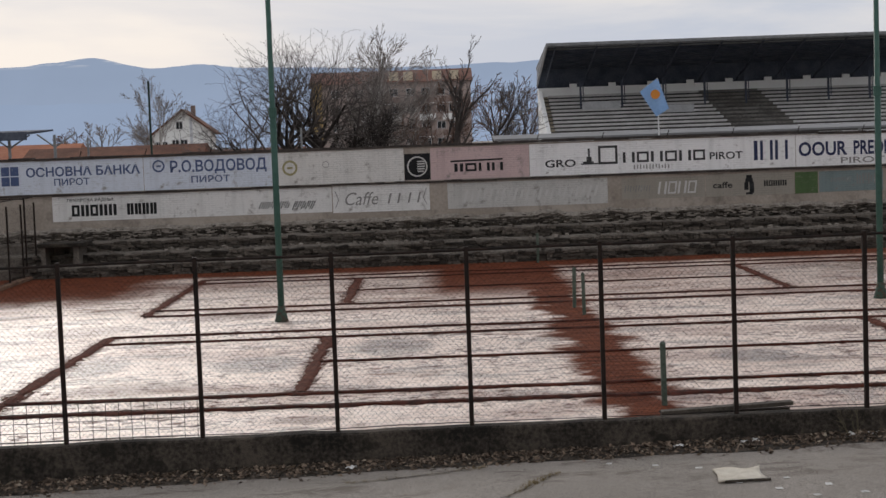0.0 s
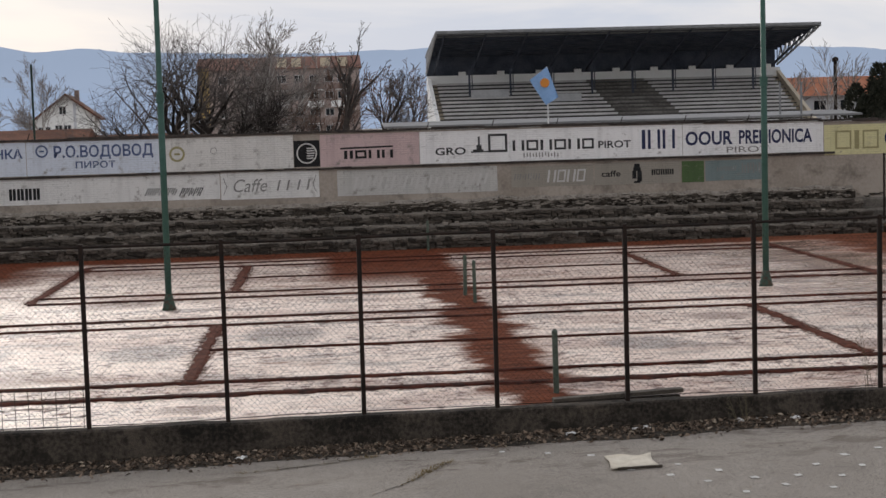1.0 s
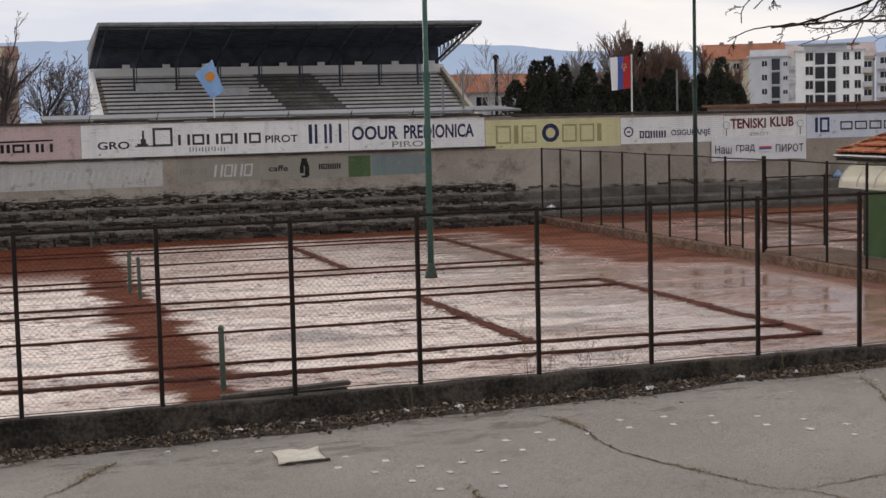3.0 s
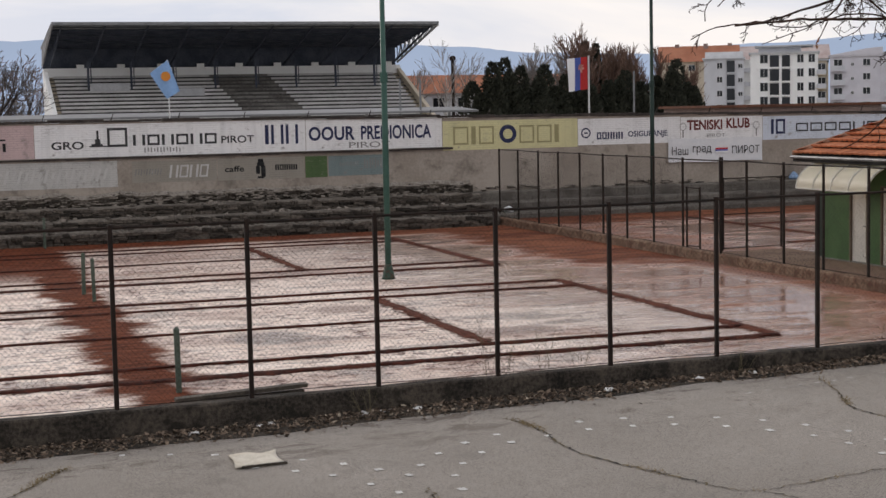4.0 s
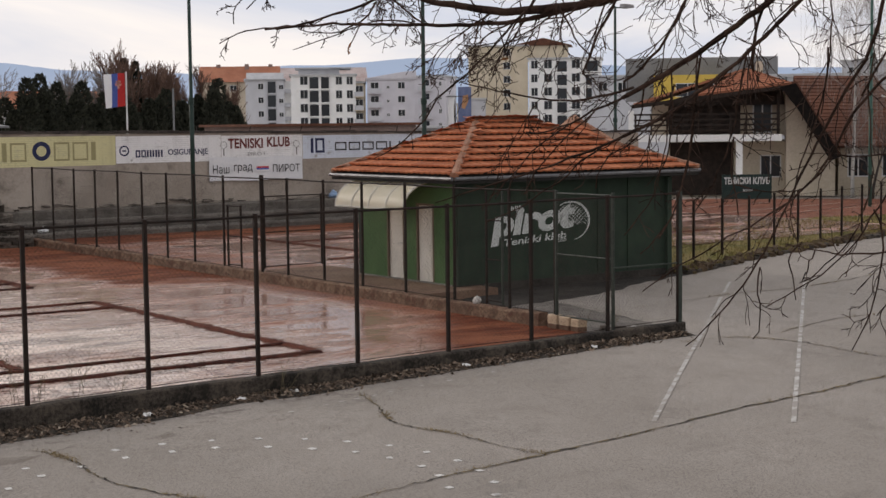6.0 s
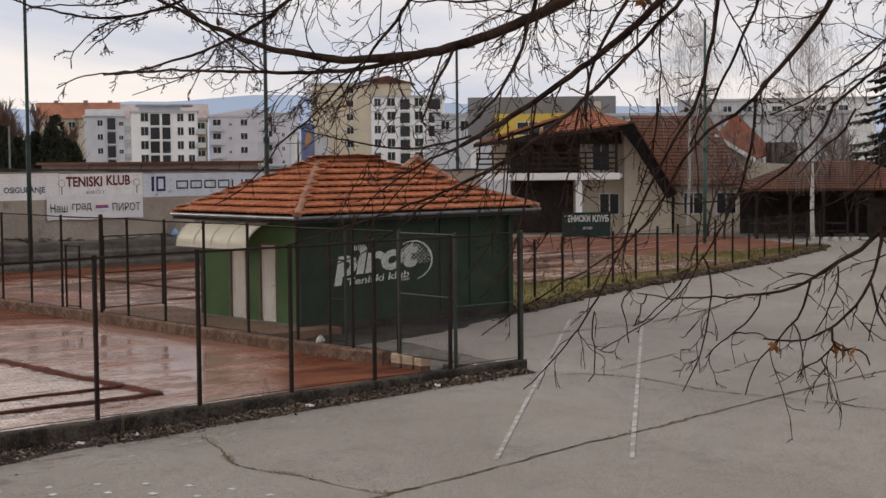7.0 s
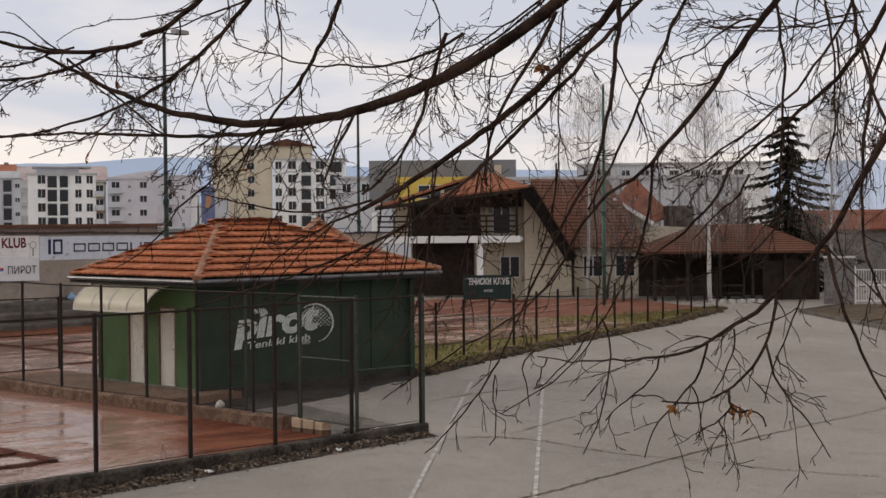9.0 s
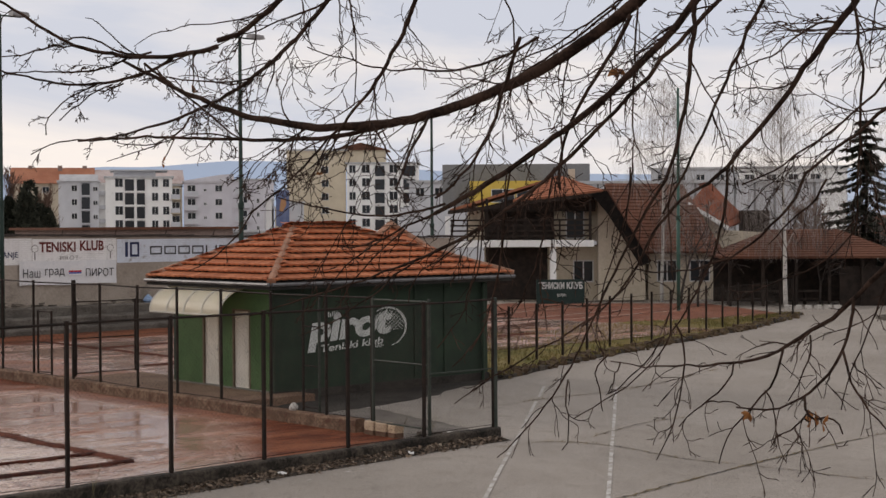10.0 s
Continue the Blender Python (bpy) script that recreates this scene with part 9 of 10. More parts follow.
def near_tree():
    rng = random.Random(77)
    foot = Vector((6.4, -23.6, -0.3))
    t = thing("tree", pose(*foot), "old bare tree with long boughs hanging over the yard", "tree")
    crown = Vector((6.2, -23.3, 7.2))
    part("trunk", Geo().tube([(0, 0, -0.2), (0.05, 0.1, 2.5), (-0.1, 0.2, 5), crown - foot, crown - foot + Vector((0.2, -0.2, 2.2))], [0.34, 0.26, 0.22, 0.17, 0.06], 12), M_BARK, t, "", True)
    twigs = Geo()
    opts = dict(levels=4, segs=(12, 9, 7, 5), kids=(6, 4, 2), bare=(0.10, 0.12, 0.2), angle=(22, 58), shrink=(0.34, 0.66), wander=0.19, rise=(-0.05, -0.045, -0.02), thin=0.0025)
    low_opts = dict(opts, kids=(5, 3, 1), angle=(28, 56), shrink=(0.34, 0.62), wander=0.15, rise=(-0.055, -0.05, -0.03), bare=(0.12, 0.15, 0.25))
    for root, tip, line, kind in BOUGHS:
        low = line[-1].z < 4.6 and line[0].z < 5.3
        path = line
        if kind == "bough":                  # joins the trunk above the view
            path = [crown, crown.lerp(line[0], 0.4) + Vector((0, 0, 2.2)), crown.lerp(line[0], 0.8) + Vector((0, 0, 1.0))] + line
        n, m = len(path), len(line)
        radii = [root * 1.3] * (n - m) + [root + (tip - root) * i / (m - 1) for i in range(m)]
        radii = [max(0.0028, r * (1 + 0.10 * noise.noise(Vector((i * 0.7, root * 999, 0))))) for i, r in enumerate(radii)]
        part("bough", Geo().tube([p - foot for p in path], radii, 8 if root > 0.012 else 5), M_TWIGNEAR, t, "", True)
        total = sum((line[i + 1] - line[i]).length for i in range(m - 1))
        plan = ((1, 1.7, (0.30, 0.62)), (2, 4.2, (0.12, 0.32))) if low else ((0, 0.35, (0.5, 1.0)), (1, 3.1, (0.3, 0.8)), (2, 3.4, (0.15, 0.4)))
        if root < 0.006:
            plan = ((1, 0.8, (0.22, 0.42)), (2, 4.2, (0.10, 0.28)))
        for level, rate, reach in plan:
            count = int(total * rate + rng.random())
            for k in range(count):
                i = int((k + rng.random()) / count * (m - 1))
                d = (line[min(i + 1, m - 1)] - line[max(i - 1, 0)]).normalized()
                axis = d.orthogonal()
                axis.rotate(Matrix.Rotation(rng.uniform(0, 6.28), 3, d))
                a = radians(rng.uniform(16, 46) if level == 0 else rng.uniform(22, 56) if level == 1 else rng.uniform(28, 68))
                nd = (d * math.cos(a) + axis.normalized() * math.sin(a) + Vector((0, 0, -0.16))).normalized()
                r = max(0.0034, min(0.0065, radii[i + n - m] * 0.5))
                grow([twigs, twigs, twigs], rng, line[i] - foot, nd, rng.uniform(*reach) * (1.0 - 0.45 * i / m) * max(0.30, 1.0 - 0.5 * max(0.0, (line[i] - crown).length - 6.7)), r, level, low_opts if low else opts)
    tagged(part("twig_crown", twigs, M_TWIGNEAR, t), "fine hanging bare twigs", "", "", "stuff")
    M_LEAF = surface("dry_leaf", (0.20, 0.075, 0.025), (0.30, 0.13, 0.04), 0.8, 20, 60, 0.3, 0.003)
    for x, y, z, s in ((3.56, -19.63, 5.45, 1.3), (3.70, -20.95, 3.40, 1.35), (3.72, -20.90, 3.42, 1.2), (3.68, -21.0, 3.42, 1.1), (2.6, -16.5, 5.46, 0.9), (3.65, -20.54, 3.44, 0.9), (2.07, -16.93, 4.94, 0.9), (2.89, -17.62, 4.86, 0.8)):
        s *= 0.72
        tip = Vector((x, y, z))
        near = min((p for _, _, line, _ in BOUGHS for p in line), key=lambda p: (p - tip).length)
        part("leaf_twig", Geo().tube([near - foot, near.lerp(tip, 0.6) + Vector((0, 0, -0.01)) - foot, tip - foot], [0.005, 0.004, 0.003], 4), M_TWIGNEAR, t)
        g = Geo()
        m = pose(x, y, z, rng.uniform(0, 360), rng.uniform(0, 360), rng.uniform(0, 360))
        for k in range(3):
            a = -0.9 + 0.9 * k
            end = Vector((0.075 * s * math.sin(a), 0.02 * k, -0.085 * s * math.cos(a)))
            w = Vector((math.cos(a), 0, math.sin(a))) * 0.022 * s
            g.face(*[m @ p - foot for p in (Vector((0, 0, 0)), end * 0.5 + w, end, end * 0.5 - w + Vector((0, 0.012, 0)))])
        part("dry_leaf", g, M_LEAF, t, "curled brown leaf")


near_tree()

# ---- small things and wear ----
M_CRACK = surface("crack_dirt", (0.030, 0.027, 0.024), (0.060, 0.052, 0.044), 0.95, 3, 30, 0.5, 0.01, dirt=(0.19, 0.145, 0.075), dirt_lo=0.46, dirt_hi=0.58)
M_STRAW = surface("dry_straw_grass", (0.15, 0.110, 0.050), (0.27, 0.200, 0.100), 0.9, 2, 20, 0.2)
M_ROADPAINT = surface("worn_white_road_paint", (0.48, 0.47, 0.45), (0.66, 0.65, 0.62), 0.85, 2.5, 30, 0.3, 0.004, dirt=(0.24, 0.228, 0.212), dirt_lo=0.53, dirt_hi=0.68)
M_LINEPAINT = surface("faint_line_paint", (0.41, 0.395, 0.37), (0.51, 0.495, 0.47), 0.88, 2.5, 30, 0.3, 0.004, dirt=(0.27, 0.245, 0.215), dirt_lo=0.42, dirt_hi=0.58)
M_CARD = surface("soggy_cardboard", (0.52, 0.47, 0.385), (0.66, 0.61, 0.52), 0.9, 5, 30, 0.6, 0.012)
M_PAPER = surface("white_litter", (0.55, 0.54, 0.52), (0.68, 0.67, 0.65), 0.8, 12, 40, 0.3)


def crack(points, seed, width=0.035):
    rng = random.Random(seed)
    line = smooth_line([(x, y, 0) for x, y in points], 14)
    g = Geo()
    for i, p in enumerate(line):
        d = line[min(i + 1, len(line) - 1)] - line[max(i - 1, 0)]
        s = Vector((-d.y, d.x, 0)).normalized()
        p = p + s * rng.gauss(0, 0.022)
        w = width * rng.uniform(0.5, 1.4) * min(1.0, 0.25 + 3 * min(i, len(line) - 1 - i) / len(line))
        for q in (p - s * w, p + s * w):
            g.v.append((q.x, q.y, ground_z(q.x, q.y) + 0.012))
    g.f = [(2 * i, 2 * i + 2, 2 * i + 3, 2 * i + 1) for i in range(len(line) - 1)]
    weedy = setting("crack", g, M_CRACK, "dark weedy crack in the asphalt", "crack")
    b = Geo()
    for i, p in enumerate(line):
        thick = max(0.0, noise.noise(Vector((p.x * 0.9, p.y * 0.9, seed))) + 0.12)
        for k in range(int(22 * thick)):
            q = p + Vector((rng.gauss(0, 0.05), rng.gauss(0, 0.05), 0))
            q.z = ground_z(q.x, q.y) + 0.01
            a = rng.uniform(0, 6.28)
            w = Vector((math.cos(a), math.sin(a), 0)) * 0.006
            b.face(q - w, q + w, q + Vector((rng.gauss(0, 0.03), rng.gauss(0, 0.03), rng.uniform(0.01, 0.05))))
    if b.f:
        tagged(part("dry_grass", b, M_STRAW, weedy), "dry straw-coloured grass in the crack", "", "", "stuff")


for k, c in enumerate((
    ((4.32, -4.15), (4.58, -4.59), (4.66, -5.42), (4.55, -6.63), (4.74, -7.63), (5.01, -8.39), (5.21, -8.95), (5.44, -9.57), (5.75, -9.87)),
    ((10.56, -3.55), (10.0, -5.1), (9.62, -5.95), (9.60, -6.8), (9.78, -7.45), (9.78, -8.4), (9.90, -9.4)),
    ((5.75, -9.87), (7.6, -9.6), (9.3, -9.43), (11.46, -9.27), (14.3, -8.9), (16.2, -8.8), (18.5, -8.5), (21.25, -8.11), (24.84, -7.75), (29.26, -7.5), (33.0, -7.3)),
    ((18.6, -3.3), (19.85, -3.4), (20.4, -4.7), (20.2, -6.2), (20.1, -7.1), (20.4, -8.73), (20.53, -10.5), (20.93, -12.15)),
    ((5.75, -9.87), (6.1, -10.7), (6.6, -12.0)),
    ((21.5, 1.2), (24.97, 1.65), (27.29, 1.56), (30.16, 1.97), (34.0, 3.0)),
    ((20.65, -3.69), (23.66, -2.87), (25.08, -2.91)),
    ((-3.37, -6.39), (-2.84, -5.76), (-2.45, -5.06), (-2.14, -4.65)),
    ((2.06, -7.88), (1.99, -8.68), (2.1, -9.6)),
    ((-5.2, -4.6), (-4.2, -4.35), (-3.2, -4.0)),
)):
    crack(c, 200 + k, 0.026 if k == 2 else 0.018)


def paint_mark(ax, ay, bx, by, width, label, name, group="", mat=M_ROADPAINT):
    """A worn stripe of road paint laid on the asphalt."""
    a, b = Vector((ax, ay, 0)), Vector((bx, by, 0))
    d = b - a
    s = Vector((-d.y, d.x, 0)).normalized() * width / 2
    n = max(1, int(d.length / 0.5))
    g = Geo()
    for i in range(n + 1):
        p = a + d * (i / n)
        for q in (p - s, p + s):
            g.v.append((q.x, q.y, ground_z(q.x, q.y) + 0.010))
    g.f = [(2 * i, 2 * i + 2, 2 * i + 3, 2 * i + 1) for i in range(n)]
    return tagged(part(name, g, mat), label, "road marking", group, "structure")


paint_mark(12.62, -8.72, 24.5, 1.4, 0.078, "thin worn white line painted on the asphalt", "painted_line", "", M_LINEPAINT)
paint_mark(25.2, 1.97, 26.92, 3.43, 0.078, "thin worn white line painted on the asphalt", "painted_line", "", M_LINEPAINT)
paint_mark(14.10, -10.19, 28.56, 2.25, 0.078, "thin worn white line painted on the asphalt", "painted_line", "", M_LINEPAINT)
DASHES = ((-1.34, -4.16), (-0.69, -4.44), (-0.10, -4.75), (0.27, -5.78), (0.73, -6.24), (0.97, -5.64), (1.13, -6.70), (1.43, -6.13), (1.46, -7.39), (1.78, -6.66), (1.67, -7.96), (2.06, -7.14), (2.37, -6.68), (2.81, -6.13), (2.60, -7.44), (2.92, -6.84), (2.45, -8.16), (3.37, -5.66), (3.38, -6.34), (3.97, -5.36), (3.98, -5.93), (4.61, -5.78), (5.41, -5.10), (5.32, -5.66), (6.11, -5.18), (6.00, -5.74), (6.78, -5.44), (6.60, -5.93), (7.38, -5.79), (7.21, -6.39), (7.89, -6.28), (7.63, -6.92), (8.27, -6.85), (7.99, -7.51), (8.59, -7.48), (8.15, -8.15), (8.75, -8.19), (8.21, -8.85), (8.77, -8.90), (8.08, -9.44), (8.65, -9.56), (7.80, -10.05), (7.37, -10.57), (8.41, -10.20), (8.03, -10.73))
rng = random.Random(31)
for x, y in DASHES:
    a = rng.uniform(-0.25, 0.25)
    l = rng.uniform(0.040, 0.055)
    paint_mark(x - l * math.cos(a), y - l * math.sin(a), x + l * math.cos(a), y + l * math.sin(a), rng.uniform(0.09, 0.135), "short worn white dash painted on the asphalt", "painted_dash", "painted dashes")
for k in range(20):                         # a faint row of small dots by the kerb
    x = 8.0 + 0.36 * k
    paint_mark(x, -4.45 + 0.06 * k + rng.uniform(-0.05, 0.05), x + 0.12, -4.44 + 0.06 * k, 0.05, "small faint white dash painted on the asphalt", "painted_dash", "painted dashes", M_LINEPAINT)

# soggy sheet of cardboard
cb = thing("cardboard_sheet", pose(0.36, -5.38, ground_z(0.36, -5.38) + 0.012, 0, 0, 4), "pale soggy cardboard sheet lying on the asphalt", "cardboard")
g = Geo()
for i in range(9):
    for j in range(7):
        u, v = i / 8 - 0.5, j / 6 - 0.5
        edge = 0.02 * math.sin(9 * u + 5 * v)
        g.v.append((0.66 * u + 0.12 * v + edge, 0.78 * v + 0.5 * edge, 0.025 + 0.02 * math.sin(7 * u) * math.cos(5 * v) + 0.05 * max(0, abs(u) - 0.3)))
g.f = [(7 * i + j, 7 * i + 7 + j, 7 * i + 8 + j, 7 * i + 1 + j) for i in range(8) for j in range(6)]
sheet = part("sheet", g, M_CARD, cb, "", True)
solid = sheet.modifiers.new("thick", "SOLIDIFY")
solid.thickness = 0.02
part("crumpled_flap", Geo().box(-0.3, 0.34, -0.41, -0.37, 0.0, 0.03), M_KERB, cb, "dark wet edge")

# drift of dead leaves and dirt along the kerb
def leaf_litter():
    n = Nodes("dead_leaves")
    c = n.mix(n.step(n.island(), 0, 1), (0.048, 0.034, 0.025), (0.25, 0.185, 0.135))
    c = n.mix(n.step(n.island(), 0.93, 0.97), c, (0.36, 0.30, 0.23))
    n.done(c, 0.85, 0, 0.3)
    rng = random.Random(55)
    g = Geo()
    for _ in range(17000):
        x = rng.uniform(-13, 19.4)
        reach = 0.60 + 0.45 * noise.noise(Vector((x * 0.55, 0, 3)))
        if x > 8:
            reach *= 0.72
        d = abs(rng.gauss(0, 0.42)) * reach
        y = fence_y(x) - 0.16 - d
        s = rng.uniform(0.018, 0.040) if rng.random() < 0.6 else rng.uniform(0.04, 0.075)
        z = ground_z(x, y) + max(0.0, 0.085 * (1 - d / max(reach, 0.1))) * rng.random() + 0.008
        m = pose(x, y, z, rng.uniform(-50, 50), rng.uniform(-50, 50), rng.uniform(0, 360))
        g.face(*[m @ Vector(p) for p in ((-s, 0, 0), (0, -0.45 * s, 0.2 * s), (s, 0, 0), (0, 0.45 * s, 0.25 * s))])
    for _ in range(700):                     # strays on the yard
        x, y = rng.uniform(-8, 22), rng.uniform(-11, -3.6)
        s = rng.uniform(0.012, 0.03)
        m = pose(x, y, ground_z(x, y) + 0.012, rng.uniform(-15, 15), rng.uniform(-15, 15), rng.uniform(0, 360))
        g.face(*[m @ Vector(p) for p in ((-s, 0, 0), (0, -0.45 * s, 0.1 * s), (s, 0, 0), (0, 0.45 * s, 0.1 * s))])
    tagged(part("dead_leaves", g, n.m), "drift of brown dead leaves along the kerb", "leaf litter", "", "stuff")
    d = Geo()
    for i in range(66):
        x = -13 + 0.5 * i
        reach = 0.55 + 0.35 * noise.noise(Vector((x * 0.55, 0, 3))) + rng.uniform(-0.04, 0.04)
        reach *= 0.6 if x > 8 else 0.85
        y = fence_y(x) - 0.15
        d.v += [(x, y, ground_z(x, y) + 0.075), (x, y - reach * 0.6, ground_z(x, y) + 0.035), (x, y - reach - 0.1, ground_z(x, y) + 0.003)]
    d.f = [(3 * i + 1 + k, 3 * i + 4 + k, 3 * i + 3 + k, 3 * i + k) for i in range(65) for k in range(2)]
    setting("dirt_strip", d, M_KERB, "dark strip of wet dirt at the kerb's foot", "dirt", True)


leaf_litter()
for k, (x, y) in enumerate(((-0.17, -3.36), (0.86, -3.33), (1.06, -3.25), (2.56, -3.15), (2.91, -3.12), (3.44, -3.2), (6.8, -3.17), (9.63, -2.98), (8.59, -3.0), (-5.2, -3.75), (13.4, -2.85), (16.6, -2.8))):
    rng = random.Random(300 + k)
    g = Geo()
    for i in range(4):
        for j in range(4):
            g.v.append((0.05 * i - 0.075 + rng.uniform(-0.015, 0.015), 0.04 * j - 0.06 + rng.uniform(-0.015, 0.015), 0.03 + rng.uniform(-0.025, 0.035)))
    g.f = [(4 * i + j, 4 * i + 4 + j, 4 * i + 5 + j, 4 * i + 1 + j) for i in range(3) for j in range(3)]
    o = part("paper_scrap", g, M_PAPER, None, "", False, pose(x, y, ground_z(x, y) + 0.03, 0, 0, 37 * k))
    tagged(o, "crumpled white paper scrap among the leaves", "litter", "litter along the kerb")

# dry weeds at the fence
M_WEED = surface("dry_weed", (0.10, 0.085, 0.05), (0.17, 0.14, 0.085), 0.9, 8, 40, 0.2)
for k, (x, y, z, h) in enumerate(((4.9, -2.5, 0.0, 1.2), (5.3, -2.45, 0.0, 0.9), (5.9, -2.6, 0.0, 1.0), (9.4, -2.95, -0.18, 0.75), (2.6, -3.2, -0.25, 0.6), (12.9, -2.2, 0.0, 0.45), (6.6, -2.45, 0.0, 0.7), (18.7, -1.0, 0.0, 0.5), (18.2, -0.6, 0.05, 0.4))):
    rng = random.Random(400 + k)
    w = thing("dry_weed", pose(x, y, z), "dry thin weed growing through the fence", "weed", "weeds by the fence")
    geos = [Geo(), Geo(), Geo()]
    for q in range(5):
        grow(geos, rng, Vector((rng.uniform(-0.1, 0.1), rng.uniform(-0.04, 0.04), 0)), Vector((rng.uniform(-0.4, 0.4), rng.uniform(-0.2, 0.2), 1)).normalized(), h * rng.uniform(0.6, 1.0), 0.004, 1, dict(levels=3, segs=(5, 5, 4), kids=(6, 6), bare=(0.2, 0.2), angle=(15, 50), shrink=(0.25, 0.5), wander=0.1, rise=(0.03, 0.03), thin=0.0016))
    part("stalk", geos[1], M_WEED, w)
    tagged(part("sprig", geos[2], M_WEED, w), "", "", "", "stuff")

# blocks and rubble at the end of the side kerb
M_BLOCK = surface("pale_concrete_block", (0.40, 0.295, 0.20), (0.52, 0.40, 0.285), 0.9, 4, 24, 0.5, 0.01, dirt=(0.18, 0.10, 0.07))
for k, (x, y, w, l, h, a) in enumerate(((17.68, -0.32, 0.24, 0.34, 0.19, 86), (17.70, -0.68, 0.25, 0.33, 0.18, 95), (17.72, -1.02, 0.24, 0.31, 0.16, 82))):
    z = 0.10
    tagged(part("bedding_stone", Geo().cbox(-l / 2, l / 2, -w / 2, w / 2, 0, 0.10, 0.015), M_KERB2, None, "", False, pose(x, y, 0.0, 0, 0, a)), "low stained stone bedded under a loose block", "stone", "bedding stones")
    tagged(part("concrete_block", Geo().cbox(-l / 2, l / 2, -w / 2, w / 2, 0, h, 0.02), M_BLOCK, None, "", False, pose(x, y, z, 0, 0, a)), "pale chipped concrete block at the kerb's end", "concrete block", "loose blocks")


def stone_mesh(seed, mat, n=6):
    """A rough stone about 1 m long, deep and high, chipped at its edges."""
    rng = random.Random(seed)
    g = Geo().cbox(-0.5, 0.5, -0.5, 0.5, 0, 1.0, 0.12)
    g.v = [(x * rng.uniform(0.86, 1.06), y * rng.uniform(0.86, 1.04), z * rng.uniform(0.84, 1.05)) for x, y, z in g.v]
    return g.mesh("stone", mat)


rng = random.Random(91)
rubble = [stone_mesh(500 + i, M_STONE) for i in range(8)]
pale_rubble = [stone_mesh(520 + i, M_WHITESTONE) for i in range(3)]
for k in range(9):
    x, y = 17.95 + rng.uniform(-0.25, 0.8), -1.55 + rng.uniform(-0.45, 0.4)
    s = rng.uniform(0.06, 0.16)
    tagged(part("rubble_stone", rng.choice(rubble + pale_rubble), None, None, "", False, pose(x, y, 0.0, 0, 0, rng.uniform(0, 360)) @ Matrix.Diagonal((s * 1.4, s, s * 0.7, 1))), "small broken stone by the gate", "stone", "loose stones")
g = Geo()
for i in range(7):                          # a rounded lump, blunt on top
    f = i / 6
    for k in range(10):
        a = 0.628 * k
        r = 0.12 * math.sin(math.pi * (0.22 + 0.74 * f)) ** 0.7 * (1 + 0.22 * noise.noise(Vector((math.cos(a) * 1.3, math.sin(a) * 1.3, f * 2))))
        g.v.append((r * math.cos(a), 0.85 * r * math.sin(a), 0.19 * f))
g.f = [(10 * i + k, 10 * i + (k + 1) % 10, 10 * i + 10 + (k + 1) % 10, 10 * i + 10 + k) for i in range(6) for k in range(10)] + [tuple(60 + k for k in range(10))]
tagged(part("white_stone", g, M_WHITESTONE, None, "", True, pose(17.70, 2.55, 0.26, 0, 0, 30)), "rounded whitish stone on the kerb", "stone")
for k in range(7):
    tagged(part("white_stone", pale_rubble[k % 3], None, None, "", False, pose(62.3 + 0.35 * k, 20.1 - 0.35 * k, 0.12, 0, 0, 25 * k) @ Matrix.Diagonal((0.38, 0.3, 0.22, 1))), "whitewashed stone at the birch's foot", "stone", "stones round the birch")
M_BAG = surface("white_plastic_bag", (0.62, 0.64, 0.66), (0.72, 0.74, 0.76), 0.4, 6, 30, 0.3)
M_BLUEBAG = surface("light_blue_plastic", (0.20, 0.32, 0.50), (0.30, 0.42, 0.60), 0.4, 6, 30, 0.3)


def bag(x, y, z, w, h, mat, label):
    rng = random.Random(int(x * 10))
    g = Geo()
    for j in range(6):
        r = w * 0.5 * (0.75, 1.0, 1.02, 0.85, 0.45, 0.12)[j]
        for i in range(10):
            a = 2 * math.pi * i / 10
            q = r * rng.uniform(0.85, 1.1)
            g.v.append((q * math.cos(a), q * math.sin(a), h * j / 5))
    g.f = [(10 * j + i, 10 * j + (i + 1) % 10, 10 * j + 10 + (i + 1) % 10, 10 * j + 10 + i) for j in range(5) for i in range(10)]
    g.f.append(tuple(range(9, -1, -1)))
    g.f.append(tuple(50 + i for i in range(10)))
    tagged(part("plastic_bag", g, mat, None, "", True, pose(x, y, z)), label, "bag")


bag(18.2, 31.0, 0.42, 0.46, 0.26, M_BAG, "white plastic bag lying on the terrace")
bag(32.4, 32.85, 1.18, 0.45, 0.36, M_BLUEBAG, "light blue plastic bag on the terrace")

# old box in the far left corner, and the courts' left fence
nb = thing("concrete_box", pose(-18.4, 30.1, 0.0), "dark concrete box with an open front", "box")
part("shell", Geo().box(0, 0.16, 0, 1.4, 0, 1.15).box(1.2, 1.4, 0, 1.4, 0, 1.15).box(0.16, 1.2, 1.2, 1.4, 0, 1.15), M_STEP, nb)
part("lid", Geo().cbox(-0.1, 1.6, -0.12, 1.5, 1.15, 1.28, 0.02), M_KERB, nb, "dark slab lid")
part("inner_shelf", Geo().box(0.16, 1.2, 0.3, 1.2, 0.0, 0.08), M_KERB, nb)
run_of_fence("dark wire fence along the courts' far side", pose(-18.8, 16.0, 0.1, 0, 0, 90), 8, side_pitch, 2.95, side_net, side_post, 0.02)
setting("kerb_left", Geo().cbox(-18.95, -18.65, 6.0, 31.0, -0.2, 0.12, 0.03), M_KERB2, "low stained kerb under the far fence", "kerb")
back_rail = thing("wire_fence", pose(-24.0, 29.4, 0.1), "dark wire fence before the long wall", "fence")
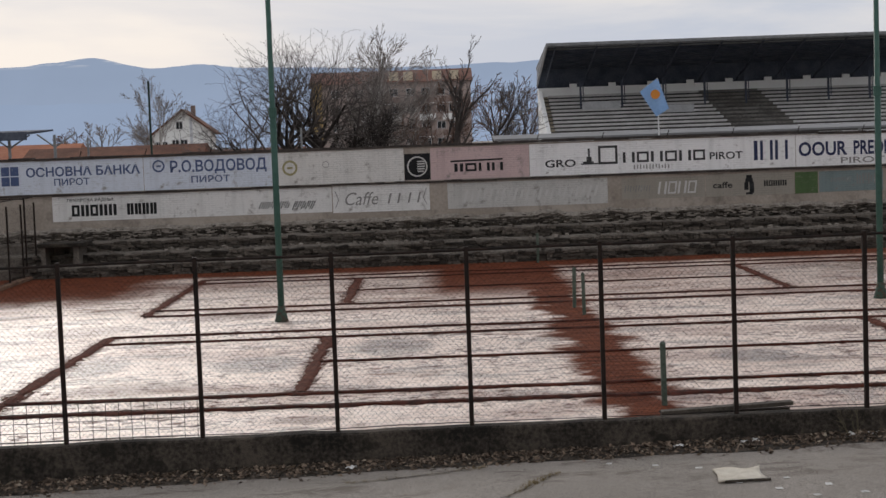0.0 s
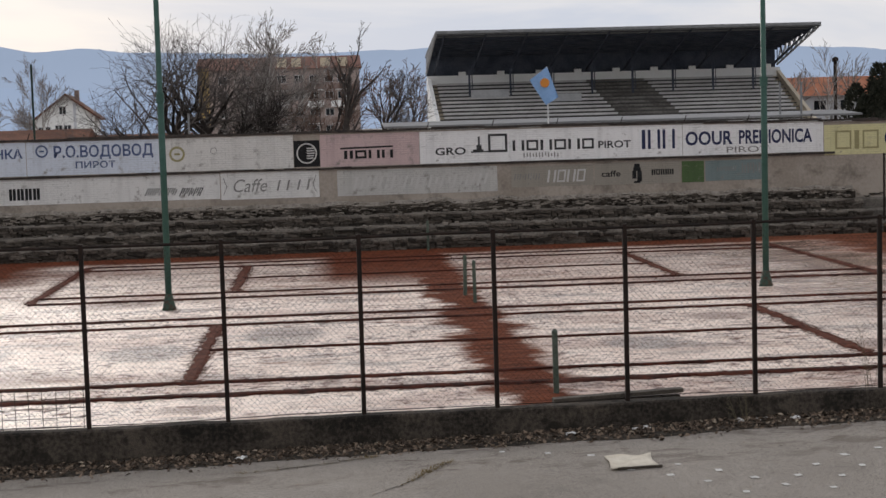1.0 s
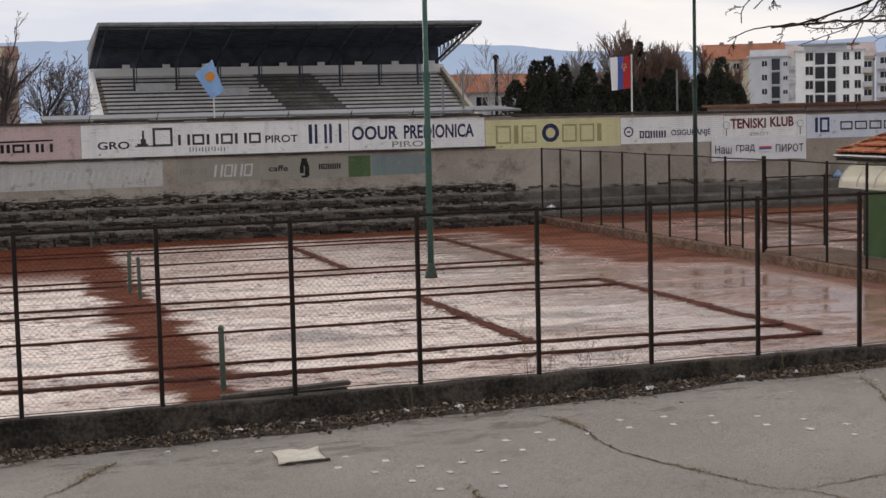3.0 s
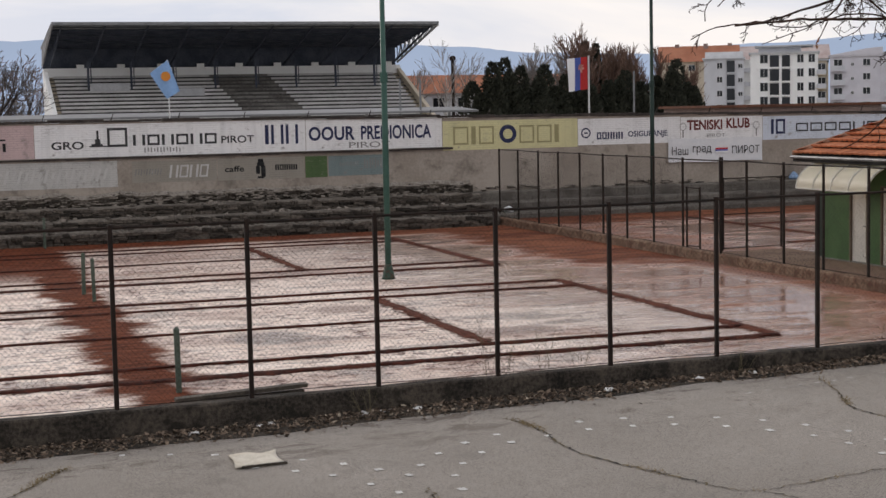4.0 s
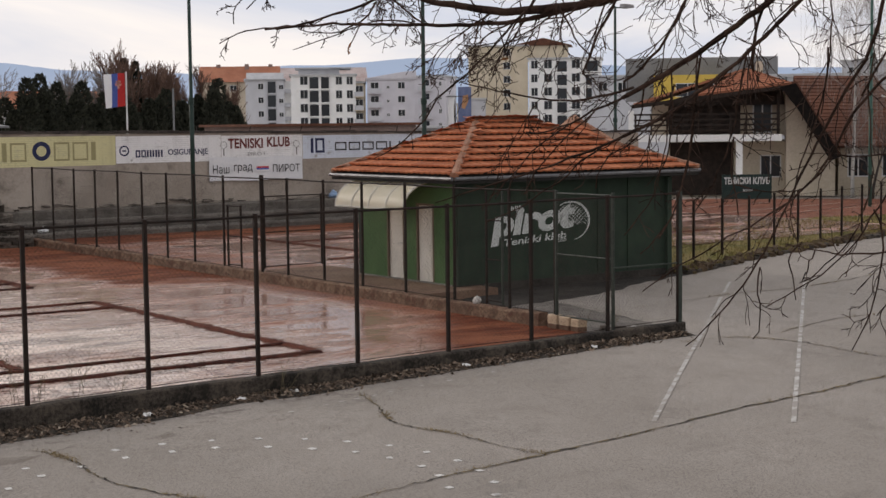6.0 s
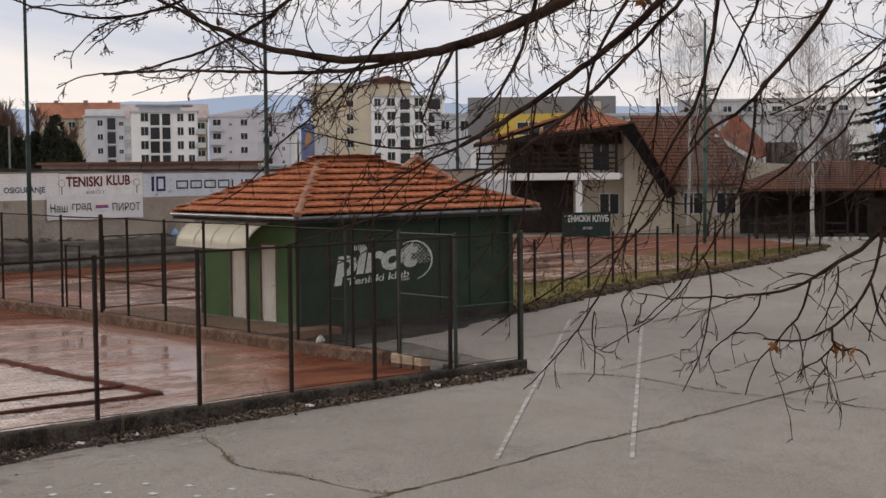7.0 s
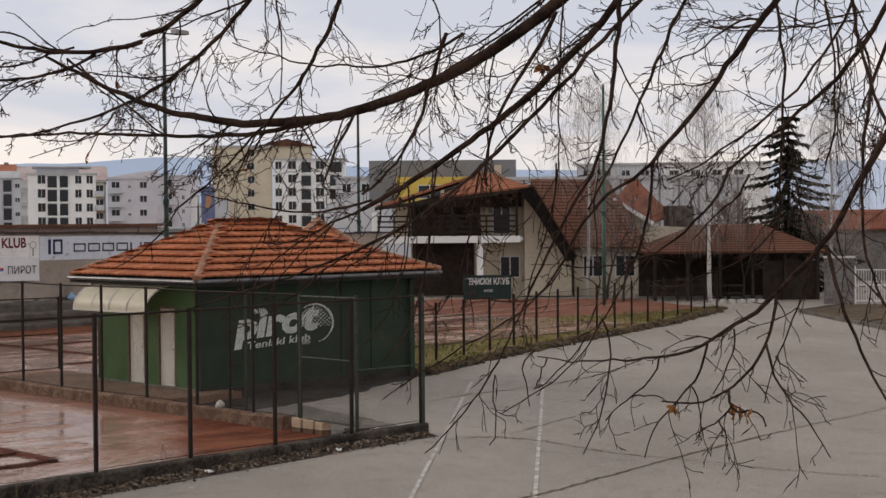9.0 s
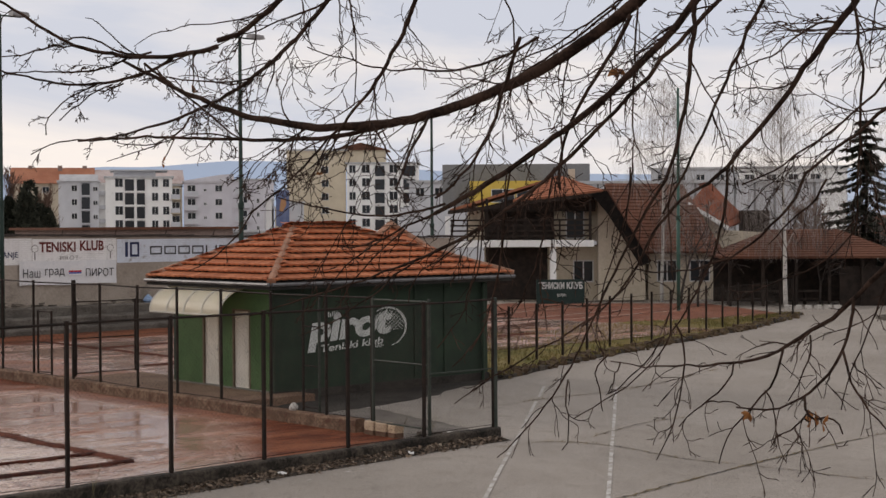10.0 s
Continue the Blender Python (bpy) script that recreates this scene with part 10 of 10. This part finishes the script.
for i in range(4):
    part("post", side_post, None, back_rail, "", False, pose(1.75 * i, 0, 0.2))
part("top_rail", Geo().tube([(0, 0, 2.9), (5.25, 0, 2.9)], 0.02, 6), M_POST, back_rail)

# ---- stones of the old terraces, each by itself ----
rng = random.Random(640)
for si, ((y0, y1, z1), step) in enumerate(zip(TERRACES, steps)):
    z0 = TERRACES[si - 1][2] if si else 0.0
    for course in range(3):
        h = (z1 - z0) / 3
        x = -19.5 + rng.uniform(0, 0.4)
        while x < 16.9:
            l = rng.uniform(0.14, 0.75)
            if rng.random() < 0.95:
                m = pose(x + l / 2, y0 + 0.12 + rng.uniform(-0.05, 0.05), z0 + course * h - 0.01, rng.uniform(-7, 7), rng.uniform(-8, 8), rng.uniform(-12, 12)) @ Matrix.Diagonal((l * 0.96, 0.26, h * rng.uniform(0.6, 1.15), 1))
                part("stone", rng.choice(rubble), None, step, "", False, m)
            x += l
# ragged rendering that has broken away along the wall's foot
M_RAGGED = surface("broken_render_edge", (0.15, 0.13, 0.108), (0.31, 0.28, 0.245), 0.9, 2.4, 14, 0.6, 0.02, dirt=(0.08, 0.066, 0.055))
g = Geo()
xs = [-24 + 0.12 * i for i in range(345)]
for i, x in enumerate(xs):
    top = 1.62 + 0.16 * noise.noise(Vector((x * 0.8, 1.0, 0))) + 0.06 * noise.noise(Vector((x * 4.0, 2.0, 0)))
    g.v += [(x, WALL_Y - 0.001, top + 0.05), (x, WALL_Y - 0.05, top), (x, WALL_Y - 0.10, top - 0.10 - 0.05 * noise.noise(Vector((x * 5, 0, 4)))), (x, WALL_Y - 0.03, top - 0.16)]
g.f = [(4 * i + k, 4 * i + 1 + k, 4 * i + 5 + k, 4 * i + 4 + k) for i in range(len(xs) - 1) for k in range(3)]
part("render_edge", g, M_RAGGED, wall_north, "ragged broken edge of the rendering")
part("bare_footing", Geo().box(-45, 17.4, WALL_Y - 0.03, WALL_Y + 0.01, 1.0, 1.50), M_KERB, wall_north, "bare dark footing of rubble")


def footing_material():
    n = Nodes("mixed_footing_rubble")
    c = n.mix(n.step(n.island(), 0.1, 0.95), (0.036, 0.030, 0.024), (0.27, 0.235, 0.20))
    c = n.mix(n.step(n.noise(5, 6, 0.7), 0.45, 0.62, 0, 0.7), c, (0.045, 0.037, 0.030))
    n.bump(n.noise(24, 6, 0.65), 0.8, 0.03)
    return n.done(c, 0.93, 0, 0.3)


rng = random.Random(88)
g = Geo()
for k in range(1500):
    x = rng.uniform(-24, 17.3)
    lift = 0.16 * noise.noise(Vector((x * 0.8, 1.0, 0)))
    f = rng.random() ** 0.8
    z = 1.10 + (0.48 + lift) * f
    l, h = rng.uniform(0.06, 0.34), rng.uniform(0.02, 0.065)
    g.cbox(-l / 2, l / 2, -0.03, 0.06, -h / 2, h / 2, 0.01, pose(x, WALL_Y - 0.045 - 0.06 * (1 - f), z, rng.uniform(-8, 8), rng.uniform(-6, 6), rng.uniform(-7, 7)))
for k in range(420):
    x, f = rng.uniform(17.4, 44), rng.random()
    l, h = rng.uniform(0.06, 0.4), rng.uniform(0.02, 0.06)
    if noise.noise(Vector((x * 0.5, 3, 0))) + 0.35 > f:
        g.cbox(-l / 2, l / 2, -0.03, 0.06, -h / 2, h / 2, 0.01, pose(x, WALL_Y - 0.03 - 0.04 * (1 - f), 1.2 + 0.42 * f, rng.uniform(-6, 6), rng.uniform(-5, 5), rng.uniform(-5, 5)))
tagged(part("footing_rubble", g, footing_material(), wall_north), "loose mixed rubble along the wall's foot", "", "", "stuff")
for step, (y0, y1, z1) in zip(steps, TERRACES):       # broken bits lying on each tread
    g = Geo()
    for k in range(170):
        x, s_ = rng.uniform(-19.4, 16.8), rng.uniform(0.05, 0.2)
        g.cbox(-s_ / 2, s_ / 2, -s_ * 0.4, s_ * 0.4, -0.03, s_ * rng.uniform(0.2, 0.5), 0.01, pose(x, rng.uniform(y0 + 0.22, y1 + 0.1), z1, rng.uniform(-20, 20), rng.uniform(-20, 20), rng.uniform(0, 90)))
    tagged(part("loose_rubble", g, footing_material(), step), "broken bits of stone on the tread", "", "", "stuff")
